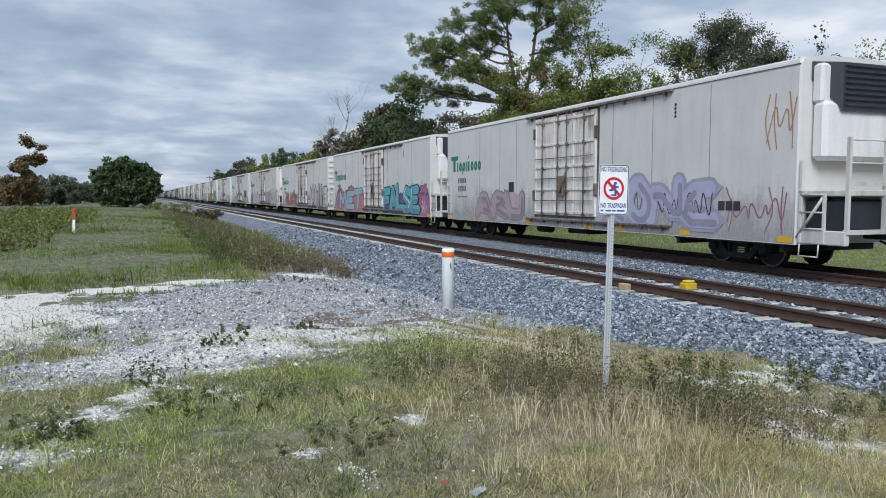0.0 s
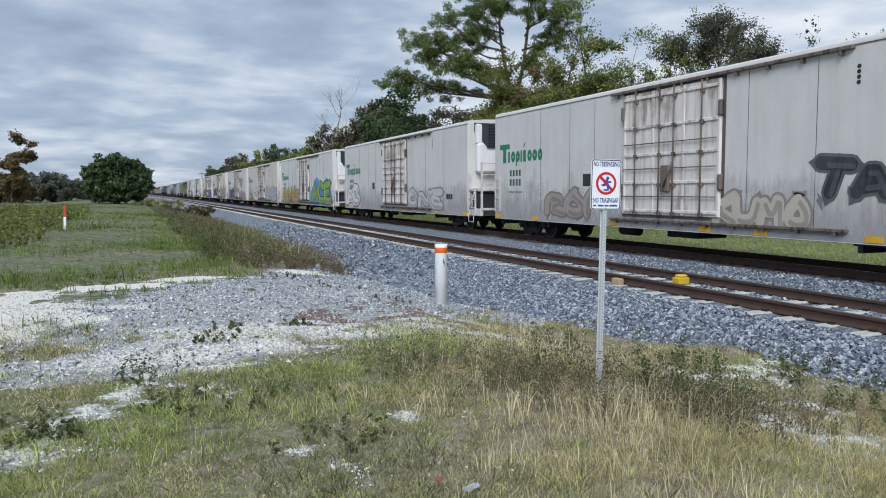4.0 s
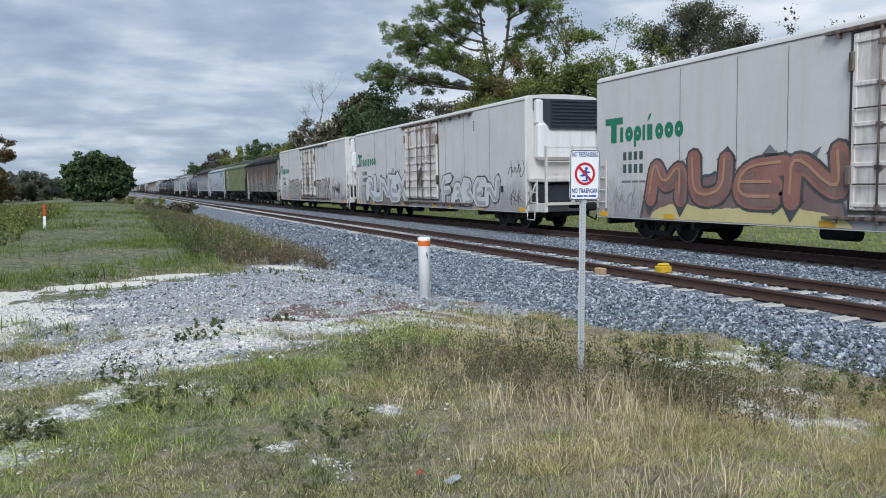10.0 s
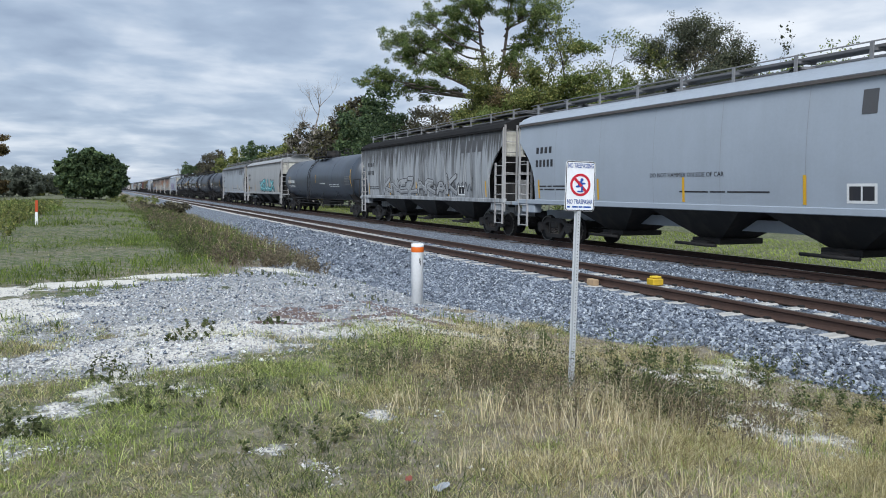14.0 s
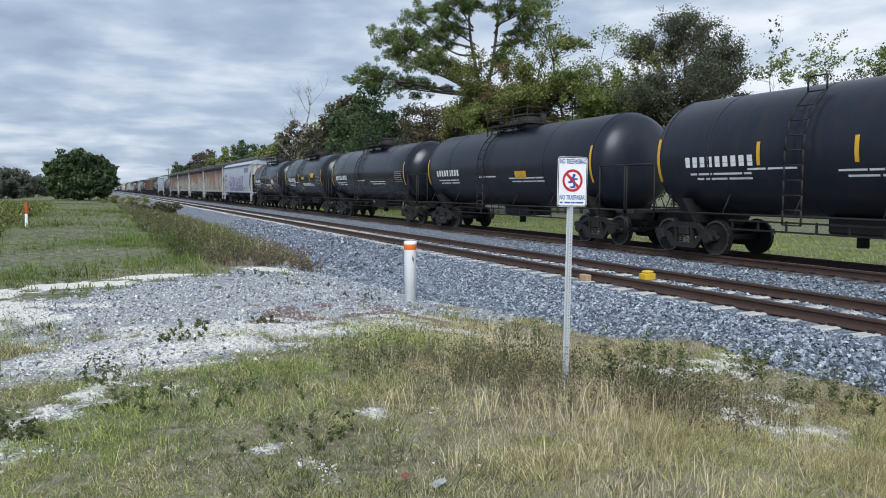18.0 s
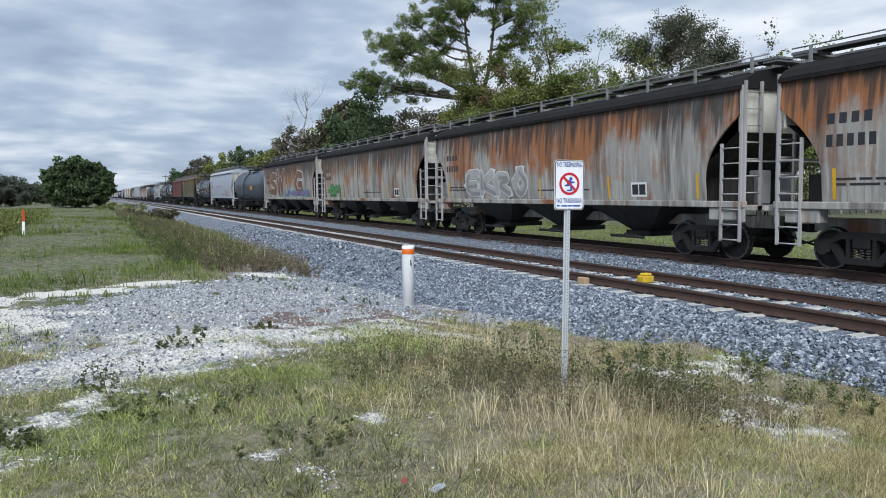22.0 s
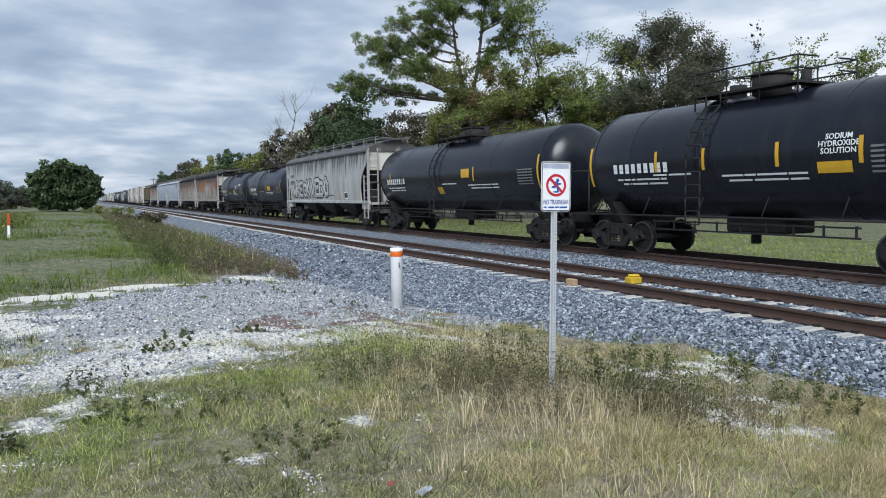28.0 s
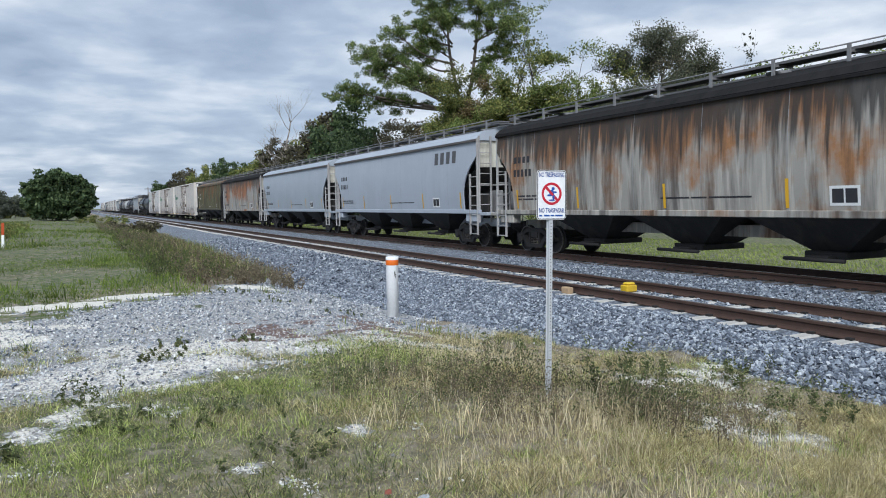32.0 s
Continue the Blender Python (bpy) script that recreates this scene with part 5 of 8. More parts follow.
def walk_mesh(L):
    sh = Shape()
    for s in (-1, 1):
        sh.box(s * 0.52 - 0.24, s * 0.52 + 0.24, -L / 2 - 0.35, L / 2 + 0.35, 4.86, 4.91)
        sh.box(s * 0.78 - 0.015, s * 0.78 + 0.015, -L / 2 - 0.35, L / 2 + 0.35, 4.86, 4.92)
    for e in (-1, 1):
        sh.box(-0.78, 0.78, e * (L / 2 + 0.1) - 0.22, e * (L / 2 + 0.1) + 0.22, 4.80, 4.85)
    return sh.mesh("roof_walk", GRATING)


def walk_posts(L, mat):
    sh = Shape()
    n = 10
    for k in range(n):
        y = -L / 2 + 0.3 + (L - 0.6) * k / (n - 1)
        for s in (-1, 1):
            sh.box(s * 0.95 - 0.02, s * 0.95 + 0.02, y - 0.04, y + 0.04, 4.52, 4.98)
            sh.box(min(s * 0.3, s * 0.95), max(s * 0.3, s * 0.95), y - 0.02, y + 0.02, 4.80, 4.86)
    for s in (-1, 1):
        sh.tube((s * 0.95, -L / 2 - 0.2, 4.97), (s * 0.95, L / 2 + 0.2, 4.97), 0.017, sides=6)
    return split("walk_post", sh, mat)


def hatch_mesh(L):
    sh = Shape()
    for k in range(4):
        y = -L / 2 + L * (k + 0.5) / 4
        sh.tube((0, y, 4.70), (0, y, 4.84), 0.3, sides=14)
    return split("roof_hatch", sh, GRATING)


def end_frame(L, s, mat):
    """Ladders, rungs and posts that stand at a car's end."""
    sh = Shape()
    y = s * (L / 2 + 0.05)
    for x in (-1.50, -0.98):
        sh.box(x - 0.03, x + 0.03, y - 0.03, y + 0.03, 1.0, 4.35)
    for k in range(8):
        sh.tube((-1.5, y, 1.3 + 0.40 * k), (-0.98, y, 1.3 + 0.40 * k), 0.017, sides=6)
    q = s * (L / 2 - 0.62)
    for yy in (q, s * (L / 2 - 0.02)):
        sh.box(-1.58, -1.52, yy - 0.03, yy + 0.03, 0.52, 2.9 if yy == q else 4.25)
    for k in range(7):
        sh.tube((-1.56, q, 0.56 + 0.37 * k), (-1.56, s * (L / 2 - 0.02), 0.56 + 0.37 * k), 0.017, sides=6)
    sh.box(1.45, 1.52, y - 0.03, y + 0.03, 1.3, 4.2)
    sh.tube((-1.5, y, 2.45), (1.5, y, 2.45), 0.02, sides=6)
    sh.box(-0.55, -0.2, s * (L / 2 - 0.5) - 0.2, s * (L / 2 - 0.5) + 0.2, 1.4, 2.25, 0.03)
    sh.tube((0.45, s * (L / 2 - 0.45), 1.4), (0.45, s * (L / 2 - 0.45), 2.2), 0.22, sides=10)
    return sh.mesh("end_ladder", mat)


def rib_mesh(L, mat, n=17):
    sh = Shape()
    for k in range(n):
        y = -L / 2 + 1.2 + (L - 2.4) * k / (n - 1)
        for s in (-1, 1):
            sh.box(s * 1.56 - 0.05, s * 1.56 + 0.05, y - 0.045, y + 0.045, 1.5, 4.2, 0.012)
    for s in (-1, 1):
        sh.box(s * 1.55 - 0.06, s * 1.55 + 0.06, -L / 2, L / 2, 4.14, 4.34, 0.02)
        sh.box(s * 1.55 - 0.07, s * 1.55 + 0.07, -L / 2 + 0.9, L / 2 - 0.9, 1.42, 1.60, 0.02)
    return split("side_rib", sh, mat)


def flat_sheet(L, mat, side):
    """The flat side of a ribbed hopper with slanting ends."""
    sh = Shape()
    x = side * 1.52
    out = [(-L / 2, 4.3), (-L / 2, 3.5), (-L / 2 + 1.6, 2.35), (-L / 2 + 1.6, 1.5), (L / 2 - 1.6, 1.5), (L / 2 - 1.6, 2.35), (L / 2, 3.5), (L / 2, 4.3)]
    sh.prism(out, 0, min(x, x - side * 0.05), max(x, x - side * 0.05))
    return sh.mesh("side_panel", mat)


def seam_lines(L, n=7):
    sh = Shape()
    wall = Wall(0, round_side)
    for k in range(1, n):
        y = -L / 2 + L * k / n
        wall.strip(sh, y - 0.006, y + 0.006, 1.5, 4.15, 0.004, 0.2)
    return sh.mesh("panel_seam", WELD)


HOP = dict(
    charred=weathered("charred_hopper", (0.19, 0.175, 0.16), (0.022, 0.02, 0.019), 0.9, 0.9, (0.34, 0.17, 0.07), rough=0.7, pale=(0.42, 0.38, 0.33), fine=7, soot=1.3),
    rust=weathered("rusty_grey_hopper", (0.34, 0.325, 0.295), (0.055, 0.043, 0.036), 0.6, 1.05, (0.44, 0.165, 0.052), rough=0.65, pale=(0.52, 0.48, 0.42), fine=6, soot=0.6),
    sooty=weathered("sooty_grey_hopper", (0.36, 0.335, 0.295), (0.036, 0.03, 0.028), 0.7, 1.0, (0.44, 0.20, 0.075), rough=0.65, pale=(0.50, 0.46, 0.40), fine=6, soot=1.25),
    grey=weathered("grey_hopper", (0.37, 0.41, 0.46), (0.26, 0.275, 0.29), 0.12, rough=0.38, fine=5.0),
    dusty=weathered("dusty_grey_hopper", (0.37, 0.395, 0.425), (0.13, 0.125, 0.12), 0.35, rough=0.5, fine=6.0, soot=0.1),
    grime=weathered("grimy_grey_hopper", (0.36, 0.375, 0.39), (0.06, 0.058, 0.055), 0.7, rough=0.55, pale=(0.48, 0.48, 0.47), fine=8.0, soot=0.8),
    tan=weathered("tan_grey_hopper", (0.37, 0.37, 0.365), (0.20, 0.19, 0.18), 0.35, rough=0.5, fine=6.0),
    white=weathered("white_hopper", (0.40, 0.435, 0.49), (0.30, 0.31, 0.33), 0.15, rough=0.40, fine=5.0),
    smoky=weathered("smoky_white_hopper", (0.45, 0.45, 0.43), (0.16, 0.15, 0.14), 0.4, rough=0.5, pale=(0.56, 0.55, 0.52), fine=5.0, soot=0.45),
    green=weathered("green_hopper", (0.150, 0.175, 0.088), (0.06, 0.066, 0.04), 0.3, rough=0.5),
    olive=weathered("olive_brown_hopper", (0.10, 0.095, 0.055), (0.025, 0.022, 0.016), 0.6, 0.2, rough=0.6),
    red=weathered("oxide_red_hopper", (0.105, 0.042, 0.037), (0.04, 0.02, 0.018), 0.5, rough=0.6, pale=(0.15, 0.065, 0.052)),
)
WELD = paint("soft_weld_line", (0.30, 0.315, 0.335), 0.6)
OWNER_INK = paint("faded_black_lettering", (0.085, 0.085, 0.09), 0.6)
ROOF_BLACK = weathered("sooty_roof", (0.022, 0.021, 0.021), (0.012, 0.012, 0.012), 0.6, rough=0.9, shine=0.12)
PEARL = paint("cream_end_sheet", (0.62, 0.60, 0.52), 0.5, 0, 0.6, (0.2, 0.14, 0.1))


def hopper(front, back, tone, label, ribbed=False, dark_roof=False, extras=None):
    L = 17.6
    car = thing("hopper_car", label, "rail car", group="freight train cars")
    mat = HOP[tone]
    frame = {"green": STEEL_DARK, "red": STEEL_DARK, "olive": STEEL_DARK}.get(tone, FRAME_GREY)
    x_of = (lambda z: -1.52) if ribbed else round_side
    if ribbed:
        for s in (-1, 1):
            part("side_panel", kit((tone, "flat", s), lambda: flat_sheet(L, mat, s)), car)
        part_each("side_rib", kit((tone, "rib"), lambda: rib_mesh(L, mat)), car)
    else:
        for s in (-1, 1):
            p = part("side_panel", kit((tone, "round", s), lambda: side_sheet(L, mat, s)), car)
        part("panel_seam", kit("hseam", lambda: seam_lines(L)), car)
        part("roof_lip", kit((tone, "lip", dark_roof), lambda: roof_lip(L, ROOF_BLACK if dark_roof else SEAM)), car)
    part("roof", kit((tone, "roof", dark_roof), lambda: hopper_roof(L, ROOF_BLACK if dark_roof else mat)), car, "soot-black roof" if dark_roof else "")
    for s in (-1, 1):
        part("end_wall", kit((tone, "end", s), lambda: end_wall(L, s, mat if tone in ("green", "red", "olive") else PEARL)), car)
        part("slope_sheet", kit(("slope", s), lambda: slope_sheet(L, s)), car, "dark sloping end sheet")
        part("end_ladder", kit((frame.name, "endframe", s), lambda: end_frame(L, s, frame)), car)
    for k in range(3):
        c = part("hopper_chute", kit("chute", lambda: chute_mesh(3.7)), car, "discharge chute with under-car shade in its colour", pose(0, (k - 1) * 4.1, 0))
        part("outlet_gate", kit("gate", outlet_mesh), c)
    part("side_sill", kit((tone, "sill"), lambda: sill_mesh(L, STEEL_DARK if ribbed else mat)), car)
    part("roof_walk", kit("walk", lambda: walk_mesh(L)), car, "grey roof walkway")
    part_each("walk_post", kit("posts", lambda: walk_posts(L, WALK_STEEL)), car)
    part_each("roof_hatch", kit("hatch", lambda: hatch_mesh(L)), car)
    add_couplers(car, -L / 2 + 0.15, L / 2 - 0.15)
    add_truck(car, -L / 2 + 1.75)
    add_truck(car, L / 2 - 1.75)
    wall = Wall(-L / 2, x_of)
    light = tone in ("green", "red", "olive")
    ink = LETTER_WHITE if light else LETTER_BLACK
    back_y = 17.6 - (1.7 if ribbed else 1.0)
    if tone != "green":
        glyphs(car, wall, back_y - 1.3, back_y - 0.2, 3.12, 0.22, 4, ink, "reporting_mark")
        glyphs(car, wall, back_y - 1.4, back_y - 0.2, 2.65, 0.25, 5, ink, "car_number")
    bars(car, wall, back_y - 2.2, back_y - 0.4, 1.95, 0.05, ink, "stencil", [2, 1, 3])
    bars(car, wall, back_y - 2.2, back_y - 0.4, 1.84, 0.05, ink, "stencil", [1, 2, 2])
    bars(car, wall, 6.0, 9.0, 1.80, 0.04, ink, "stencil", [4, 2, 5])

    def stripes():
        sh = Shape()
        for y in (1.35, 5.0, 8.8, 12.6, 16.1):
            if ribbed:
                wall.strip(sh, y, y + 0.42, 1.62, 1.80, 0.006)
            else:
                wall.strip(sh, y, y + 0.09, 1.55, 2.2, 0.008, 0.15)
        return sh.mesh("reflector", YELLOW)
    part("reflector", kit((ribbed, "hrefl"), stripes), car)

    def test_box():
        sh = Shape()
        for k in range(2):
            wall.strip(sh, 3.4 + 0.3 * k, 3.66 + 0.3 * k, 1.66, 1.95, 0.009)
        return sh.mesh("test_stencil", LETTER_BLACK)
    part("test_stencil", kit((ribbed, "htest"), test_box), car)

    def test_edge():
        sh = Shape()
        wall.strip(sh, 3.34, 4.02, 1.60, 2.01, 0.006)
        return sh.mesh("test_panel", LETTER_WHITE)
    part("test_panel", kit((ribbed, "hedge"), test_edge), car)
    for e in extras or ():
        e(car, wall)
    moving.append((car, (front + back) / 2))
    return car


def text_mesh(words, size, material, bold=0.0):
    cu = bpy.data.curves.new("writing", "FONT")
    cu.body, cu.size, cu.align_x, cu.align_y, cu.extrude, cu.space_line = words, size, "CENTER", "CENTER", 0.002, 0.9
    cu.resolution_u, cu.offset = 2, bold * size
    ob = bpy.data.objects.new("writing", cu)
    me = bpy.data.meshes.new_from_object(ob)
    bpy.data.objects.remove(ob)
    me.materials.clear()
    me.materials.append(material)
    return me


def sp(word, *box, **extra):
    return lambda car, wall: spray(car, wall, word, *box, **extra)


def big_mark(car, wall):
    glyphs(car, wall, 1.7, 3.9, 3.40, 0.50, 4, OWNER_INK, "owner_mark")


def rail_emblem(car, wall):
    """The white square emblem with bars under it."""
    sh = Shape()
    wall.strip(sh, 14.5, 16.0, 3.0, 4.0, 0.012)
    for k in range(3):
        wall.strip(sh, 14.6, 15.9, 1.95 + 0.33 * k, 2.15 + 0.33 * k, 0.012)
    o = part("emblem", sh.mesh("emblem", LETTER_WHITE), car, "faded white emblem")
    sh = Shape()
    wall.ribbon(sh, [(14.75, 3.15), (14.75, 3.8), (15.7, 3.2), (15.7, 3.85)], 0.12, 0.02)
    part("emblem_stroke", sh.mesh("emblem_stroke", HOP["green"]), o)


hopper(321.0, 338.2, "charred", "fire-blackened rusty grey hopper car", dark_roof=True, extras=[sp("UZ", 8, 10.4, 1.7, 2.5, (0.42, 0.40, 0.38), fat=0.1, thin=0.02, seed=50)])
hopper(339.3, 357.0, "green", "green ribbed hopper car with a white emblem", True, extras=[rail_emblem])
def side_words(car, wall):
    """The warning stencilled along the side."""
    me = text_mesh("DO NOT HAMMER ON SIDE OF CAR", 0.17, LETTER_BLACK)
    for v in me.vertices:
        z = v.co.y + 2.26
        v.co = Vector((round_side(z) - 0.006 - v.co.z, -8.8 + 8.8 - v.co.x, z))
    part("writing", me, car, "black stencilled writing")


hopper(358.2, 375.6, "grey", "clean light grey hopper car", extras=[big_mark, side_words])
hopper(376.9, 394.6, "grime", "sooty grey hopper car with sprayed scrawl", dark_roof=True, extras=[big_mark, sp("KNEZARAK", 4.0, 13.6, 1.55, 2.45, (0.40, 0.41, 0.42), edge=(0.07, 0.07, 0.075), seed=51, wild=0.2, thin=0.04, fat=0.2), lambda c, w: tag(c, w, 2.6, 8.0, 1.6, 2.4, INK, 52)])
hopper(417.5, 434.9, "tan", "tan-grey hopper car with turquoise sprayed lettering", extras=[sp("KEULX", 3.2, 9.8, 1.52, 2.6, (0.08, 0.42, 0.46), edge=(0.03, 0.05, 0.06), shine=(0.7, 0.8, 0.8), seed=53, fat=0.3)])
hopper(436.6, 454.0, "dusty", "streaked light grey hopper car", extras=[big_mark])
hopper(528.0, 545.3, "white", "pale grey hopper car with violet sprayed lettering", extras=[big_mark, sp("ESLRAX", 4.6, 13.4, 1.52, 3.0, (0.42, 0.30, 0.44), edge=(0.05, 0.05, 0.13), shine=(0.55, 0.70, 0.76), cloud=(0.34, 0.28, 0.46), seed=54, wild=0.17, thin=0.035, fat=0.30), sp("XOLASE", 5.2, 13.0, 1.55, 2.5, (0.16, 0.30, 0.42), edge=(0.08, 0.07, 0.18), seed=64, wild=0.2, thin=0.03, fat=0.16)])
hopper(546.7, 564.4, "rust", "orange-rusted grey hopper car", dark_roof=True)
hopper(565.4, 583.0, "rust", "rust-streaked grey hopper car with white sprayed outline", dark_roof=True, extras=[sp("EKRO", 9.6, 14.4, 1.55, 2.6, (0.40, 0.39, 0.37), edge=(0.66, 0.66, 0.64), seed=55, thin=0.04, fat=0.3)])
hopper(584.1, 601.8, "sooty", "soot-streaked grey hopper car with green sprayed lettering", dark_roof=True, extras=[sp("OM", 13.2, 15.6, 1.55, 2.35, (0.08, 0.30, 0.08), edge=(0.03, 0.10, 0.03), seed=56)])
hopper(603.0, 620.7, "sooty", "rusty hopper car with large brown sprayed letters", dark_roof=True, extras=[sp("SW", 9.6, 14.6, 1.55, 3.75, (0.17, 0.075, 0.035), edge=(0.58, 0.64, 0.67), seed=57, wild=0.015, fat=0.26, thin=0.05), sp("G", 3.6, 6.0, 1.55, 3.6, (0.18, 0.075, 0.035), edge=(0.58, 0.64, 0.67), seed=58, wild=0.015, fat=0.26, thin=0.05), sp("UNAXOR", 1.6, 9.4, 1.52, 2.1, (0.20, 0.14, 0.32), edge=(0.10, 0.34, 0.40), seed=59, wild=0.2)])
hopper(637.6, 655.2, "white", "pale blue-grey hopper car with faint sprayed outlines", extras=[sp("ENON", 11.0, 15.6, 1.7, 2.3, (0.56, 0.58, 0.62), edge=(0.30, 0.31, 0.36), thin=0.03, seed=60), sp("RO", 3.4, 5.6, 1.52, 2.3, (0.50, 0.34, 0.42), edge=(0.42, 0.24, 0.34), seed=61), lambda c, w: bars(c, w, 8.0, 12.2, 2.65, 0.2, flat_paint((0.46, 0.26, 0.32)), "stencil", [3, 2])])
hopper(673.0, 690.5, "olive", "olive-brown ribbed hopper car with a white emblem", True, extras=[rail_emblem])
hopper(691.4, 708.8, "red", "oxide-red ribbed hopper car", True)
hopper(741.0, 758.7, "smoky", "streaked white hopper car with black sprayed lettering", extras=[sp("VEDO", 7.0, 11.0, 1.6, 3.0, (0.58, 0.57, 0.55), edge=(0.04, 0.04, 0.045), seed=62, fat=0.20, wild=0.05, thin=0.10), sp("WRECK", 11.2, 15.6, 1.6, 2.9, (0.58, 0.57, 0.55), edge=(0.04, 0.04, 0.045), seed=63, fat=0.20, wild=0.05, thin=0.10)])
hopper(790.6, 808.2, "rust", "orange-rusted pale grey hopper car", dark_roof=True)
hopper(809.5, 827.1, "sooty", "soot-streaked rusty grey hopper car", dark_roof=True)
hopper(828.6, 846.2, "white", "clean pale grey hopper car", extras=[big_mark])
hopper(847.6, 865.2, "grey", "plain light grey hopper car")
hopper(866.4, 884.0, "rust", "brown-streaked grey hopper car", dark_roof=True)
hopper(885.2, 902.4, "olive", "dark brown ribbed hopper car", True)

# ---- tank cars ----
TANK = dict(
    black=weathered("black_tank", (0.009, 0.011, 0.017), (0.030, 0.027, 0.026), 0.25, rough=0.27, shine=0.4),
    matt=weathered("matt_black_tank", (0.013, 0.017, 0.027), (0.040, 0.030, 0.027), 0.35, rough=0.36, shine=0.35),
    grey=weathered("slate_grey_tank", (0.060, 0.074, 0.095), (0.04, 0.037, 0.037), 0.4, rough=0.38, shine=0.4),
    dusty=weathered("dusty_grey_tank", (0.22, 0.215, 0.21), (0.05, 0.05, 0.05), 0.6, 0.2, rough=0.5),
    pale=weathered("pale_tank", (0.55, 0.55, 0.54), (0.2, 0.18, 0.16), 0.5, rough=0.5),
)
TANK_Z, TANK_R = 2.62, 1.56


def tank_side(z):
    d = max(-1.0, min(1.0, (z - TANK_Z) / TANK_R))
    return -TANK_R * math.sqrt(max(0.02, 1 - d * d))


def tank_shell(L, mat):
    sh = Shape()
    n = 44
    rings = []
    prof = [(0.0, 0.05), (0.04, 0.33), (0.14, 0.60), (0.32, 0.83), (0.54, 0.955), (0.78, 1.0)]
    for a, r in prof:
        rings.append((-L / 2 + a, r))
    rings += [(-L / 2 + 3.0, 1.0), (0, 1.0), (L / 2 - 3.0, 1.0)] + [(L / 2 - a, r) for a, r in reversed(prof)]
    sh.loft([[(TANK_R * r * math.cos(2 * math.pi * i / n), y, TANK_Z + TANK_R * r * math.sin(2 * math.pi * i / n)) for i in range(n)] for y, r in rings], smooth=True)
    return sh.mesh("shell", mat)


def tank_bands(L, mat):
    sh = Shape()
    n = 44
    for y in (-L / 2 + 0.66, -L / 4, 0.9, L / 4 + 0.6, L / 2 - 0.66):
        ring = lambda r, yy: [(r * math.cos(2 * math.pi * i / n), yy, TANK_Z + r * math.sin(2 * math.pi * i / n)) for i in range(n)]
        sh.loft([ring(TANK_R + 0.001, y - 0.035), ring(TANK_R + 0.010, y - 0.02), ring(TANK_R + 0.010, y + 0.02), ring(TANK_R + 0.001, y + 0.035)], caps=False, smooth=True)
    return split("weld_band", sh, mat)


def tank_platform(mat):
    sh = Shape()
    for x in (-1.05, 0.55):
        sh.box(x, x + 0.5, -1.6, 1.6, 4.18, 4.24)
    for y in (-1.6, 1.2):
        sh.box(-1.05, 1.05, y, y + 0.4, 4.18, 4.24)
    for x in (-1.0, 1.0):
        for y in (-1.55, -0.5, 0.5, 1.55):
            sh.tube((x, y, 3.85), (x, y, 4.80), 0.022, sides=6)
        for z in (4.52, 4.80):
            sh.tube((x, -1.55, z), (x, 1.55, z), 0.02, sides=6)
    for y in (-1.55, 1.55):
        for z in (4.52, 4.80):
            sh.tube((-1.0, y, z), (-0.35, y, z), 0.02, sides=6).tube((0.35, y, z), (1.0, y, z), 0.02, sides=6)
    return sh.mesh("top_platform", mat)


def tank_dome(mat):
    sh = Shape()
    sh.tube((0, 0, 4.1), (0, 0, 4.60), 0.46, sides=20).tube((0, 0, 4.60), (0, 0, 4.66), 0.50, sides=20)
    sh.tube((0, 1.05, 4.1), (0, 1.05, 4.5), 0.22, sides=14).tube((0.1, -0.9, 4.1), (0.1, -0.9, 4.62), 0.12, sides=10)
    return sh.mesh("valve_housing", mat)


def tank_ladder(mat):
    sh = Shape()
    zs = [0.95 + 0.33 * k for k in range(11)]
    xs = lambda z: tank_side(min(z, 3.9)) - 0.14 if z > TANK_Z else -TANK_R - 0.14
    for y in (-0.24, 0.24):
        sh.pipe([(xs(z), y, z) for z in zs], 0.024)
    for z in zs:
        sh.tube((xs(z), -0.24, z), (xs(z), 0.24, z), 0.017, sides=6)
    return sh.mesh("side_ladder", mat)


def tank_frame(L):
    sh = Shape()
    a = L / 2
    sh.box(-0.32, 0.32, -a - 0.35, -a + 2.6, 0.78, 1.12, 0.02).box(-0.32, 0.32, a - 2.6, a + 0.35, 0.78, 1.12, 0.02)
    for s in (-1, 1):
        y = s * (a - 1.9)
        sh.loft([[(-1.42, y - 0.14, 1.5), (1.42, y - 0.14, 1.5), (1.42, y + 0.14, 1.5), (-1.42, y + 0.14, 1.5)], [(-1.0, y - 0.14, 0.86), (1.0, y - 0.14, 0.86), (1.0, y + 0.14, 0.86), (-1.0, y + 0.14, 0.86)]])
        sh.box(-1.5, 1.5, min(s * (a + 0.35), s * (a - 0.15)), max(s * (a + 0.35), s * (a - 0.15)), 1.04, 1.14, 0.01)
        for x in (-1.48, 1.48):
            for q in (s * (a + 0.3), s * (a - 1.0)):
                sh.tube((x, q, 0.95), (x, q, 2.45), 0.026, sides=6)
            sh.pipe([(x, s * (a + 0.3), 2.45), (x, s * (a - 1.0), 2.45)], 0.022)
        sh.tube((-1.48, s * (a + 0.3), 2.45), (1.48, s * (a + 0.3), 2.45), 0.022, sides=6)
        sh.tube((-1.46, s * (a + 0.3), 1.1), (-1.46, s * (a + 0.3), 0.45), 0.02, sides=6)
    sh.box(-0.55, 0.55, -0.9, 0.9, 0.72, 1.12, 0.05).tube((0, 0.4, 0.8), (0, 0.4, 0.42), 0.13, sides=10)
    return sh.mesh("stub_frame", STEEL_DARK)


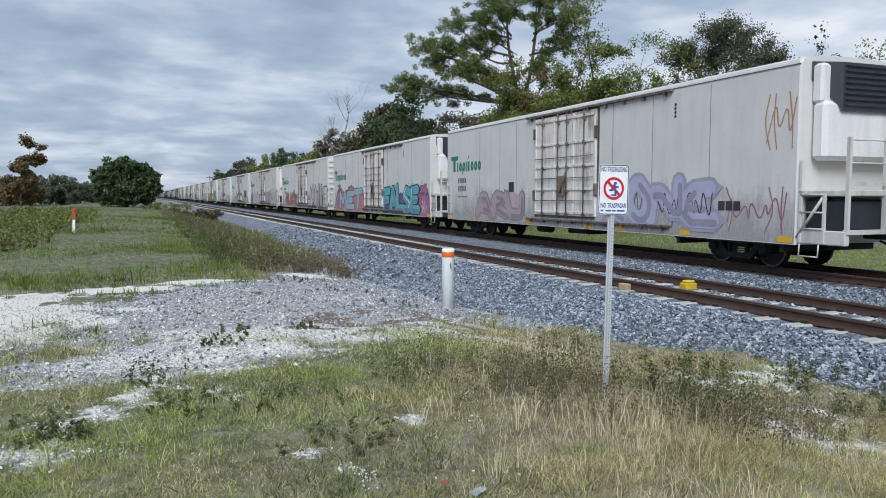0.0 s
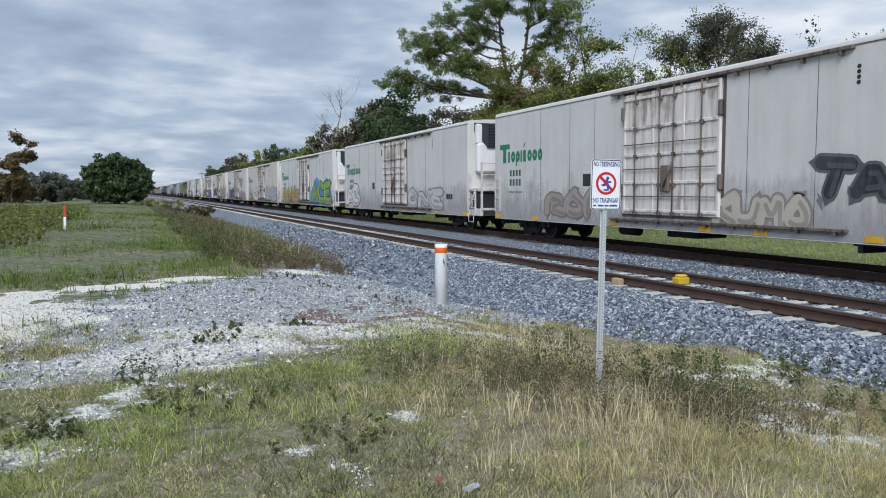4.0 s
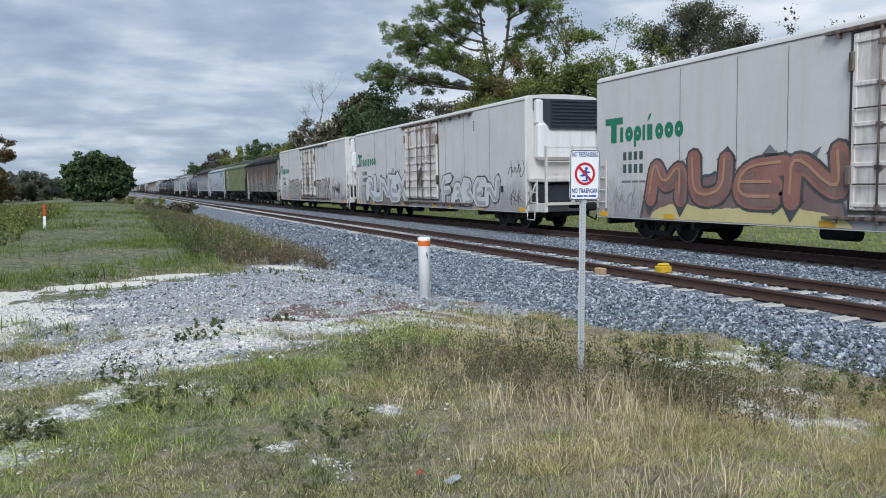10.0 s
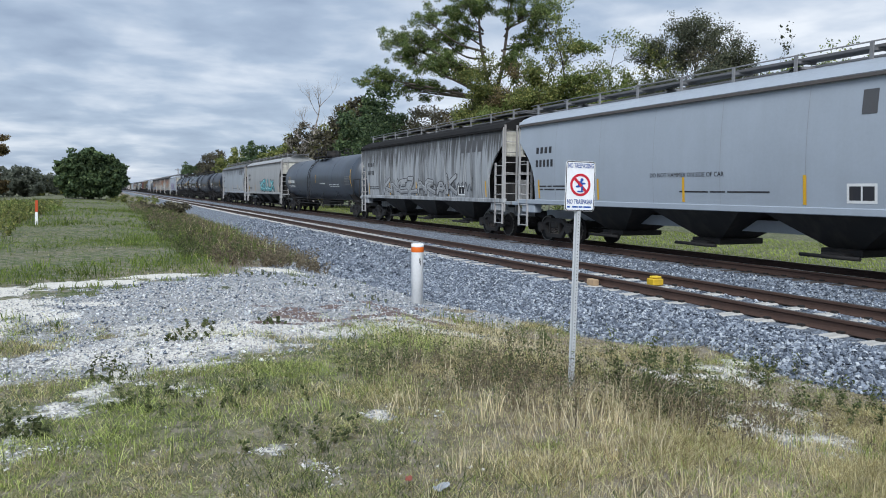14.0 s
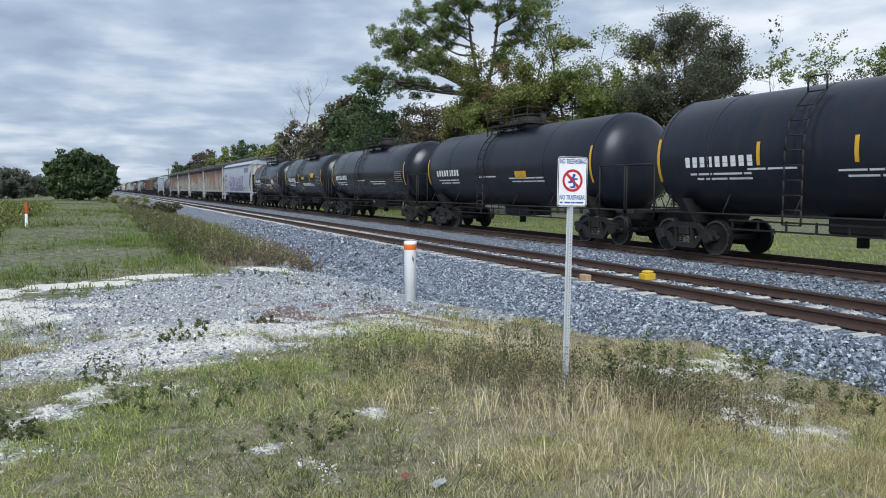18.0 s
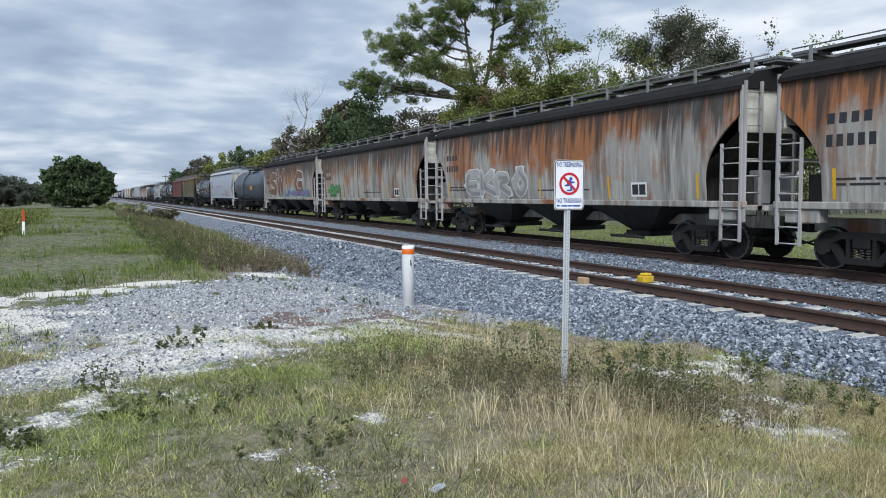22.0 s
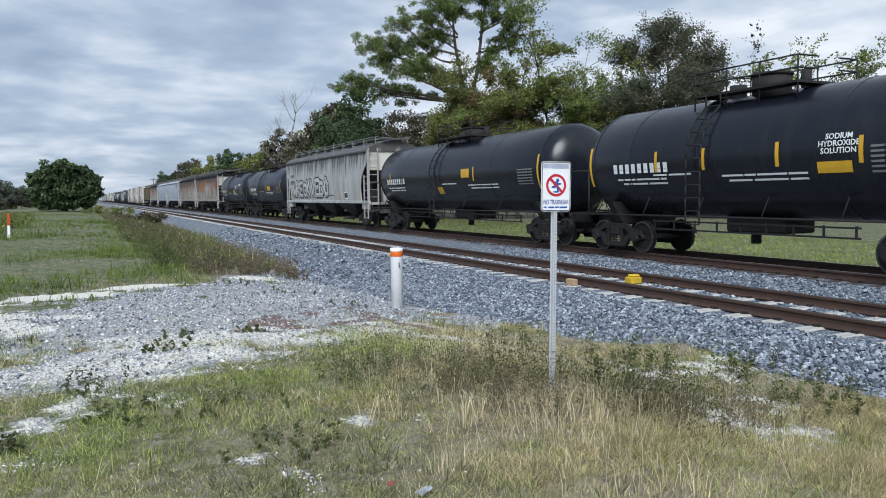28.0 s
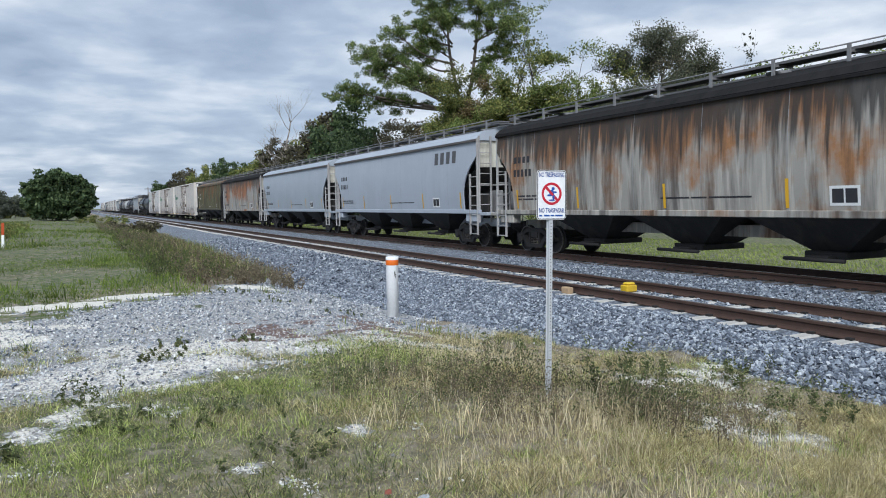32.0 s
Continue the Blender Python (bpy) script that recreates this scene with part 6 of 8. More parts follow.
def tank_rails(L, mat):
    sh = Shape()
    a = L / 2
    for x in (-1.46, 1.46):
        sh.tube((x, -a - 0.1, 1.13), (x, a + 0.1, 1.13), 0.026, sides=6)
        for k in range(6):
            y = -a + 1.4 + (L - 2.8) * k / 5
            sh.tube((x, y, 1.13), (x * 0.83, y, 1.62), 0.016, sides=5)
    for k in range(9):
        y = -a + 3.4 + (L - 6.8) * k / 8
        sh.box(-1.02, -0.98, y - 0.02, y + 0.02, 0.72, 1.0)
    sh.box(-1.03, -0.97, -a + 3.3, a - 3.3, 0.72, 0.76).box(-1.03, -0.97, -a + 3.3, a - 3.3, 0.94, 0.98)
    return sh.mesh("hand_rail", mat)


def tank_words(car, words, y, z, size, L):
    """Writing that hugs the shell."""
    def make():
        me = text_mesh(words, size, LETTER_WHITE, 0.02)
        for v in me.vertices:
            yy, zz = -v.co.x, v.co.y + z
            v.co = Vector((tank_side(zz) - 0.008 - v.co.z, yy, zz))
        return me
    part("writing", kit(("words", words, z, size), make), car, "white stencilled writing", pose(0, y, 0))


def tank(front, back, tone, label, stripes=(), words=(), dome=True, pale_writing=True, yellow=()):
    front, back = front - 1.35, back + 1.35       # given are the rims of the two heads
    L = back - front
    car = thing("tank_car", label, "rail car", group="freight train cars")
    mat = TANK[tone]
    part("shell", kit((tone, round(L, 1)), lambda: tank_shell(L - 1.14, mat)), car)
    part_each("weld_band", kit((tone, round(L, 1), "band"), lambda: tank_bands(L - 1.38, mat)), car)
    part("stub_frame", kit((round(L, 1), "frame"), lambda: tank_frame(L)), car)
    part("hand_rail", kit((round(L, 1), "rails"), lambda: tank_rails(L, STEEL_DARK)), car)
    part("side_ladder", kit("tladder", lambda: tank_ladder(STEEL_DARK)), car, at=pose(0, 0.9, 0))
    if dome:
        part("top_platform", kit("tplat", lambda: tank_platform(STEEL_DARK)), car, "black railed top platform")
        part("valve_housing", kit("tdome", lambda: tank_dome(STEEL_DARK)), car)
    add_couplers(car, -L / 2 - 0.2, L / 2 + 0.2)
    add_truck(car, -L / 2 + 1.75)
    add_truck(car, L / 2 - 1.75)
    wall = Wall(-L / 2, tank_side)
    for k, y in enumerate(stripes):
        sh = Shape()
        wall.strip(sh, y, y + 0.10, 2.30 if 1.5 < y < L - 1.9 else 1.95, 2.85 if 1.5 < y < L - 1.9 else 3.1, 0.012, 0.1)
        part("reflector", sh.mesh("reflector", YELLOW), car, "yellow reflective strip")
    for y0, y1, z0, z1 in yellow:
        sh = Shape()
        wall.strip(sh, y0, y1, z0, z1, 0.012, 0.1)
        part("placard", sh.mesh("placard", YELLOW), car, "yellow placard")
    if pale_writing:
        glyphs(car, wall, L - 4.5, L - 2.2, 2.30, 0.26, 9, LETTER_WHITE, "car_number")
        bars(car, wall, L - 4.4, L - 2.4, 2.10, 0.05, LETTER_WHITE, "stencil", [1, 2, 4, 1])
        bars(car, wall, L - 4.4, L - 2.6, 1.98, 0.05, LETTER_WHITE, "stencil", [1, 3, 3])
        bars(car, wall, 4.2, 6.6, 2.12, 0.045, LETTER_WHITE, "stencil", [4, 2, 5, 3])
        bars(car, wall, 4.2, 6.4, 2.00, 0.045, LETTER_WHITE, "stencil", [3, 4, 2])
        bars(car, wall, 7.6, 9.0, 2.2, 0.045, LETTER_WHITE, "stencil", [2, 3])
        if stripes:
            for k in range(6):
                bars(car, wall, 1.75, 2.75, 2.10 + 0.10 * k, 0.045, LETTER_GREY, "table_row", [3, 2, 2, 3])
    for w, y, z, size in words:
        tank_words(car, w, -L / 2 + y, z, size, L)
    moving.append((car, (front + back) / 2))
    return car


SODA = "SODIUM\nHYDROXIDE\nSOLUTION"
tank(396.9, 415.6, "grey", "dark blue-grey steel tank car", stripes=(1.35, 10, 18.4), pale_writing=True)
tank(457.3, 467.9, "matt", "matt black tank car with yellow strips", stripes=(1.35, 6.1, 8.6, 12.0), dome=False)
tank(471.1, 483.7, "matt", "long matt black tank car", stripes=(1.35, 13.9), yellow=((5.3, 6.1, 2.15, 2.4),))
tank(486.8, 499.5, "black", "black tank car with pale strips", stripes=(1.35, 13.9))
tank(502.2, 512.7, "black", "glossy black tank car with yellow placards", stripes=(1.4, 4.4, 7.5, 11.9), words=(("SODIUM HYDROXIDE SOLUTION", 5.0, 2.02, 0.2),), yellow=((3.3, 4.1, 2.55, 2.85), (6.0, 6.8, 2.45, 2.62), (7.0, 7.3, 1.6, 1.85)))
tank(515.87, 526.5, "black", "glossy black tank car with white stencils", stripes=(1.35, 4.35, 6.45, 11.6), words=((SODA, 3.62, 2.34, 0.17),), yellow=((4.45, 5.35, 1.68, 1.95),))
tank(622.1, 636.6, "grey", "slate grey tank car with a yellow placard", stripes=(), yellow=((5.9, 6.9, 2.2, 2.6),), pale_writing=False)
tank(657.3, 671.2, "black", "black tank car with a yellow end strip", stripes=(1.35, 8.2, 14.8))
tank(711.0, 721.2, "black", "black tank car with white stencilled writing", stripes=(2.9, 4.9, 7.1, 8.8, 11.65), words=((SODA, 3.45, 2.72, 0.165),), yellow=((3.15, 3.95, 2.12, 2.36),))
tank(724.25, 739.1, "black", "glossy black tank car with a yellow placard", stripes=(1.35, 6.0, 14.8), yellow=((6.4, 7.1, 2.45, 2.8), (9.0, 9.5, 1.8, 2.1)))
tank(760.9, 773.1, "matt", "dark blue-black steel tank car", stripes=(1.35, 6.3, 13.2), yellow=((4.9, 5.8, 2.3, 2.65),))
tank(776.2, 788.2, "matt", "dark blue-black tank car with white stencils", stripes=(1.35, 9.5, 13.0), words=(("DOT-SP 21134", 3.1, 2.95, 0.2), ("SR 13449\nSR 13450", 4.7, 2.75, 0.17)), yellow=((5.2, 6.0, 2.2, 2.5),))

# the tail of the train, far down the line
for f_, b_, m_, t_, s_, l_ in ((905.4, 926.6, True, 1, [], "faded dirty white refrigerator car"), (928.4, 949.6, False, 1, [], "faded tan-white refrigerator car"), (951.4, 972.6, False, 0, [], "plain weathered white refrigerator car")):
    reefer(f_, b_, m_, t_, s_, l_)
s_ = 974.6
for k_, tone_ in enumerate(("matt", "black", "H", "matt", "matt", "P", "dusty", "black", "H", "W", "W", "W", "W", "matt", "H", "dusty", "W", "W", "black")):
    if tone_ == "H":
        hopper(s_, s_ + 17.6, "dusty", "dusty grey steel hopper car")
        s_ += 19.2
    elif tone_ == "W":
        reefer(s_, s_ + 21.2, False, 0, [], "plain weathered white refrigerator car")
        s_ += 23.2
    else:
        tank(s_ + 1.4, s_ + 11.8, "pale" if tone_ == "P" else tone_, "pale dusty grey tank car" if tone_ == "P" else "dark tank car of the train's tail")
        s_ += 14.6
SPEED = 25.1

# ---- sign, posts and small track fittings ----
GALVANISED = paint("galvanised_steel", (0.56, 0.58, 0.60), 0.5, 0.25, 0.35, (0.3, 0.3, 0.3), 8)
SIGN_WHITE = paint("sign_white", (0.86, 0.87, 0.89), 0.4, 0, 0.1)
SIGN_BLUE = paint("sign_blue", (0.012, 0.08, 0.36), 0.4, 0, 0.1)
SIGN_RED = paint("sign_red", (0.52, 0.015, 0.035), 0.4, 0, 0.1)
SIGN_BLACK = paint("sign_black", (0.02, 0.02, 0.025), 0.4, 0, 0.1)
PVC_WHITE = paint("white_plastic_pipe", (0.90, 0.90, 0.895), 0.4, 0, 0.05, (0.55, 0.50, 0.42), 2.5)
ORANGE = paint("orange_cap", (0.75, 0.15, 0.012), 0.45, 0, 0.15)


def rounded(w, h, r, n=5):
    out = []
    for cx, cz, a in ((w / 2 - r, h / 2 - r, 0), (-w / 2 + r, h / 2 - r, 90), (-w / 2 + r, -h / 2 + r, 180), (w / 2 - r, -h / 2 + r, 270)):
        out += [(cx + r * math.cos(radians(a + 90 * k / n)), cz + r * math.sin(radians(a + 90 * k / n))) for k in range(n + 1)]
    return out


def ring_flat(r0, r1, y, n=40, a0=0, a1=360):
    sh = Shape()
    p = [(r * math.cos(radians(a0 + (a1 - a0) * i / n)), r * math.sin(radians(a0 + (a1 - a0) * i / n))) for i in range(n + 1) for r in (r0, r1)]
    sh.add([(x, y, z) for x, z in p], [(2 * i, 2 * i + 1, 2 * i + 3, 2 * i + 2) for i in range(n)])
    return sh


def build_sign(at):
    sign = thing("no_trespassing_sign", "white no-trespassing sign on a perforated galvanised post", "sign", at)
    post = Shape()
    # one bent hat section: web, two legs and two lips
    hat = [(-0.033, 0.034), (-0.020, 0.034), (-0.015, 0.006), (0.015, 0.006), (0.020, 0.034), (0.033, 0.034), (0.033, 0.030), (0.023, 0.030), (0.018, 0.002), (-0.018, 0.002), (-0.023, 0.030), (-0.033, 0.030)]
    post.prism(hat, 2, -0.35, 2.12)
    p = part("post", post.mesh("post", GALVANISED), sign, "galvanised channel post")
    holes = Shape()
    for k in range(62):
        z = 0.1 + 0.0254 * 1.25 * k
        holes.loft([[(0.0045 * math.cos(2 * math.pi * i / 8), y, z + 0.0045 * math.sin(2 * math.pi * i / 8)) for i in range(8)] for y in (0.0012, 0.0030)])
    part("post_hole", holes.mesh("post_hole", SIGN_BLACK), p)
    w, h = 0.313, 0.475
    plate = part("plate", Shape().prism([(x, z + 1.895) for x, z in rounded(w, h, 0.03)], 1, -0.004, 0.0).mesh("plate", SIGN_WHITE), sign, "white metal plate", pose(0, 0, 0))
    zc = 1.895
    border = Shape()
    a, b = rounded(w - 0.008, h - 0.008, 0.027), rounded(w - 0.024, h - 0.024, 0.021)
    n = len(a)
    border.add([(x, -0.006, z + zc) for x, z in a + b], [(i, (i + 1) % n, n + (i + 1) % n, n + i) for i in range(n)])
    part("border", border.mesh("border", SIGN_BLACK), plate)
    part("ban_ring", ring_flat(0.083, 0.107, -0.0066).mesh("ban_ring", SIGN_RED), plate, "red prohibition ring", pose(0, 0, zc + 0.012))
    bar = Shape().add([(x, -0.0074, z) for x, z in ((-0.078, 0.060), (-0.060, 0.078), (0.078, -0.060), (0.060, -0.078))], [(0, 1, 2, 3)])
    part("ban_bar", bar.mesh("ban_bar", SIGN_RED), plate, at=pose(0, 0, zc + 0.012))
    pic = Shape()
    for x, z, rx, rz in ((0.015, 0.048, 0.016, 0.016), (0.0, 0.008, 0.026, 0.030), (0.034, 0.014, 0.022, 0.009), (-0.028, -0.016, 0.022, 0.010), (0.018, -0.034, 0.012, 0.024), (0.0, -0.062, 0.034, 0.007)):
        m = len(pic.v)
        pic.add([(x + rx * math.cos(2 * math.pi * i / 14), -0.0058 - 0.00005 * m, z + rz * math.sin(2 * math.pi * i / 14)) for i in range(14)], [tuple(range(14))])
    part("symbol", pic.mesh("symbol", SIGN_BLUE), plate, "blue plain symbol", pose(0, 0, zc + 0.012))
    for words, z in (("NO TRESPASSING", 0.190), ("NO TRASPASAR", -0.150)):
        me = text_mesh(words, 0.05, SIGN_BLUE, 0.018)
        xs = [v.co.x for v in me.vertices]
        k = (w - 0.045) / (max(xs) - min(xs))
        for v in me.vertices:
            v.co = Vector((v.co.x * k, -0.0062 - abs(v.co.z) * 0.2, v.co.y * 1.25 + z))
        part("writing", me, plate, "blue capital lettering", pose(0, 0, zc))
    fine = Shape()
    for k, (x0, x1) in enumerate(((-0.13, -0.10), (-0.08, -0.02), (-0.01, 0.03), (0.04, 0.12))):
        fine.add([(x, -0.0062, z) for x, z in ((x0, -0.205), (x1, -0.205), (x1, -0.190), (x0, -0.190))], [(0, 1, 2, 3)])
    part("small_print", fine.mesh("small_print", SIGN_BLUE), plate, at=pose(0, 0, zc))
    bolts = Shape()
    for z in (zc + 0.2225, zc - 0.2225):
        bolts.tube((0, -0.008, z), (0, 0.02, z), 0.006, sides=8)
    part("bolt", bolts.mesh("bolt", GALVANISED), plate)
    return sign


build_sign(pose(4.11, 5.96, -0.10, 0, 1.0, -7))


def build_pipe_marker(at):
    m = thing("pipe_marker_post", "white plastic marker post with an orange band", "marker post", at)
    sh = Shape()
    n = 24
    prof = [(0.0, 0.118), (0.55, 0.118), (0.555, 0.125), (1.22, 0.125), (1.225, 0.127)]
    sh.loft([[(r * math.cos(2 * math.pi * i / n), r * math.sin(2 * math.pi * i / n), z - 0.15 if z == 0 else z) for i in range(n)] for z, r in prof], smooth=True)
    part("pipe", sh.mesh("pipe", PVC_WHITE), m)
    ring = lambda r, z: [(r * math.cos(2 * math.pi * i / n), r * math.sin(2 * math.pi * i / n), z) for i in range(n)]
    part("band", Shape().loft([ring(0.128, 1.225), ring(0.130, 1.23), ring(0.130, 1.325), ring(0.128, 1.33)], smooth=True).mesh("band", ORANGE), m, "orange band")
    part("cap", Shape().loft([ring(0.129, 1.331), ring(0.131, 1.34), ring(0.131, 1.385), ring(0.120, 1.395)], smooth=True).mesh("cap", PVC_WHITE), m, "white rounded cap")
    lab = Shape()
    for k in range(5):
        a = radians(-62 + 3 * k)
        z = 1.05 + 0.022 * (k % 3) - 0.03 * (k // 2)
        for q in range(2):
            lab.box(0.1262 * math.cos(a) - 0.003, 0.1262 * math.cos(a) + 0.003, 0.1262 * math.sin(a) - 0.003, 0.1262 * math.sin(a) + 0.003, z - 0.05 * q, z + 0.04 - 0.05 * q)
    part("small_print", lab.mesh("small_print", SIGN_BLACK), m)
    return m


build_pipe_marker(pose(5.80, 14.10, -0.74, 0.6, 0.3, -30))


def build_stake(at):
    m = thing("marker_stake", "slim white stake with an orange top in the grass", "marker post", at)
    part("stake", Shape().box(-0.05, 0.05, -0.03, 0.03, -0.2, 0.52, 0.01).mesh("stake", PVC_WHITE), m)
    part("stake_top", Shape().box(-0.052, 0.052, -0.032, 0.032, 0.52, 1.0, 0.01).mesh("stake_top", paint("red_orange_top", (0.50, 0.07, 0.015), 0.5)), m, "red-orange upper half")
    return m


stake_x, stake_y = -2.62, 34.3
build_stake(pose(stake_x, stake_y, float(ground_z(stake_x, stake_y)), 0, 2))

yellow_box = thing("track_block", "yellow-painted block between the rails", "track fitting", pose(10.70, 12.62, RAIL - 0.19))
part("block", Shape().box(-0.14, 0.14, -0.12, 0.12, 0.0, 0.15, 0.02).mesh("block", paint("worn_yellow", (0.62, 0.40, 0.01), 0.6, 0, 0.4)), yellow_box)
part("block_top", Shape().box(-0.09, 0.12, -0.08, 0.10, 0.15, 0.20, 0.02).mesh("block_top", paint("worn_yellow_top", (0.72, 0.50, 0.03), 0.6, 0, 0.3)), yellow_box)
tan_box = thing("track_block", "tan timber block against the rail", "track fitting", pose(9.42, 13.08, RAIL - 0.19))
part("block", Shape().box(-0.07, 0.07, -0.13, 0.13, 0.0, 0.14, 0.015).mesh("block", paint("tan_timber", (0.45, 0.31, 0.18), 0.8, 0, 0.4)), tan_box)
plate_ = thing("track_plate", "dull yellow plate between the rails", "track fitting", pose(15.60, 13.7, RAIL - 0.185))
part("plate", Shape().box(-0.2, 0.2, -0.5, 0.5, 0.0, 0.03, 0.01).mesh("plate", paint("dull_yellow", (0.22, 0.15, 0.03), 0.8, 0, 0.5)), plate_)


def crumpled(name, label, at, size, mat, seed):
    """A scrap of crushed wrapper or tin."""
    r = random.Random(seed)
    sh = Shape()
    n = 7
    pts = [[((i / (n - 1) - 0.5) * size + r.uniform(-1, 1) * size * 0.05, (j / (n - 1) - 0.5) * size * 0.6 + r.uniform(-1, 1) * size * 0.05, r.uniform(0.0, 0.22) * size) for i in range(n)] for j in range(n)]
    sh.add([p for row in pts for p in row], [(j * n + i, j * n + i + 1, (j + 1) * n + i + 1, (j + 1) * n + i) for j in range(n - 1) for i in range(n - 1)])
    return tagged(new(name, sh.mesh(name, mat)), label, "litter") if at is None else (lambda o: (setattr(o, "matrix_basis", at), o)[1])(tagged(new(name, sh.mesh(name, mat)), label, "litter"))


crumpled("plastic_scrap", "crumpled pale plastic scrap in the grass", pose(1.82, 3.95, -0.035, 0, 0, 20), 0.11, paint("pale_plastic", (0.34, 0.36, 0.38), 0.35, 0, 0.2), 3)
crumpled("plastic_scrap", "flattened white wrapper on bare soil", pose(-0.44, 5.5, -0.01, 0, 0, -20), 0.15, SIGN_WHITE, 5)
crumpled("plastic_scrap", "small red-brown scrap in the grass", pose(1.66, 4.08, 0.0, 0, 0, 60), 0.07, paint("red_scrap", (0.30, 0.08, 0.05), 0.6, 0, 0.3), 7)


def build_pole(at):
    m = thing("utility_pole", "grey utility pole with a crossarm far off", "pole", at)
    part("pole", Shape().tube((0, 0, -1), (0, 0, 11), 0.22, 0.16, 8).mesh("pole", paint("weathered_pole", (0.16, 0.14, 0.12), 0.9)), m)
    part("crossarm", Shape().box(-1.4, 1.4, -0.1, 0.1, 10.1, 10.4).mesh("crossarm", paint("crossarm_wood", (0.16, 0.14, 0.12), 0.9)), m)
    return m


build_pole(pose(28.4, 346, -0.5))
build_pole(pose(33.0, 352, -0.5))

# ---- trees ----
def leaf_material(name, dark, mid, light, rough=0.6, patch=0.55, low=0.68, high=1.5, thin=0.38):
    m, nodes, links, bsdf = material(name)
    geo = nodes.new("ShaderNodeNewGeometry")
    colour = ramp_of(nodes, links, geo.outputs["Random Per Island"], [(0.0, dark), (0.55, mid), (1.0, light)])
    pos = nodes.new("ShaderNodeTexCoord").outputs["Object"]
    spots = mix_of(nodes, links, 0.4, noise_of(nodes, links, pos, patch, 3), noise_of(nodes, links, pos, 4.3 * patch, 3))
    colour = mix_of(nodes, links, 1.0, colour, ramp_of(nodes, links, spots, [(0.36, low), (0.64, high)]), "MULTIPLY")
    links.new(colour, bsdf.inputs["Base Color"])
    bsdf.inputs["Roughness"].default_value = rough
    bsdf.inputs["Specular IOR Level"].default_value = 0.3
    glow = nodes.new("ShaderNodeBsdfTranslucent")
    links.new(colour, glow.inputs[0])
    mix = nodes.new("ShaderNodeMixShader")
    mix.inputs[0].default_value = thin
    out = nodes["Material Output"]
    links.new(bsdf.outputs[0], mix.inputs[1])
    links.new(glow.outputs[0], mix.inputs[2])
    links.new(mix.outputs[0], out.inputs[0])
    return m


PINE_LEAF = leaf_material("pine_needles", (0.045, 0.075, 0.024), (0.105, 0.15, 0.044), (0.24, 0.27, 0.085), thin=0.24)
OLIVE_LEAF = leaf_material("olive_leaves", (0.055, 0.075, 0.022), (0.13, 0.155, 0.042), (0.30, 0.29, 0.09), thin=0.24)
DEEP_LEAF = leaf_material("deep_green_leaves", (0.024, 0.044, 0.020), (0.058, 0.092, 0.040), (0.125, 0.165, 0.066), thin=0.24)
BROWN_LEAF = leaf_material("brown_twigs_and_leaves", (0.040, 0.036, 0.026), (0.085, 0.076, 0.05), (0.16, 0.145, 0.08), thin=0.24)
RUSSET_LEAF = leaf_material("russet_leaves", (0.07, 0.05, 0.03), (0.15, 0.11, 0.05), (0.27, 0.21, 0.09), thin=0.24)
# haze over the far trees, put into a paler leaf colour
HAZE_LEAF = leaf_material("haze_paled_leaves", (0.085, 0.10, 0.075), (0.135, 0.15, 0.115), (0.20, 0.21, 0.16))
DUSK_LEAF = leaf_material("grey_green_leaves", (0.045, 0.055, 0.036), (0.085, 0.095, 0.058), (0.15, 0.15, 0.09), thin=0.24)
YOUNG_LEAF = leaf_material("light_green_leaves", (0.07, 0.105, 0.026), (0.15, 0.195, 0.05), (0.29, 0.31, 0.11), thin=0.24)
BARK = paint("grey_brown_bark", (0.14, 0.115, 0.095), 0.9, 0, 0.5, (0.05, 0.04, 0.035), 6, True, 0.4)
BARK_DARK = paint("dark_bark", (0.065, 0.055, 0.05), 0.9, 0, 0.5, (0.03, 0.025, 0.022), 6, True, 0.4)
BARK_PALE = paint("pale_bare_wood", (0.34, 0.30, 0.27), 0.9, 0, 0.4, (0.15, 0.13, 0.12), 6, True, 0.3)


def grow(sh, r, start, way, length, radius, levels, tips, spread=0.7, up=0.25, kids=(2, 4), shrink=0.68, sides=6, jog=0.22):
    """A limb of three bent pieces, then its side limbs."""
    p, d = Vector(start), Vector(way).normalized()
    rad = radius
    pieces = 3
    for k in range(pieces):
        q = p + d * (length / pieces)
        nr = rad * 0.84
        sh.tube(p, q, rad, nr, max(3, sides), True)
        if levels <= 1 and k < pieces - 1:
            tips.append(tuple((p + q) * 0.5))
        p, rad = q, nr
        d = (d + Vector((r.uniform(-1, 1), r.uniform(-1, 1), r.uniform(-0.6, 0.9))) * jog).normalized()
        if levels > 0 and k >= (1 if levels > 1 else 0):
            for _ in range(r.randint(*kids) if k == pieces - 1 else r.randint(0, kids[0])):
                side = Vector((r.uniform(-1, 1), r.uniform(-1, 1), r.uniform(-0.5, 0.8))).normalized()
                nd = (d * (1 - spread) + side * spread + Vector((0, 0, up))).normalized()
                grow(sh, r, p, nd, length * shrink * r.uniform(0.7, 1.15), rad * 0.66, levels - 1, tips, spread, up, kids, shrink, sides - 1, jog)
    tips.append(tuple(p)) if levels <= 1 else None
    return tips


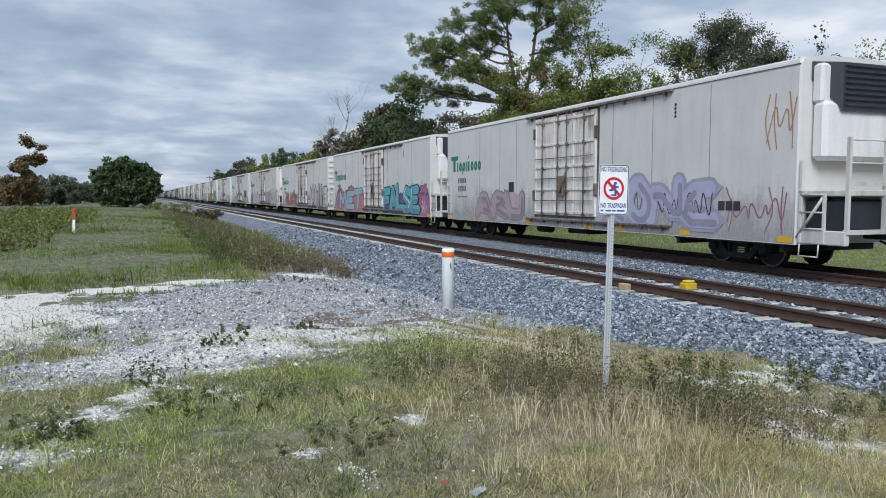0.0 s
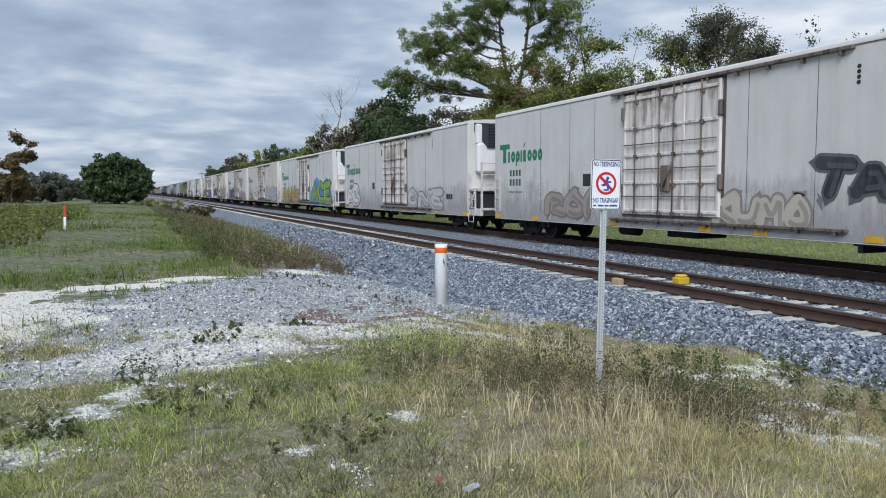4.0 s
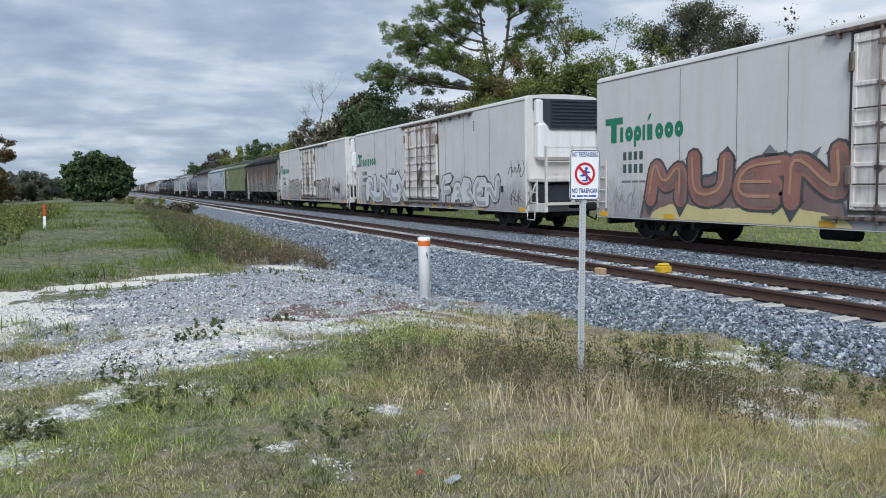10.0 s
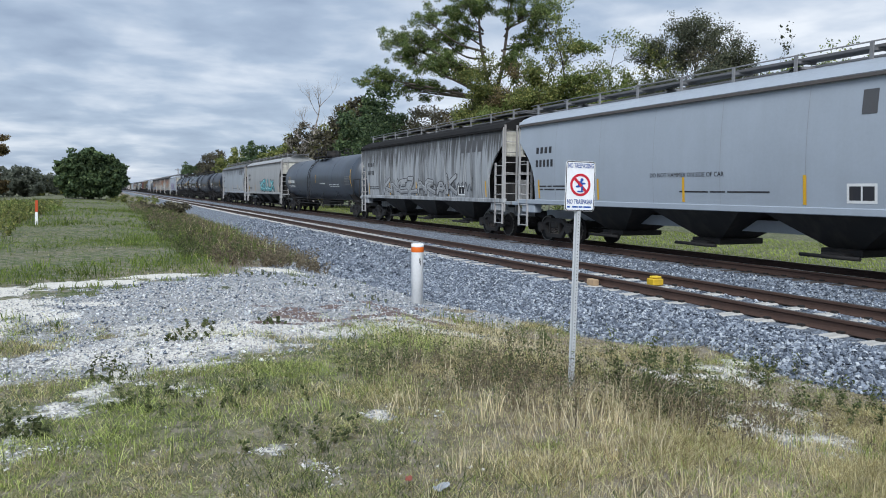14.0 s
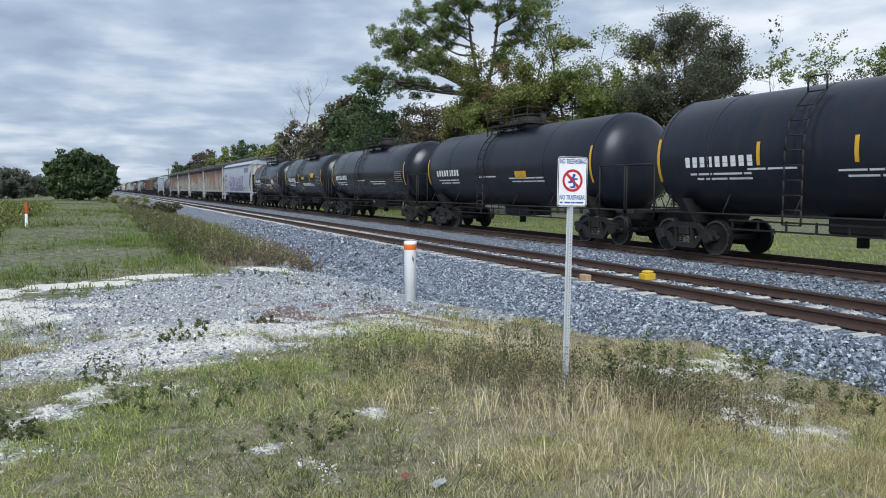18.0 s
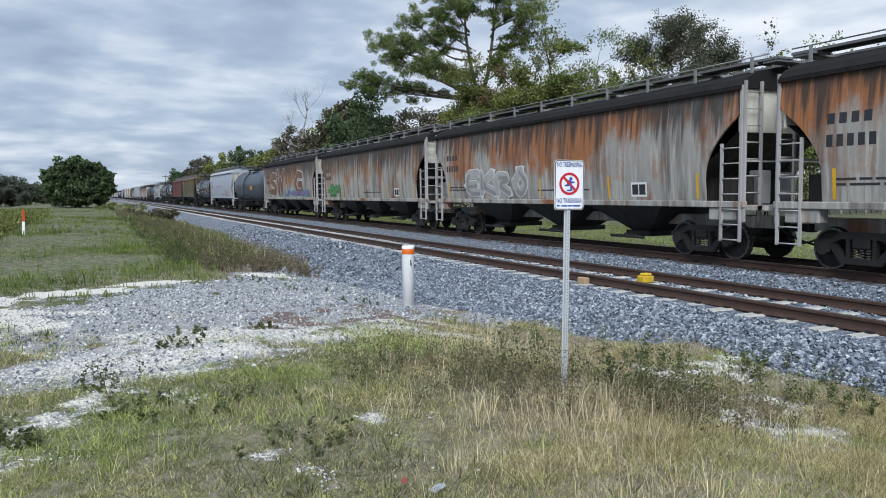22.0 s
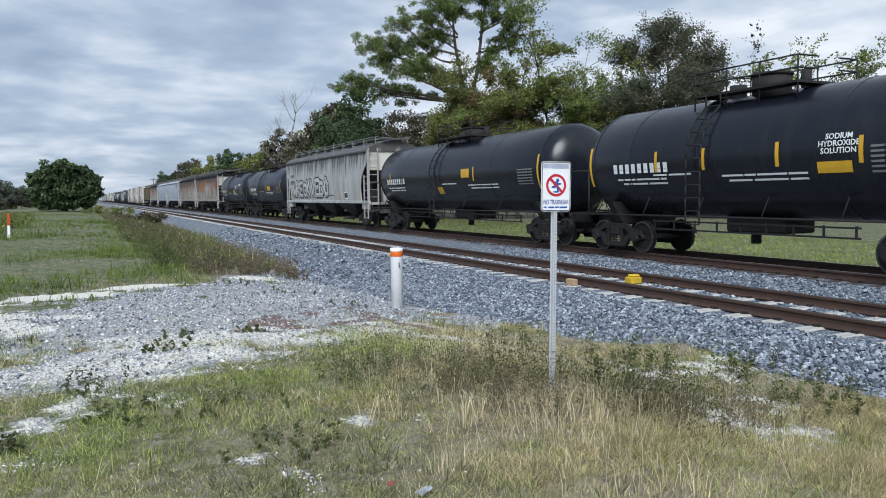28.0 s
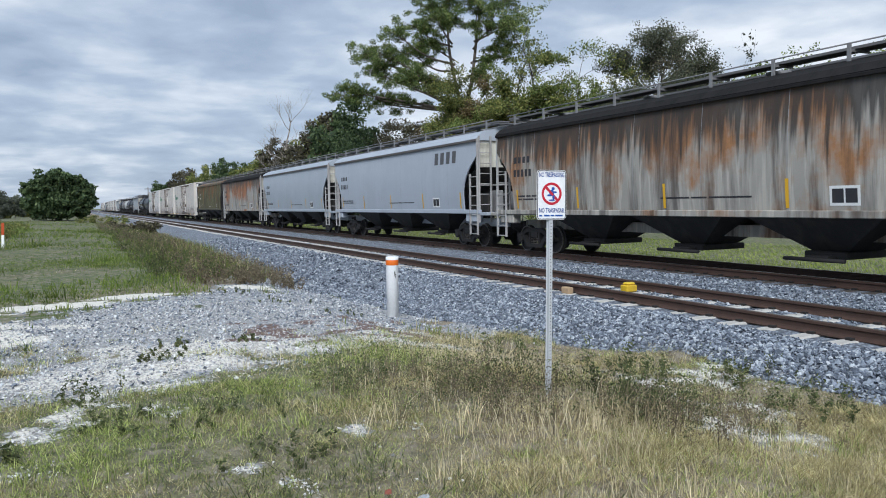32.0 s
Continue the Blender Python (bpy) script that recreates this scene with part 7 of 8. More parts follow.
def leaves(name, centres, radii, counts, size, mat, seed, flat=0.75, long=1.7):
    """Many small leaf blades scattered in clumps."""
    g = np.random.default_rng(seed)
    C = np.repeat(np.asarray(centres, float), counts, 0)
    R = np.repeat(np.asarray(radii, float), counts)
    n = len(C)
    v = g.normal(size=(n, 3))
    v /= np.linalg.norm(v, axis=1, keepdims=True)
    P = C + v * (R * g.random(n) ** 0.45)[:, None] * np.array([1, 1, flat])
    a = g.normal(size=(n, 3))
    a /= np.linalg.norm(a, axis=1, keepdims=True)
    b = np.cross(a, g.normal(size=(n, 3)))
    b /= np.linalg.norm(b, axis=1, keepdims=True)
    s = size * g.uniform(0.55, 1.3, n)[:, None]
    a, b = a * s * long / 2, b * s / 2
    V = np.stack([P - a, P + 0.1 * a - b, P + a, P + 0.1 * a + b], 1).reshape(-1, 3)
    return np_mesh(name, V, np.arange(4 * n).reshape(n, 4), mat)


def tree(name, label, x, y, top, width, trunk_mat, leaf_mat, seed, trunk_r=0.25, levels=3, per=70, size=0.24, clump=1.0, crown_from=0.35, kids=(2, 4), spread=0.65, up=0.25, lean=0.0, trunk_share=0.45, extra=0, extra_from=0.3, category="tree", leafy=1.0, flat=0.7, long=1.7):
    """One tree: bent trunk and limbs, and a crown of leaf clumps at the limbs' tips and in between."""
    r = random.Random(seed)
    z0 = float(ground_z(x, y)) - 0.3
    h = top - z0
    t = thing(name, label, category, pose(x, y, z0))
    sh, tips = Shape(), []
    p, rad = Vector((0, 0, 0)), trunk_r
    d = Vector((lean, r.uniform(-0.05, 0.05), 1)).normalized()
    n = 6
    for k in range(n):
        q = p + d * (h * trunk_share * 1.6 / n)
        sh.tube(p, q, rad, rad * 0.86, 10, True)
        rad *= 0.86
        p = q
        d = (d + Vector((r.uniform(-1, 1), r.uniform(-1, 1), 0.6)) * 0.10).normalized()
        if p.z > h * crown_from:
            for _ in range(r.randint(*kids)):
                a = r.uniform(0, 2 * math.pi)
                nd = Vector((math.cos(a), math.sin(a), r.uniform(0.1, 0.9)))
                grow(sh, r, p, nd, width * r.uniform(0.20, 0.34), rad * 0.55, levels - 1, tips, spread, up, kids)
    grow(sh, r, p, d, h * 0.22, rad * 0.8, levels - 1, tips, spread, up, kids)
    top_z = sorted(q[2] for q in tips)[int(0.985 * len(tips))]
    wide = sorted(math.hypot(q[0], q[1]) for q in tips)[int(0.88 * len(tips))]
    kz, kw = (h - 0.4 * clump) / top_z, 0.5 * width / wide
    fit_ = lambda q: (q[0] * (1 + (kw - 1) * min(1, q[2] / (0.3 * top_z))), q[1] * (1 + (kw - 1) * min(1, q[2] / (0.3 * top_z))), q[2] * kz)
    sh.v = [fit_(q) for q in sh.v]
    tips = [fit_(q) for q in tips]
    part("trunk", sh.mesh("trunk", trunk_mat), t, "trunk and bare limbs")
    if per:
        for _ in range(extra):
            a, q = r.uniform(0, 2 * math.pi), r.uniform(0.2, 1) ** 0.6
            tips.append((0.5 * width * q * math.cos(a), 0.5 * width * q * math.sin(a), h * r.uniform(extra_from, 0.98) * (1 - 0.25 * q * q)))
        tips = [q for q in tips if r.random() < leafy]
        radii = [clump * r.uniform(0.55, 1.25) for _ in tips]
        counts = [max(3, int(per * (c / clump) ** 2 * r.uniform(0.6, 1.3))) for c in radii]
        part("crown", leaves("crown", tips, radii, counts, size, leaf_mat, seed, flat, long), t, "leafy crown")
    return t


def thicket(name, label, x, y, width, deep, top, leaf_mat, seed, count=60, per=90, size=0.26, clump=0.9, bark=None):
    """A clump of shrubs: thin stems and several rounded crowns of leaf clumps down to the ground."""
    r = random.Random(seed)
    z0 = float(ground_z(x, y)) - 0.2
    h = (top - z0) * (1.42 if x > 20 else 1.0)
    t = thing(name, label, "shrub", pose(x, y, z0))
    sh, tips = Shape(), []
    crowns = []
    n = max(3, int(width / 1.6))
    for k in range(n):
        cx = width * ((k + 0.5) / n - 0.5) + r.uniform(-0.3, 0.3)
        hk = h * r.uniform(0.68, 1.0) * (1 - 0.25 * (2 * cx / width) ** 2)
        crowns.append((cx, r.uniform(-0.35, 0.35) * deep, hk, width / n * r.uniform(0.75, 1.15)))
        a = Vector((cx, crowns[-1][1], 0))
        grow(sh, r, a, (r.uniform(-0.2, 0.2), r.uniform(-0.2, 0.2), 1), hk * 0.20, 0.05, 2, [], 0.6, 0.2, (1, 2))
    part("stem", sh.mesh("stem", bark or BARK_DARK), t)
    total = sum(q[2] * q[3] for q in crowns)
    for cx, cy, hk, rx in crowns:
        for _ in range(max(4, int(count * 1.5 * hk * rx / total))):
            a, e, q = r.uniform(0, 6.3), math.asin(r.uniform(-0.9, 1)), r.uniform(0.3, 1) ** 0.5
            zc = max(0.1, hk * (0.52 + 0.46 * q * math.sin(e)) - 0.3 * clump)
            tips.append((cx + rx * q * math.cos(e) ** 0.6 * math.cos(a), cy + 0.4 * deep * q * math.cos(e) ** 0.6 * math.sin(a), zc))
    radii = [clump * r.uniform(0.6, 1.2) for _ in tips]
    part("foliage", leaves("foliage", tips, radii, [int(per * q / clump) for q in radii], size, leaf_mat, seed), t)
    return t


# the tall pine over the train and the wood beside it
# limb ends as (across, height, reach), placed to fit the camera's view
PADS = ((-10.9, 12.4, 1.3), (-8.9, 11.9, 1.5), (-6.7, 11.3, 1.4), (-9.2, 16.3, 1.3), (-7.4, 15.7, 1.7), (-8.4, 14.3, 1.1), (-5.4, 14.6, 1.6), (-4.2, 18.7, 1.4), (-2.6, 20.2, 1.8), (-0.2, 21.4, 1.9), (2.2, 21.6, 1.8), (4.2, 20.5, 1.7), (5.5, 19.1, 1.2),
        (-0.9, 19.0, 1.3), (1.9, 19.4, 1.5), (3.2, 17.7, 1.5), (5.2, 17.1, 1.3), (-3.1, 17.0, 1.5), (-4.7, 16.5, 1.2), (-2.0, 18.3, 1.1), (-5.9, 17.5, 0.9), (-3.6, 13.2, 1.1), (3.6, 15.4, 1.2), (-5.6, 12.9, 1.2), (2.4, 13.6, 1.0))


def pine(x, y, seed):
    """A tall pine: forked trunk, crooked limbs and flat pads of needle tufts with sky between them."""
    r = random.Random(seed)
    z0 = float(ground_z(x, y)) - 0.3
    t = thing("pine_tree", "tall pine with dark green needle pads on crooked limbs", "tree", pose(x, y, z0))
    d = math.hypot(x, y)
    right, deep = Vector((y / d, -x / d, 0)), Vector((x / d, y / d, 0))
    at = lambda u, v, z: right * u + deep * v + Vector((0, 0, z - z0))
    trunk = [at(0, 0, z0), at(0.25, 0.1, 4), at(0.1, 0, 7.5), at(0.35, 0.2, 10.2)]
    forks = [[at(0.35, 0.2, 10.2), at(-0.3, 0.5, 13), at(-0.9, 0.3, 16), at(-1.0, 0.6, 19.5)], [at(0.35, 0.2, 10.2), at(1.2, -0.3, 12.6), at(1.6, -0.6, 16), at(2.1, -0.2, 20)]]
    sh, tips = Shape(), []

    def limb(points, r0, r1):
        for _ in range(2):
            out = [points[0]]
            for a, b in zip(points, points[1:]):
                out += [a.lerp(b, 0.25), a.lerp(b, 0.75)]
            points = out + [points[-1]]
        n = len(points) - 1
        for k in range(n):
            sh.tube(points[k], points[k + 1], r0 + (r1 - r0) * k / n, r0 + (r1 - r0) * (k + 1) / n, 8 if r0 > 0.1 else 5)

    limb(trunk, 0.46, 0.30)
    for f in forks:
        limb(f, 0.24, 0.07)
    for u, z, reach in PADS:
        v = r.uniform(-3.6, 3.6) * (1 - 0.5 * abs(u) / 11)
        end = at(u, v, z)
        line = forks[0] if u < 0.4 else forks[1]
        rise = min(1.0, max(0.0, (z - 10.2 - 0.32 * abs(u) - 0.8) / 9.5))
        start = line[0].lerp(line[3], rise)
        middle = start.lerp(end, 0.5) + Vector((r.uniform(-0.4, 0.4), r.uniform(-0.4, 0.4), r.uniform(-0.9, 0.3)))
        limb([start, middle, end], 0.06 + 0.012 * (start - end).length, 0.03)
        for _ in range(int(14 * reach)):
            a, q = r.uniform(0, 6.3), r.uniform(0.15, 1) ** 0.6
            p = end + right * (1.45 * reach * q * math.cos(a)) + deep * (1.45 * reach * q * math.sin(a)) + Vector((0, 0, reach * r.uniform(-0.55, 0.6)))
            sh.tube(middle.lerp(end, r.uniform(0.5, 1)), p, 0.022, 0.010, 4)
            tips.append(tuple(p))
        for _ in range(8):
            tips.append(tuple(middle.lerp(end, r.uniform(0.0, 0.9)) + Vector((r.uniform(-0.6, 0.6), r.uniform(-0.6, 0.6), 0.4))))
    part("trunk", sh.mesh("trunk", BARK), t, "grey-brown forked trunk and crooked limbs")
    radii = [0.52 * r.uniform(0.6, 1.35) for _ in tips]
    part("crown", leaves("crown", tips, radii, [max(20, int(110 * (q / 0.52) ** 2)) for q in radii], 0.065, PINE_LEAF, seed, 0.7, 5.0), t, "dark green needle pads")
    return t


pine(32.9, 63.0, 101)
tree("broadleaf_tree", "olive and brown leaved tree before the pine", 29.6, 61.5, 13.6, 8.0, BARK_DARK, OLIVE_LEAF, 151, 0.2, 4, 16, 0.11, 0.5, 0.28, leafy=0.65)
tree("broadleaf_tree", "russet and green tree before the pine", 33.2, 57.5, 12.0, 6.0, BARK_DARK, RUSSET_LEAF, 152, 0.16, 4, 14, 0.11, 0.5, 0.28, leafy=0.6)
tree("broadleaf_tree", "open tree with olive leaves beside the pine", 34.5, 56.3, 14.6, 7.5, BARK_DARK, OLIVE_LEAF, 102, 0.2, 4, 13, 0.115, 0.5, 0.3, leafy=0.6)
tree("broadleaf_tree", "slender tall tree with sparse olive leaves", 36.4, 53.6, 17.8, 4.6, BARK_DARK, YOUNG_LEAF, 103, 0.15, 4, 12, 0.12, 0.42, 0.35, (1, 3), trunk_share=0.56, leafy=0.8)
tree("broadleaf_tree", "open tree with light leaves and dark limbs", 38.9, 52.4, 14.9, 8.0, BARK_DARK, YOUNG_LEAF, 104, 0.2, 4, 13, 0.115, 0.5, 0.3, leafy=0.6)
for k_, (x_, y_, top_, w_, leaf_) in enumerate(((33.4, 58.6, 13.0, 6.0, YOUNG_LEAF), (36.9, 55.6, 13.6, 5.5, OLIVE_LEAF), (38.0, 53.6, 12.6, 5.0, YOUNG_LEAF), (40.4, 50.6, 13.2, 5.5, OLIVE_LEAF), (46.3, 46.2, 12.2, 6.0, DUSK_LEAF))):
    tree("broadleaf_tree", "airy young tree with thin dark limbs and small leaves", x_, y_, top_, w_, BARK_DARK, leaf_, 140 + k_, 0.13, 4, 11, 0.11, 0.42, 0.25, (2, 3), 0.5, 0.4, leafy=0.55)
tree("bare_oak", "dark twiggy oak with thin grey-green leaves", 43.2, 46.4, 15.8, 11.0, BARK_DARK, DUSK_LEAF, 105, 0.26, 4, 15, 0.10, 0.55, 0.22, (3, 4), 0.55, 0.35, leafy=0.75)
tree("bare_oak", "dark twiggy oak among the trees", 41.2, 49.2, 13.4, 7.0, BARK_DARK, DUSK_LEAF, 106, 0.2, 4, 16, 0.10, 0.5, 0.22, (2, 4), 0.55, 0.35, leafy=0.8)
tree("thin_tree", "very thin young tree with few leaves", 52.7, 46.9, 16.3, 3.6, BARK_DARK, DUSK_LEAF, 107, 0.08, 3, 4, 0.17, 0.35, 0.4, (1, 2), trunk_share=0.55, leafy=0.6)
for k_, (x_, y_, top_, w_) in enumerate(((50.6, 45.6, 12.4, 4.0), (53.0, 44.4, 13.0, 4.5), (54.3, 45.2, 12.2, 4.0), (55.6, 43.4, 13.6, 4.5), (57.2, 43.0, 12.0, 4.0), (58.9, 42.0, 13.2, 5.0), (60.6, 41.6, 12.6, 4.5), (62.3, 40.7, 14.0, 5.5))):
    tree("young_tree", "slender pale tree with sparse light leaves", x_, y_, top_, w_, BARK_PALE, YOUNG_LEAF, 210 + k_, 0.10, 4, 9, 0.14, 0.42, 0.30, (1, 3), leafy=0.7)
tree("bare_tree", "pale leafless tree above the shrubs", 24.8, 97.0, 15.8, 8.0, BARK_PALE, DUSK_LEAF, 120, 0.30, 4, 0, kids=(2, 4), spread=0.5, up=0.35, crown_from=0.25)
for k_, (x_, y_, w_, d_, top_, leaf_, label_) in enumerate((
        (27.1, 71.0, 6, 5, 10.2, DEEP_LEAF, "dense dark green shrubs"), (29.6, 66.5, 6, 5, 8.8, BROWN_LEAF, "tangled brown undergrowth below the pine"), (31.6, 64.0, 6, 5, 9.2, RUSSET_LEAF, "russet undergrowth below the pine"), (35.2, 60.0, 6, 5, 9.6, RUSSET_LEAF, "russet tangled undergrowth behind the tracks"), (30.6, 69.0, 7, 5, 10.8, BROWN_LEAF, "tangled brown and green undergrowth"), (33.0, 61.5, 7, 5, 10.4, OLIVE_LEAF, "olive undergrowth below the pine"),
        (36.0, 58.0, 7, 5, 9.6, BROWN_LEAF, "tangled brown undergrowth behind the tracks"), (38.8, 55.0, 7, 5, 10.6, YOUNG_LEAF, "light green undergrowth behind the tracks"), (41.5, 51.5, 6, 5, 10.2, OLIVE_LEAF, "olive undergrowth behind the tracks"),
        (44.5, 47.8, 8, 5, 10.6, BROWN_LEAF, "grey-brown tangled undergrowth behind the tracks"), (48.8, 46.0, 7, 5, 8.8, BROWN_LEAF, "grey-brown tangled undergrowth behind the tracks"), (54.0, 44.8, 8, 5, 8.2, OLIVE_LEAF, "olive undergrowth behind the tracks"), (60.0, 43.5, 9, 5, 10.5, DUSK_LEAF, "grey-green undergrowth behind the tracks"), (67.0, 40.5, 9, 5, 11.5, DEEP_LEAF, "dark green undergrowth behind the tracks"),
        (30.6, 85.7, 9, 7, 12.0, DEEP_LEAF, "dense dark green trees"), (27.6, 78.0, 8, 6, 9.6, DEEP_LEAF, "dense dark green trees behind the tracks"), (28.4, 90.0, 9, 6, 10.2, BROWN_LEAF, "dense brown-green trees behind the tracks"), (29.6, 95.0, 9, 7, 11.2, OLIVE_LEAF, "olive shrubs by the line"), (27.6, 104.0, 8, 8, 10.2, BROWN_LEAF, "brown-green shrubs by the line"),
        (26.3, 122.0, 8, 12, 9.4, OLIVE_LEAF, "olive shrubs by the line"), (26.3, 140.0, 8, 14, 9.2, DEEP_LEAF, "dark green shrubs by the line"), (26.0, 165.0, 8, 18, 8.0, OLIVE_LEAF, "far shrubs by the line"), (24.9, 198.0, 8, 14, 9.0, BROWN_LEAF, "far brown shrubs by the line"), (24.5, 240.0, 8, 16, 7.8, DEEP_LEAF, "far dark shrubs by the line"))):
    thicket("shrubs", label_, x_, y_, w_, d_, top_, leaf_, 130 + k_, 190, 70 if y_ < 75 else 60, 0.13 if y_ < 75 else 0.26, 0.85)

# the field side
def dome_bush(name, label, x, y, width, top, leaf_mat, seed, count, per, size, clump):
    """A rounded bush: short stems and leaf clumps filling a dome down to the ground."""
    r = random.Random(seed)
    z0 = float(ground_z(x, y)) - 0.1
    h = top - z0
    t = thing(name, label, "shrub", pose(x, y, z0))
    sh = Shape()
    for _ in range(9):
        grow(sh, r, (r.uniform(-0.5, 0.5), r.uniform(-0.5, 0.5), 0), (r.uniform(-0.6, 0.6), r.uniform(-0.6, 0.6), 1), h * 0.3, 0.10, 2, [], 0.6, 0.2, (1, 3))
    part("stem", sh.mesh("stem", BARK_DARK), t)
    lumps = [(r.uniform(0, 6.3), r.uniform(0.1, 1.3), r.uniform(0.76, 1.16)) for _ in range(30)]
    tips = []
    for _ in range(count):
        a, e, q = r.uniform(0, 6.3), math.asin(r.uniform(-0.85, 1)), r.uniform(0.25, 1) ** 0.35
        k = min(lumps, key=lambda m: (math.cos(m[0] - a) - 1) ** 2 + (m[1] - e) ** 2)[2]
        tips.append((0.46 * width * k * q * math.cos(e) * math.cos(a), 0.40 * width * k * q * math.cos(e) * math.sin(a), max(0.2, h * (0.36 + (0.58 if e > 0 else 0.42) * k * q * math.sin(e)))))
    radii = [clump * r.uniform(0.6, 1.2) for _ in tips]
    part("foliage", leaves("foliage", tips, radii, [int(per * q / clump) for q in radii], size, leaf_mat, seed), t)
    return t


dome_bush("round_bush", "large round dark green bush beside the mown strip", -1.8, 106.0, 10.4, 7.2, DEEP_LEAF, 160, 620, 60, 0.24, 0.60)
tree("sparse_conifer", "sparse brownish conifer at the field edge", -18.8, 143.4, 10.8, 5.0, BARK_DARK, RUSSET_LEAF, 161, 0.14, 4, 14, 0.2, 0.6, 0.2)
for k_, (x_, y_, w_, top_, leaf_) in enumerate(((-21.0, 150.0, 9, 6.4, RUSSET_LEAF), (-17.4, 158.7, 8, 7.6, HAZE_LEAF), (-13.4, 157.1, 8, 7.2, HAZE_LEAF), (-10.6, 168.0, 6, 5.6, OLIVE_LEAF), (-24.0, 165.0, 9, 6.0, HAZE_LEAF), (-6.5, 175.0, 6, 4.5, OLIVE_LEAF))):
    thicket("shrubs", "far trees along the field edge", x_, y_, w_, 6, top_, leaf_, 170 + k_, 120, 70, 0.27, 0.7)
for k_, (x_, y_, w_, top_, leaf_) in enumerate(((-5.6, 43.0, 3.4, 0.5, OLIVE_LEAF), (-7.2, 44.0, 4, 0.7, OLIVE_LEAF), (-5.0, 52.0, 3.5, 1.0, YOUNG_LEAF), (-8.5, 62.0, 5, 1.1, OLIVE_LEAF), (2.6, 92.0, 4, 1.3, OLIVE_LEAF), (-6.2, 39.5, 2.4, 0.4, OLIVE_LEAF))):
    thicket("low_bush", "low grey-green bush in the field", x_, y_, w_, 4, top_, leaf_, 180 + k_, 50, 80, 0.07, 0.32)
thicket("dark_brushwood", "dark heap of brushwood beside the ballast", 4.3, 66.0, 2.6, 7.0, 0.95, BROWN_LEAF, 190, 30, 60, 0.16, 0.4)


def far_woods():
    g = np.random.default_rng(77)
    n = 900
    ang = g.uniform(-1.25, 1.35, n)
    dist = g.uniform(480, 900, n)
    x, y = dist * np.sin(ang), dist * np.cos(ang)
    keep = (np.abs(x - 13) > 24)
    x, y, dist = x[keep], y[keep], dist[keep]
    C = np.stack([x, y, g.uniform(0.5, 7.0, len(x)) * (dist / 700)], -1)
    return leaves("far_woods", C, g.uniform(4, 9, len(x)), [45] * len(x), 2.2, DUSK_LEAF, 78, 0.6)


tagged(new("far_woods", far_woods()), "low blue-green line of far woods", "woods", kind="stuff")

# ---- grass, weeds and loose stone ----
GRASS_GREEN = leaf_material("green_grass", (0.07, 0.105, 0.025), (0.28, 0.345, 0.085), (0.60, 0.62, 0.25), 0.7, 2.2, 0.75, 1.55)
GRASS_FIELD = leaf_material("field_grass", (0.075, 0.12, 0.022), (0.15, 0.21, 0.042), (0.27, 0.315, 0.08), 0.7, 0.5, 0.55, 1.4)
GRASS_DRY = leaf_material("dry_grass", (0.14, 0.108, 0.050), (0.53, 0.455, 0.215), (0.94, 0.86, 0.53), 0.8, 2.0, 0.6, 1.25)
THATCH = leaf_material("dead_grass_litter", (0.11, 0.08, 0.052), (0.42, 0.34, 0.23), (0.90, 0.82, 0.64), 0.85, 2.8, 0.55, 1.35)
GRASS_LAWN = leaf_material("yellow_green_grass", (0.13, 0.17, 0.035), (0.22, 0.27, 0.06), (0.36, 0.40, 0.13), 0.7, 0.5)
WEED_DARK = leaf_material("dark_weeds", (0.045, 0.06, 0.024), (0.095, 0.118, 0.048), (0.20, 0.21, 0.09), 0.8)
STALK = leaf_material("pale_stalks", (0.36, 0.28, 0.16), (0.66, 0.56, 0.36), (0.95, 0.86, 0.62), 0.8)
WEED_BROWN = leaf_material("brown_weeds", (0.085, 0.066, 0.046), (0.175, 0.142, 0.095), (0.31, 0.26, 0.17), 0.8)


def blades(name, x, y, height, width, mat, seed, bend_by=0.5, heading=None, plain=False):
    """Bent tapering blades, one island each."""
    g = np.random.default_rng(seed)
    n = len(x)
    z = ground_z(x, y) - 0.01
    a = g.uniform(0, 2 * math.pi, n) if heading is None else heading
    lean = g.uniform(0.05, bend_by, n) * height
    dx, dy = np.cos(a) * lean, np.sin(a) * lean
    b = g.uniform(0, math.pi, n)
    wx, wy = np.cos(b) * width / 2, np.sin(b) * width / 2
    if plain:
        V = np.stack([np.stack([x - wx, y - wy, z], -1), np.stack([x + wx, y + wy, z], -1), np.stack([x + dx, y + dy, z + height], -1)], 1)
        return np_mesh(name, V.reshape(-1, 3), np.arange(3 * n).reshape(n, 3), mat)
    V = np.stack([np.stack([x - wx, y - wy, z], -1), np.stack([x + wx, y + wy, z], -1),
                  np.stack([x + 0.35 * dx + 0.8 * wx, y + 0.35 * dy + 0.8 * wy, z + 0.65 * height], -1), np.stack([x + 0.35 * dx - 0.8 * wx, y + 0.35 * dy - 0.8 * wy, z + 0.65 * height], -1),
                  np.stack([x + dx, y + dy, z + height], -1), np.stack([x + dx, y + dy, z + height * 0.99], -1)], 1)
    V = V[:, :5].reshape(-1, 3)
    k = 5 * np.arange(n)[:, None]
    F = np.concatenate([k + [0, 1, 2], k + [0, 2, 3], k + [3, 2, 4]], 0)
    return np_mesh(name, V, F, mat)


def scatter(n, x0, x1, y0, y1, seed, keep):
    g = np.random.default_rng(seed)
    x, y = g.uniform(x0, x1, n), g.uniform(y0, y1, n)
    k = g.random(n) < keep(x, y)
    return x[k], y[k], g


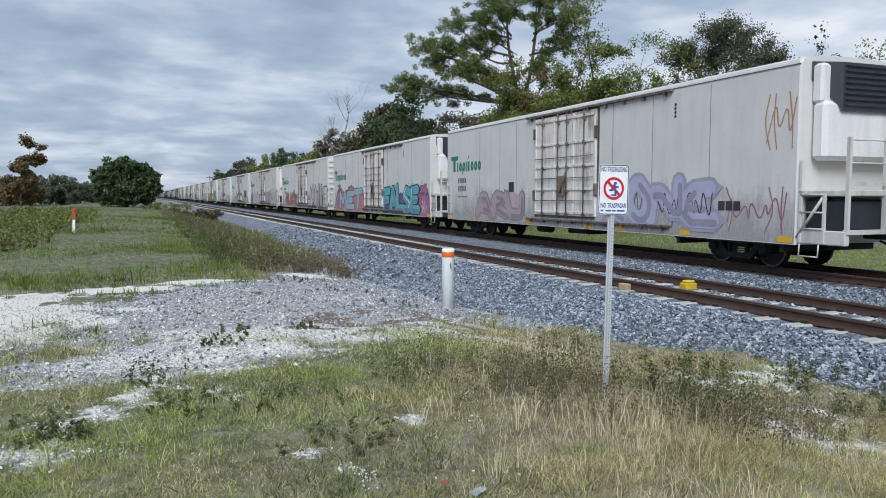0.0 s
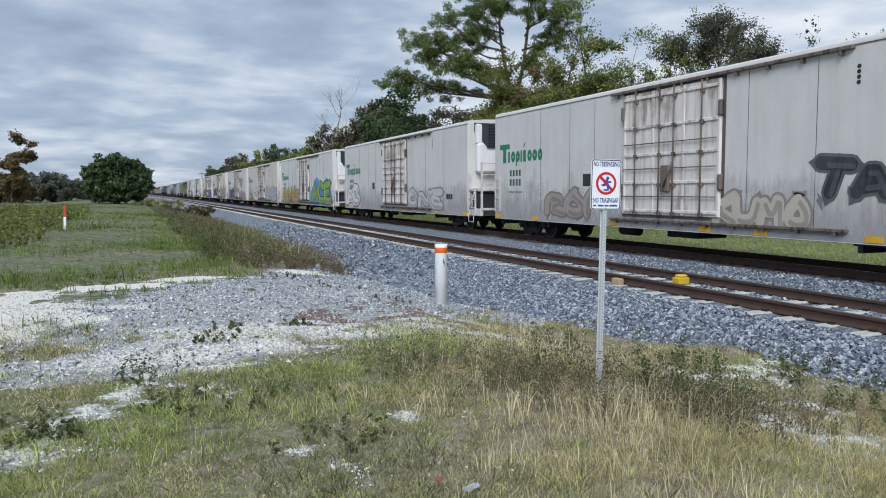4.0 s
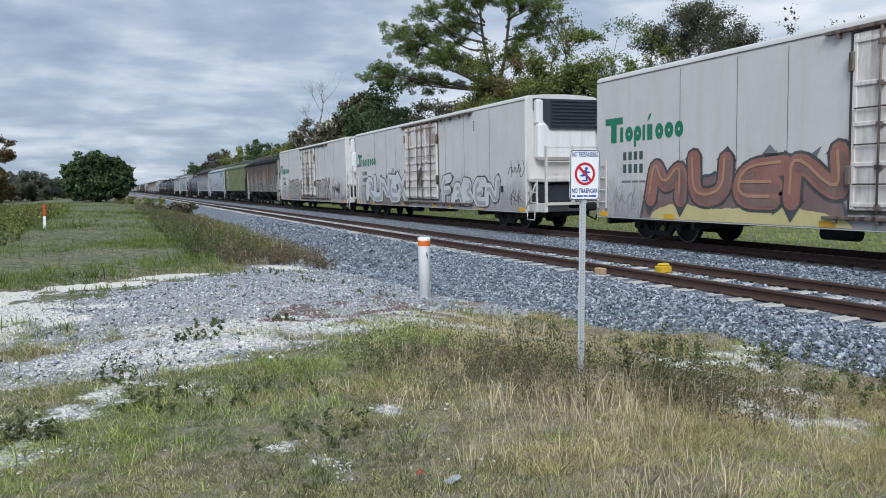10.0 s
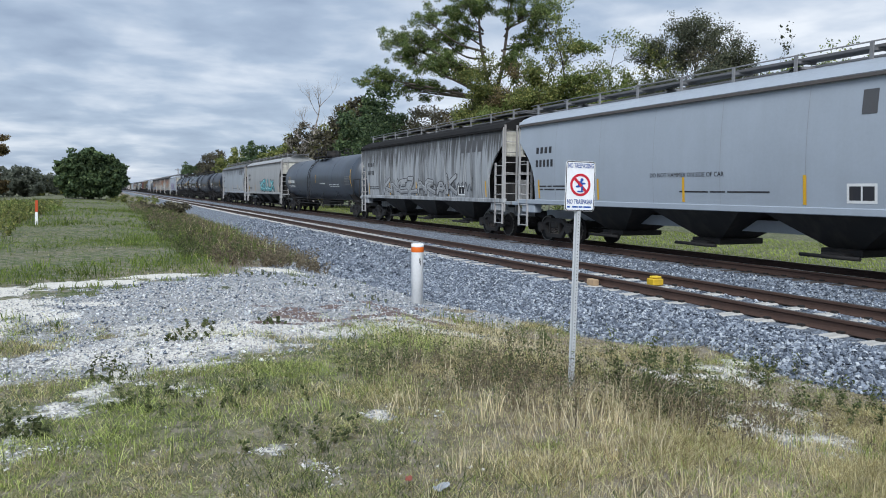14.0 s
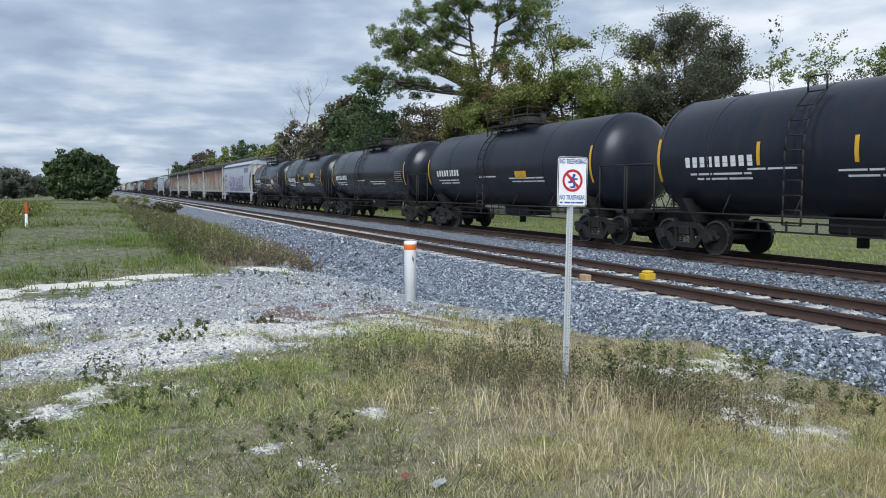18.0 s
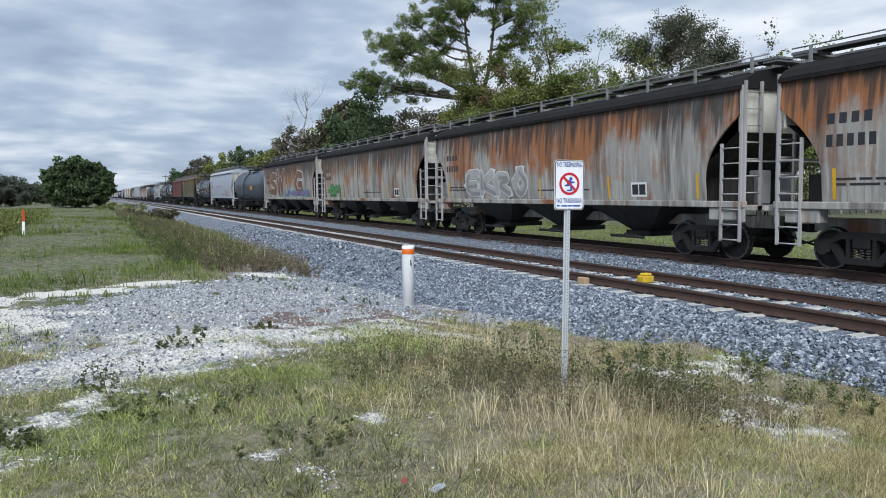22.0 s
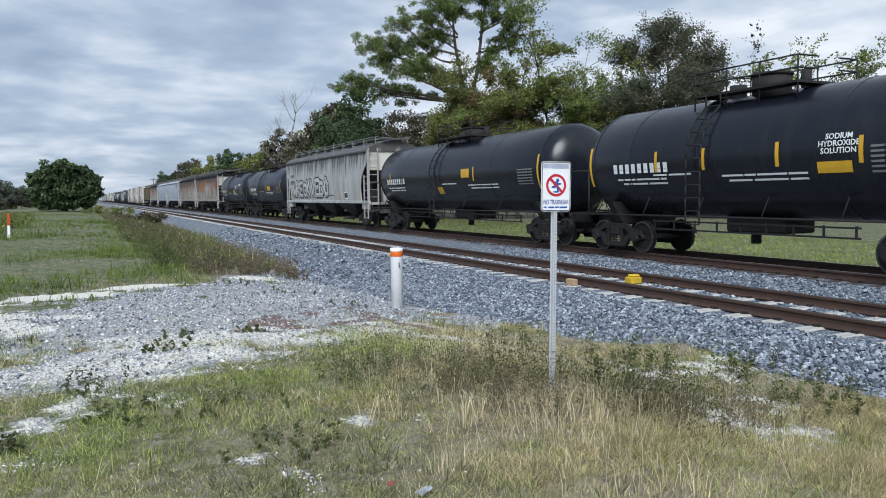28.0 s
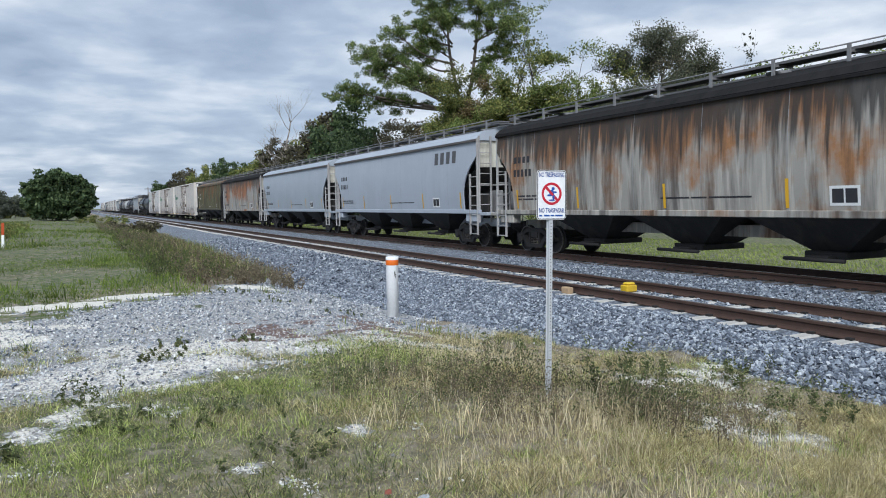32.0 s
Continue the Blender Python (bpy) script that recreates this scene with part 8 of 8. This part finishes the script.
def bare(x, y):
    stone, spill, sand, red, dry = covers(x, y)
    return np.clip(np.maximum.reduce([stone * 1.2, spill, sand, 0.9 * red]), 0, 1), dry


def tufty(x, y, f, seed):
    return np.clip(0.5 + 0.9 * wave(x, y, f, seed) + 0.4 * wave(x, y, f * 2.7, seed + 1), 0.06, 1)


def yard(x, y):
    """The stretch of ground before the track, cut to the wedge that the camera sees."""
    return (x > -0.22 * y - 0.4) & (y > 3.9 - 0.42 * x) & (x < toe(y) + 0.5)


def mown(x, y):
    return smooth(-6, -4.5, x) * smooth(2.2, 1.2, x) * smooth(14, 18, y)


def field(name, label, n, box, size, wide, mat, seed, want_dry, bend_by=0.6, clumps=2.2):
    def keep(x, y):
        b, d = bare(x, y)
        # the last factor cuts the field at the left edge of the camera's view
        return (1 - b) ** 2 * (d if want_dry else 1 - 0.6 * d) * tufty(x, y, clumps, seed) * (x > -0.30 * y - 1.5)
    x, y, g = scatter(n, *box, seed, keep)
    tall = 0.55 + 0.75 * tufty(x, y, clumps * 0.6, seed + 5)
    h = size * g.uniform(0.4, 1.25, len(x)) * tall * (1 - 0.45 * mown(x, y))
    return tagged(new(name, blades(name, x, y, h, wide * g.uniform(0.6, 1.4, len(x)), mat, seed, bend_by)), label, "grass", kind="stuff")


def tufts(name, label, n, per, box, size, wide, mat, seed, share, splay=0.9, spread=0.035, plain=False):
    """Grass in loose tufts whose blades lean outwards."""
    def keep(x, y):
        b, d = bare(x, y)
        return (1 - 0.97 * b) * share(x, y, d) * (0.12 + 0.88 * tufty(x, y, 2.4, seed) * (0.4 + 0.6 * tufty(x, y, 7.0, seed + 9)))
    x, y, g = scatter(n, *box, seed, keep)
    m = len(x)
    big = g.uniform(0.4, 1.3, m) * (0.5 + 0.7 * tufty(x, y, 1.3, seed + 5))
    k = np.repeat(np.arange(m), per)
    n2 = len(k)
    a = g.uniform(0, 2 * math.pi, n2)
    r = spread * np.abs(g.normal(0, 1, n2)) * (0.6 + big[k])
    bx, by = x[k] + r * np.cos(a), y[k] + r * np.sin(a)
    h = size * big[k] * g.uniform(0.35, 1.25, n2)
    return tagged(new(name, blades(name, bx, by, h, wide * g.uniform(0.6, 1.4, n2), mat, seed, splay, a + g.normal(0, 0.6, n2), plain)), label, "grass", kind="stuff")


rank = lambda x, y: 1 + 0.7 * smooth(2.0, 4.0, x) * smooth(11, 8, y)       # taller towards the sign
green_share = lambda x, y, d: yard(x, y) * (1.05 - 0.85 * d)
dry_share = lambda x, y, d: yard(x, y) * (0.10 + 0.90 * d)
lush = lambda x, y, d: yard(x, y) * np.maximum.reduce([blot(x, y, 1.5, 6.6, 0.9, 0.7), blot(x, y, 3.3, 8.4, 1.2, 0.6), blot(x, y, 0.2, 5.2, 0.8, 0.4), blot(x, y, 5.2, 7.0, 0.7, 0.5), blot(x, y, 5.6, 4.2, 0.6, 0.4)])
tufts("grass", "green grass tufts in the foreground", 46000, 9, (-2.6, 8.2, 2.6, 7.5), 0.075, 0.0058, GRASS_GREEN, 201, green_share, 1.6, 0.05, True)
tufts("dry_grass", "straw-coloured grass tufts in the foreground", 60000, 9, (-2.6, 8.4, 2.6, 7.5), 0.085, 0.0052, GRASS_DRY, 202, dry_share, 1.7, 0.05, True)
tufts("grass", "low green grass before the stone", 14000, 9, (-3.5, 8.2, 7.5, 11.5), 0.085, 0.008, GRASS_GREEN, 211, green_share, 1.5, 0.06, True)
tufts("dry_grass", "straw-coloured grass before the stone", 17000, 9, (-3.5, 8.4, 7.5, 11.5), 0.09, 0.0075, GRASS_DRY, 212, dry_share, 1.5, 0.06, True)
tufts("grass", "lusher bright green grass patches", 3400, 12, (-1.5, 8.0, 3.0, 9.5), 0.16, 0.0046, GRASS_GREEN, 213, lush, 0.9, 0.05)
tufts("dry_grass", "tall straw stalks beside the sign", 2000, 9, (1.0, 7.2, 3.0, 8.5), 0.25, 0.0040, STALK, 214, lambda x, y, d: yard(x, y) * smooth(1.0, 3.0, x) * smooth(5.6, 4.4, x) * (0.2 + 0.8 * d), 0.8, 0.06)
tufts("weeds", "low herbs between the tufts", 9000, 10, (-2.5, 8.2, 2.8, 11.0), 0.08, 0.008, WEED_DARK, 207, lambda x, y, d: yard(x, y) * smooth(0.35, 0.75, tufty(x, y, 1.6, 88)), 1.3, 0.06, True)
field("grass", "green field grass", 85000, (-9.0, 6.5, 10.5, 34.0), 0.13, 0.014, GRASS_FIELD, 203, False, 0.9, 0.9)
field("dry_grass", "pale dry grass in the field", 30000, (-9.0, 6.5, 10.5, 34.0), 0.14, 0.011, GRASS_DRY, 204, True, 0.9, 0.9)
verge = lambda x, y, d: smooth(1.4, 3.4, x + 1.0 * wave(x, y, 0.55, 71)) * smooth(0.5, -0.9, x - toe(y) + 0.5 * wave(x, y, 1.1, 72)) * (0.25 + 0.75 * tufty(x, y, 0.9, 73)) * smooth(17.5, 21, y + 1.2 * wave(x, y, 0.9, 74))
tufts("dry_grass", "tall brown grass along the ballast", 3600, 14, (1.2, 6.4, 17.5, 60.0), 0.36, 0.013, WEED_BROWN, 209, verge, 0.9, 0.12)
tufts("dry_grass", "pale seed heads along the ballast", 600, 12, (1.6, 6.0, 19.0, 60.0), 0.50, 0.010, GRASS_DRY, 215, verge, 0.7, 0.10)
tufts("grass", "tall green grass along the ballast", 2600, 14, (1.0, 6.0, 18.0, 60.0), 0.40, 0.014, GRASS_FIELD, 210, verge, 0.9, 0.12)
tufts("grass", "rough taller grass in the field", 5200, 12, (-9.0, 3.0, 15.5, 60.0), 0.26, 0.018, GRASS_FIELD, 216, lambda x, y, d: smooth(0.35, 0.8, tufty(x, y, 0.7, 91)) * (1 - 0.5 * smooth(1.0, -1.0, np.abs(x + 0.8) - 1.2)), 1.1, 0.10)
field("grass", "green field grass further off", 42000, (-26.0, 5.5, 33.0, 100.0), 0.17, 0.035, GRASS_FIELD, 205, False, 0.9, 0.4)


def litter_of_grass():
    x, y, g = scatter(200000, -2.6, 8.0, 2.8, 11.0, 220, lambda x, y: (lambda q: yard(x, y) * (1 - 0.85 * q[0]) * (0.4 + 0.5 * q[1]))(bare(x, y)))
    n = len(x)
    return blades("dead_grass", x, y, g.uniform(0.010, 0.03, n), g.uniform(0.003, 0.007, n), THATCH, 221, 4.0, None, True)


tagged(new("dead_grass", litter_of_grass()), "flattened dead grass between the tufts", "grass", kind="stuff")


def back_grass():
    g = np.random.default_rng(206)
    n = 60000
    y = 3 + 97 * g.random(n) ** 1.5
    x = 18.9 + 11 * g.random(n)
    return blades("grass", x, y, g.uniform(0.03, 0.12, n), g.uniform(0.012, 0.035, n), GRASS_LAWN, 206, 1.4)


tagged(new("grass", back_grass()), "green grass strip behind the far track", "grass", kind="stuff")


def weed_stand(name, label, n, place, height, leaf, mat, seed, thick=0.004, per=16, tilt_most=0.5, bush=0.30):
    """Branching stems with small leaves, all in one stand."""
    g = np.random.default_rng(seed)
    x, y = place(g, n)
    z = ground_z(x, y) - 0.02
    h = height * g.uniform(0.45, 1.2, n)
    a, tilt = g.uniform(0, 2 * math.pi, n), g.uniform(0.0, tilt_most, n)
    t = np.tile(np.linspace(0.15, 1, per), (n, 1)) * h[:, None]
    r = g.uniform(0.02, bush, (n, per)) * h[:, None] * (0.35 + t / h[:, None])
    b = g.uniform(0, 2 * math.pi, (n, per))
    cx = x[:, None] + np.cos(a)[:, None] * tilt[:, None] * t + r * np.cos(b)
    cy = y[:, None] + np.sin(a)[:, None] * tilt[:, None] * t + r * np.sin(b)
    cz = z[:, None] + t + 0.2 * r
    foliage = leaves(name, np.stack([cx, cy, cz], -1).reshape(-1, 3), np.full(n * per, 0.045 * height / 0.4), [4] * (n * per), leaf, mat, seed, 0.9, 2.0)
    ob = tagged(new(name, foliage), label, "weeds", kind="stuff")
    k = 4
    stem = blades("stem", np.repeat(x, k) + g.normal(0, 0.01, k * n), np.repeat(y, k) + g.normal(0, 0.01, k * n), np.repeat(h, k) * g.uniform(0.6, 1.0, k * n), np.full(k * n, thick), WEED_BROWN, seed + 1, 0.7)
    part("stem", stem, ob)
    return ob


def around(*spots):
    """Places gathered about a few spots (x, y, spread)."""
    def place(g, n):
        k = g.integers(0, len(spots), n)
        c = np.array(spots)[k]
        return c[:, 0] + g.normal(0, 1, n) * c[:, 2], c[:, 1] + g.normal(0, 1, n) * c[:, 2]
    return place


weed_stand("weeds", "dark stalky weeds among the dry grass", 170, around((4.3, 5.4, 0.4), (4.9, 5.1, 0.4), (3.5, 6.0, 0.4), (2.6, 7.0, 0.4), (5.3, 5.6, 0.4), (3.9, 6.6, 0.4)), 0.38, 0.013, WEED_DARK, 301)
weed_stand("weeds", "brown brittle stalks beside the sign", 150, around((4.6, 5.2, 0.5), (3.6, 5.6, 0.5), (5.4, 5.0, 0.4), (3.0, 6.4, 0.5)), 0.36, 0.012, WEED_BROWN, 308)
weed_stand("weeds", "leafy green weeds at the ballast's edge", 52, around((7.4, 6.4, 0.3), (6.4, 7.4, 0.35), (5.4, 6.1, 0.3), (6.9, 5.2, 0.3), (5.3, 8.4, 0.4)), 0.36, 0.022, WEED_DARK, 302)
weed_stand("weeds", "small herb clumps in the crushed stone", 60, around((1.15, 9.95, 0.12), (2.1, 10.3, 0.14), (0.9, 9.2, 0.15), (3.9, 15.0, 0.3), (4.6, 13.6, 0.2), (2.9, 16.6, 0.4)), 0.10, 0.020, WEED_DARK, 303, per=9)
weed_stand("weeds", "spindly dark herbs in the grass", 60, around((-0.7, 5.9, 0.15), (0.2, 6.3, 0.2), (1.0, 6.2, 0.3), (1.3, 5.2, 0.25), (0.0, 7.4, 0.2)), 0.17, 0.016, WEED_DARK, 306, 0.003, 12)
weed_stand("weeds", "rough green weeds beside the mown strip", 620, lambda g, n: (-3.0 - 6.0 * g.random(n), 25 + 40 * g.random(n) ** 1.2), 0.55, 0.05, OLIVE_LEAF, 307, 0.01, 12)
weed_stand("weeds", "brown weeds beside the ballast", 520, lambda g, n: ((lambda y: (2.3 + 3.0 * g.random(n) - 0.5 * smooth(25, 60, y) + 0.3 * wave(y, y, 0.6, 9), y))(18.5 + 60 * g.random(n) ** 1.6)), 0.42, 0.028, WEED_BROWN, 304, 0.008)
weed_stand("weeds", "green-brown weeds in the verge", 330, lambda g, n: (g.uniform(1.6, 4.2, n), 20 + 45 * g.random(n) ** 1.4), 0.40, 0.030, WEED_DARK, 305, 0.008)



def stone_material():
    m, nodes, links, bsdf = material("crushed_granite")
    geo = nodes.new("ShaderNodeNewGeometry")
    pos = nodes.new("ShaderNodeTexCoord").outputs["Object"]
    colour = ramp_of(nodes, links, geo.outputs["Random Per Island"], [(0.0, (0.055, 0.068, 0.09)), (0.4, (0.155, 0.18, 0.225)), (0.8, (0.30, 0.335, 0.385)), (1.0, (0.52, 0.55, 0.58))])
    colour = mix_of(nodes, links, 0.5, colour, mix_of(nodes, links, noise_of(nodes, links, pos, 60, 3), 0.5, 1.4), "MULTIPLY")
    links.new(colour, bsdf.inputs["Base Color"])
    bsdf.inputs["Roughness"].default_value = 0.85
    return m


STONE = stone_material()
MIXED_STONE, n_, l_, b_ = material("mixed_grey_and_white_stone")
l_.new(ramp_of(n_, l_, n_.new("ShaderNodeNewGeometry").outputs["Random Per Island"], [(0.0, (0.09, 0.105, 0.135)), (0.45, (0.27, 0.30, 0.345)), (0.78, (0.50, 0.52, 0.54)), (1.0, (0.82, 0.82, 0.80))]), b_.inputs["Base Color"])
b_.inputs["Roughness"].default_value = 0.9
PALE_STONE, n_, l_, b_ = material("pale_limestone")
l_.new(ramp_of(n_, l_, n_.new("ShaderNodeNewGeometry").outputs["Random Per Island"], [(0.0, (0.22, 0.22, 0.23)), (0.45, (0.52, 0.51, 0.50)), (1.0, (0.84, 0.82, 0.79))]), b_.inputs["Base Color"])
b_.inputs["Roughness"].default_value = 0.9


def stones(name, x, y, size, mat, seed, sink=0.3):
    """Angular stones lying on the ground: squashed, turned, uneven octahedra with cut corners."""
    g = np.random.default_rng(seed)
    n = len(x)
    base = np.array([(1, 0, 0.1), (0.2, 1, 0), (-1, 0.15, 0), (0, -1, 0.1), (0.5, 0.45, 0.8), (-0.45, 0.4, 0.75), (-0.5, -0.5, 0.8), (0.45, -0.5, 0.7), (0, 0, -0.8)])[:8]
    faces = np.array([(0, 1, 4), (1, 2, 5), (2, 3, 6), (3, 0, 7), (4, 1, 5), (5, 2, 6), (6, 3, 7), (7, 0, 4), (4, 5, 6), (4, 6, 7)])
    V = base[None] * g.uniform(0.7, 1.25, (n, len(base), 1)) * g.uniform(0.65, 1.2, (n, 1, 3)) * np.array([1, 1, 0.8])
    q = g.normal(size=(n, 4))
    q[:, 0] += 0.8
    q /= np.linalg.norm(q, axis=1, keepdims=True)
    w, i, j, k = q.T
    R = np.stack([np.stack([1 - 2 * (j * j + k * k), 2 * (i * j - k * w), 2 * (i * k + j * w)], -1), np.stack([2 * (i * j + k * w), 1 - 2 * (i * i + k * k), 2 * (j * k - i * w)], -1), np.stack([2 * (i * k - j * w), 2 * (j * k + i * w), 1 - 2 * (i * i + j * j)], -1)], 1)
    V = np.einsum("nij,nvj->nvi", R, V) * size[:, None, None]
    z = ground_z(x, y) + size * (0.5 - sink)
    V += np.stack([x, y, z], -1)[:, None]
    F = (faces[None] + (len(base) * np.arange(n))[:, None, None]).reshape(-1, 3)
    return np_mesh(name, V.reshape(-1, 3), F, mat)


def lay(name, label, n, box, size, mat, seed, keep, sink=0.3):
    x, y, g = scatter(n, *box, seed, keep)
    return tagged(new(name, stones(name, x, y, size * g.uniform(0.55, 1.35, len(x)), mat, seed, sink)), label, "stones", kind="stuff")


on_ballast = lambda x, y: (x > toe(y) - 0.15 + 0.3 * wave(x, y, 3, 61)) * (x > 5.2) * 1.0
chips = lambda x, y: (lambda c: np.clip(c[1] * (0.40 + 0.6 * smooth(11.5, 8.5, y)) * np.where(y > 7.5, smooth(5.5, 3.5, x), 1) + 0.30 * c[2] + 0.012, 0, 1) * (1 - c[0]) * (1 - 0.7 * c[3]))(covers(x, y))
lay("ballast", "blue-grey crushed stone of the track bed", 62000, (5.2, 9.06, 3.5, 19.0), 0.036, STONE, 401, on_ballast)
lay("ballast", "blue-grey crushed stone between the tracks", 12000, (11.7, 14.2, 5.5, 24.0), 0.034, STONE, 402, lambda x, y: 1.0 + 0 * x)
lay("ballast", "crushed stone between the rails", 4500, (9.75, 11.0, 4.0, 26.0), 0.034, STONE, 403, lambda x, y: 1.0 + 0 * x, 0.5)
lay("ballast", "crushed stone of the track bed further off", 9000, (5.2, 9.06, 19.0, 50.0), 0.05, STONE, 404, on_ballast)
lay("spilled_stone", "spilled grey stone and limestone in the yard", 24000, (-2.6, 7.0, 7.2, 20.0), 0.024, MIXED_STONE, 405, lambda x, y: (lambda c: c[1] * (0.40 + 0.45 * smooth(9, 14, y)) * (1 - c[2]) * (1 - 0.75 * c[3]))(covers(x, y)))
lay("spilled_stone", "pale limestone chips", 80000, (-2.6, 8.0, 3.6, 15.0), 0.0125, PALE_STONE, 406, chips)


def motions():
    for car, s in moving:
        walk(car, [(0, pose(FAR, s, RAIL)), (32, pose(FAR, s - 32 * SPEED, RAIL))])


motions()
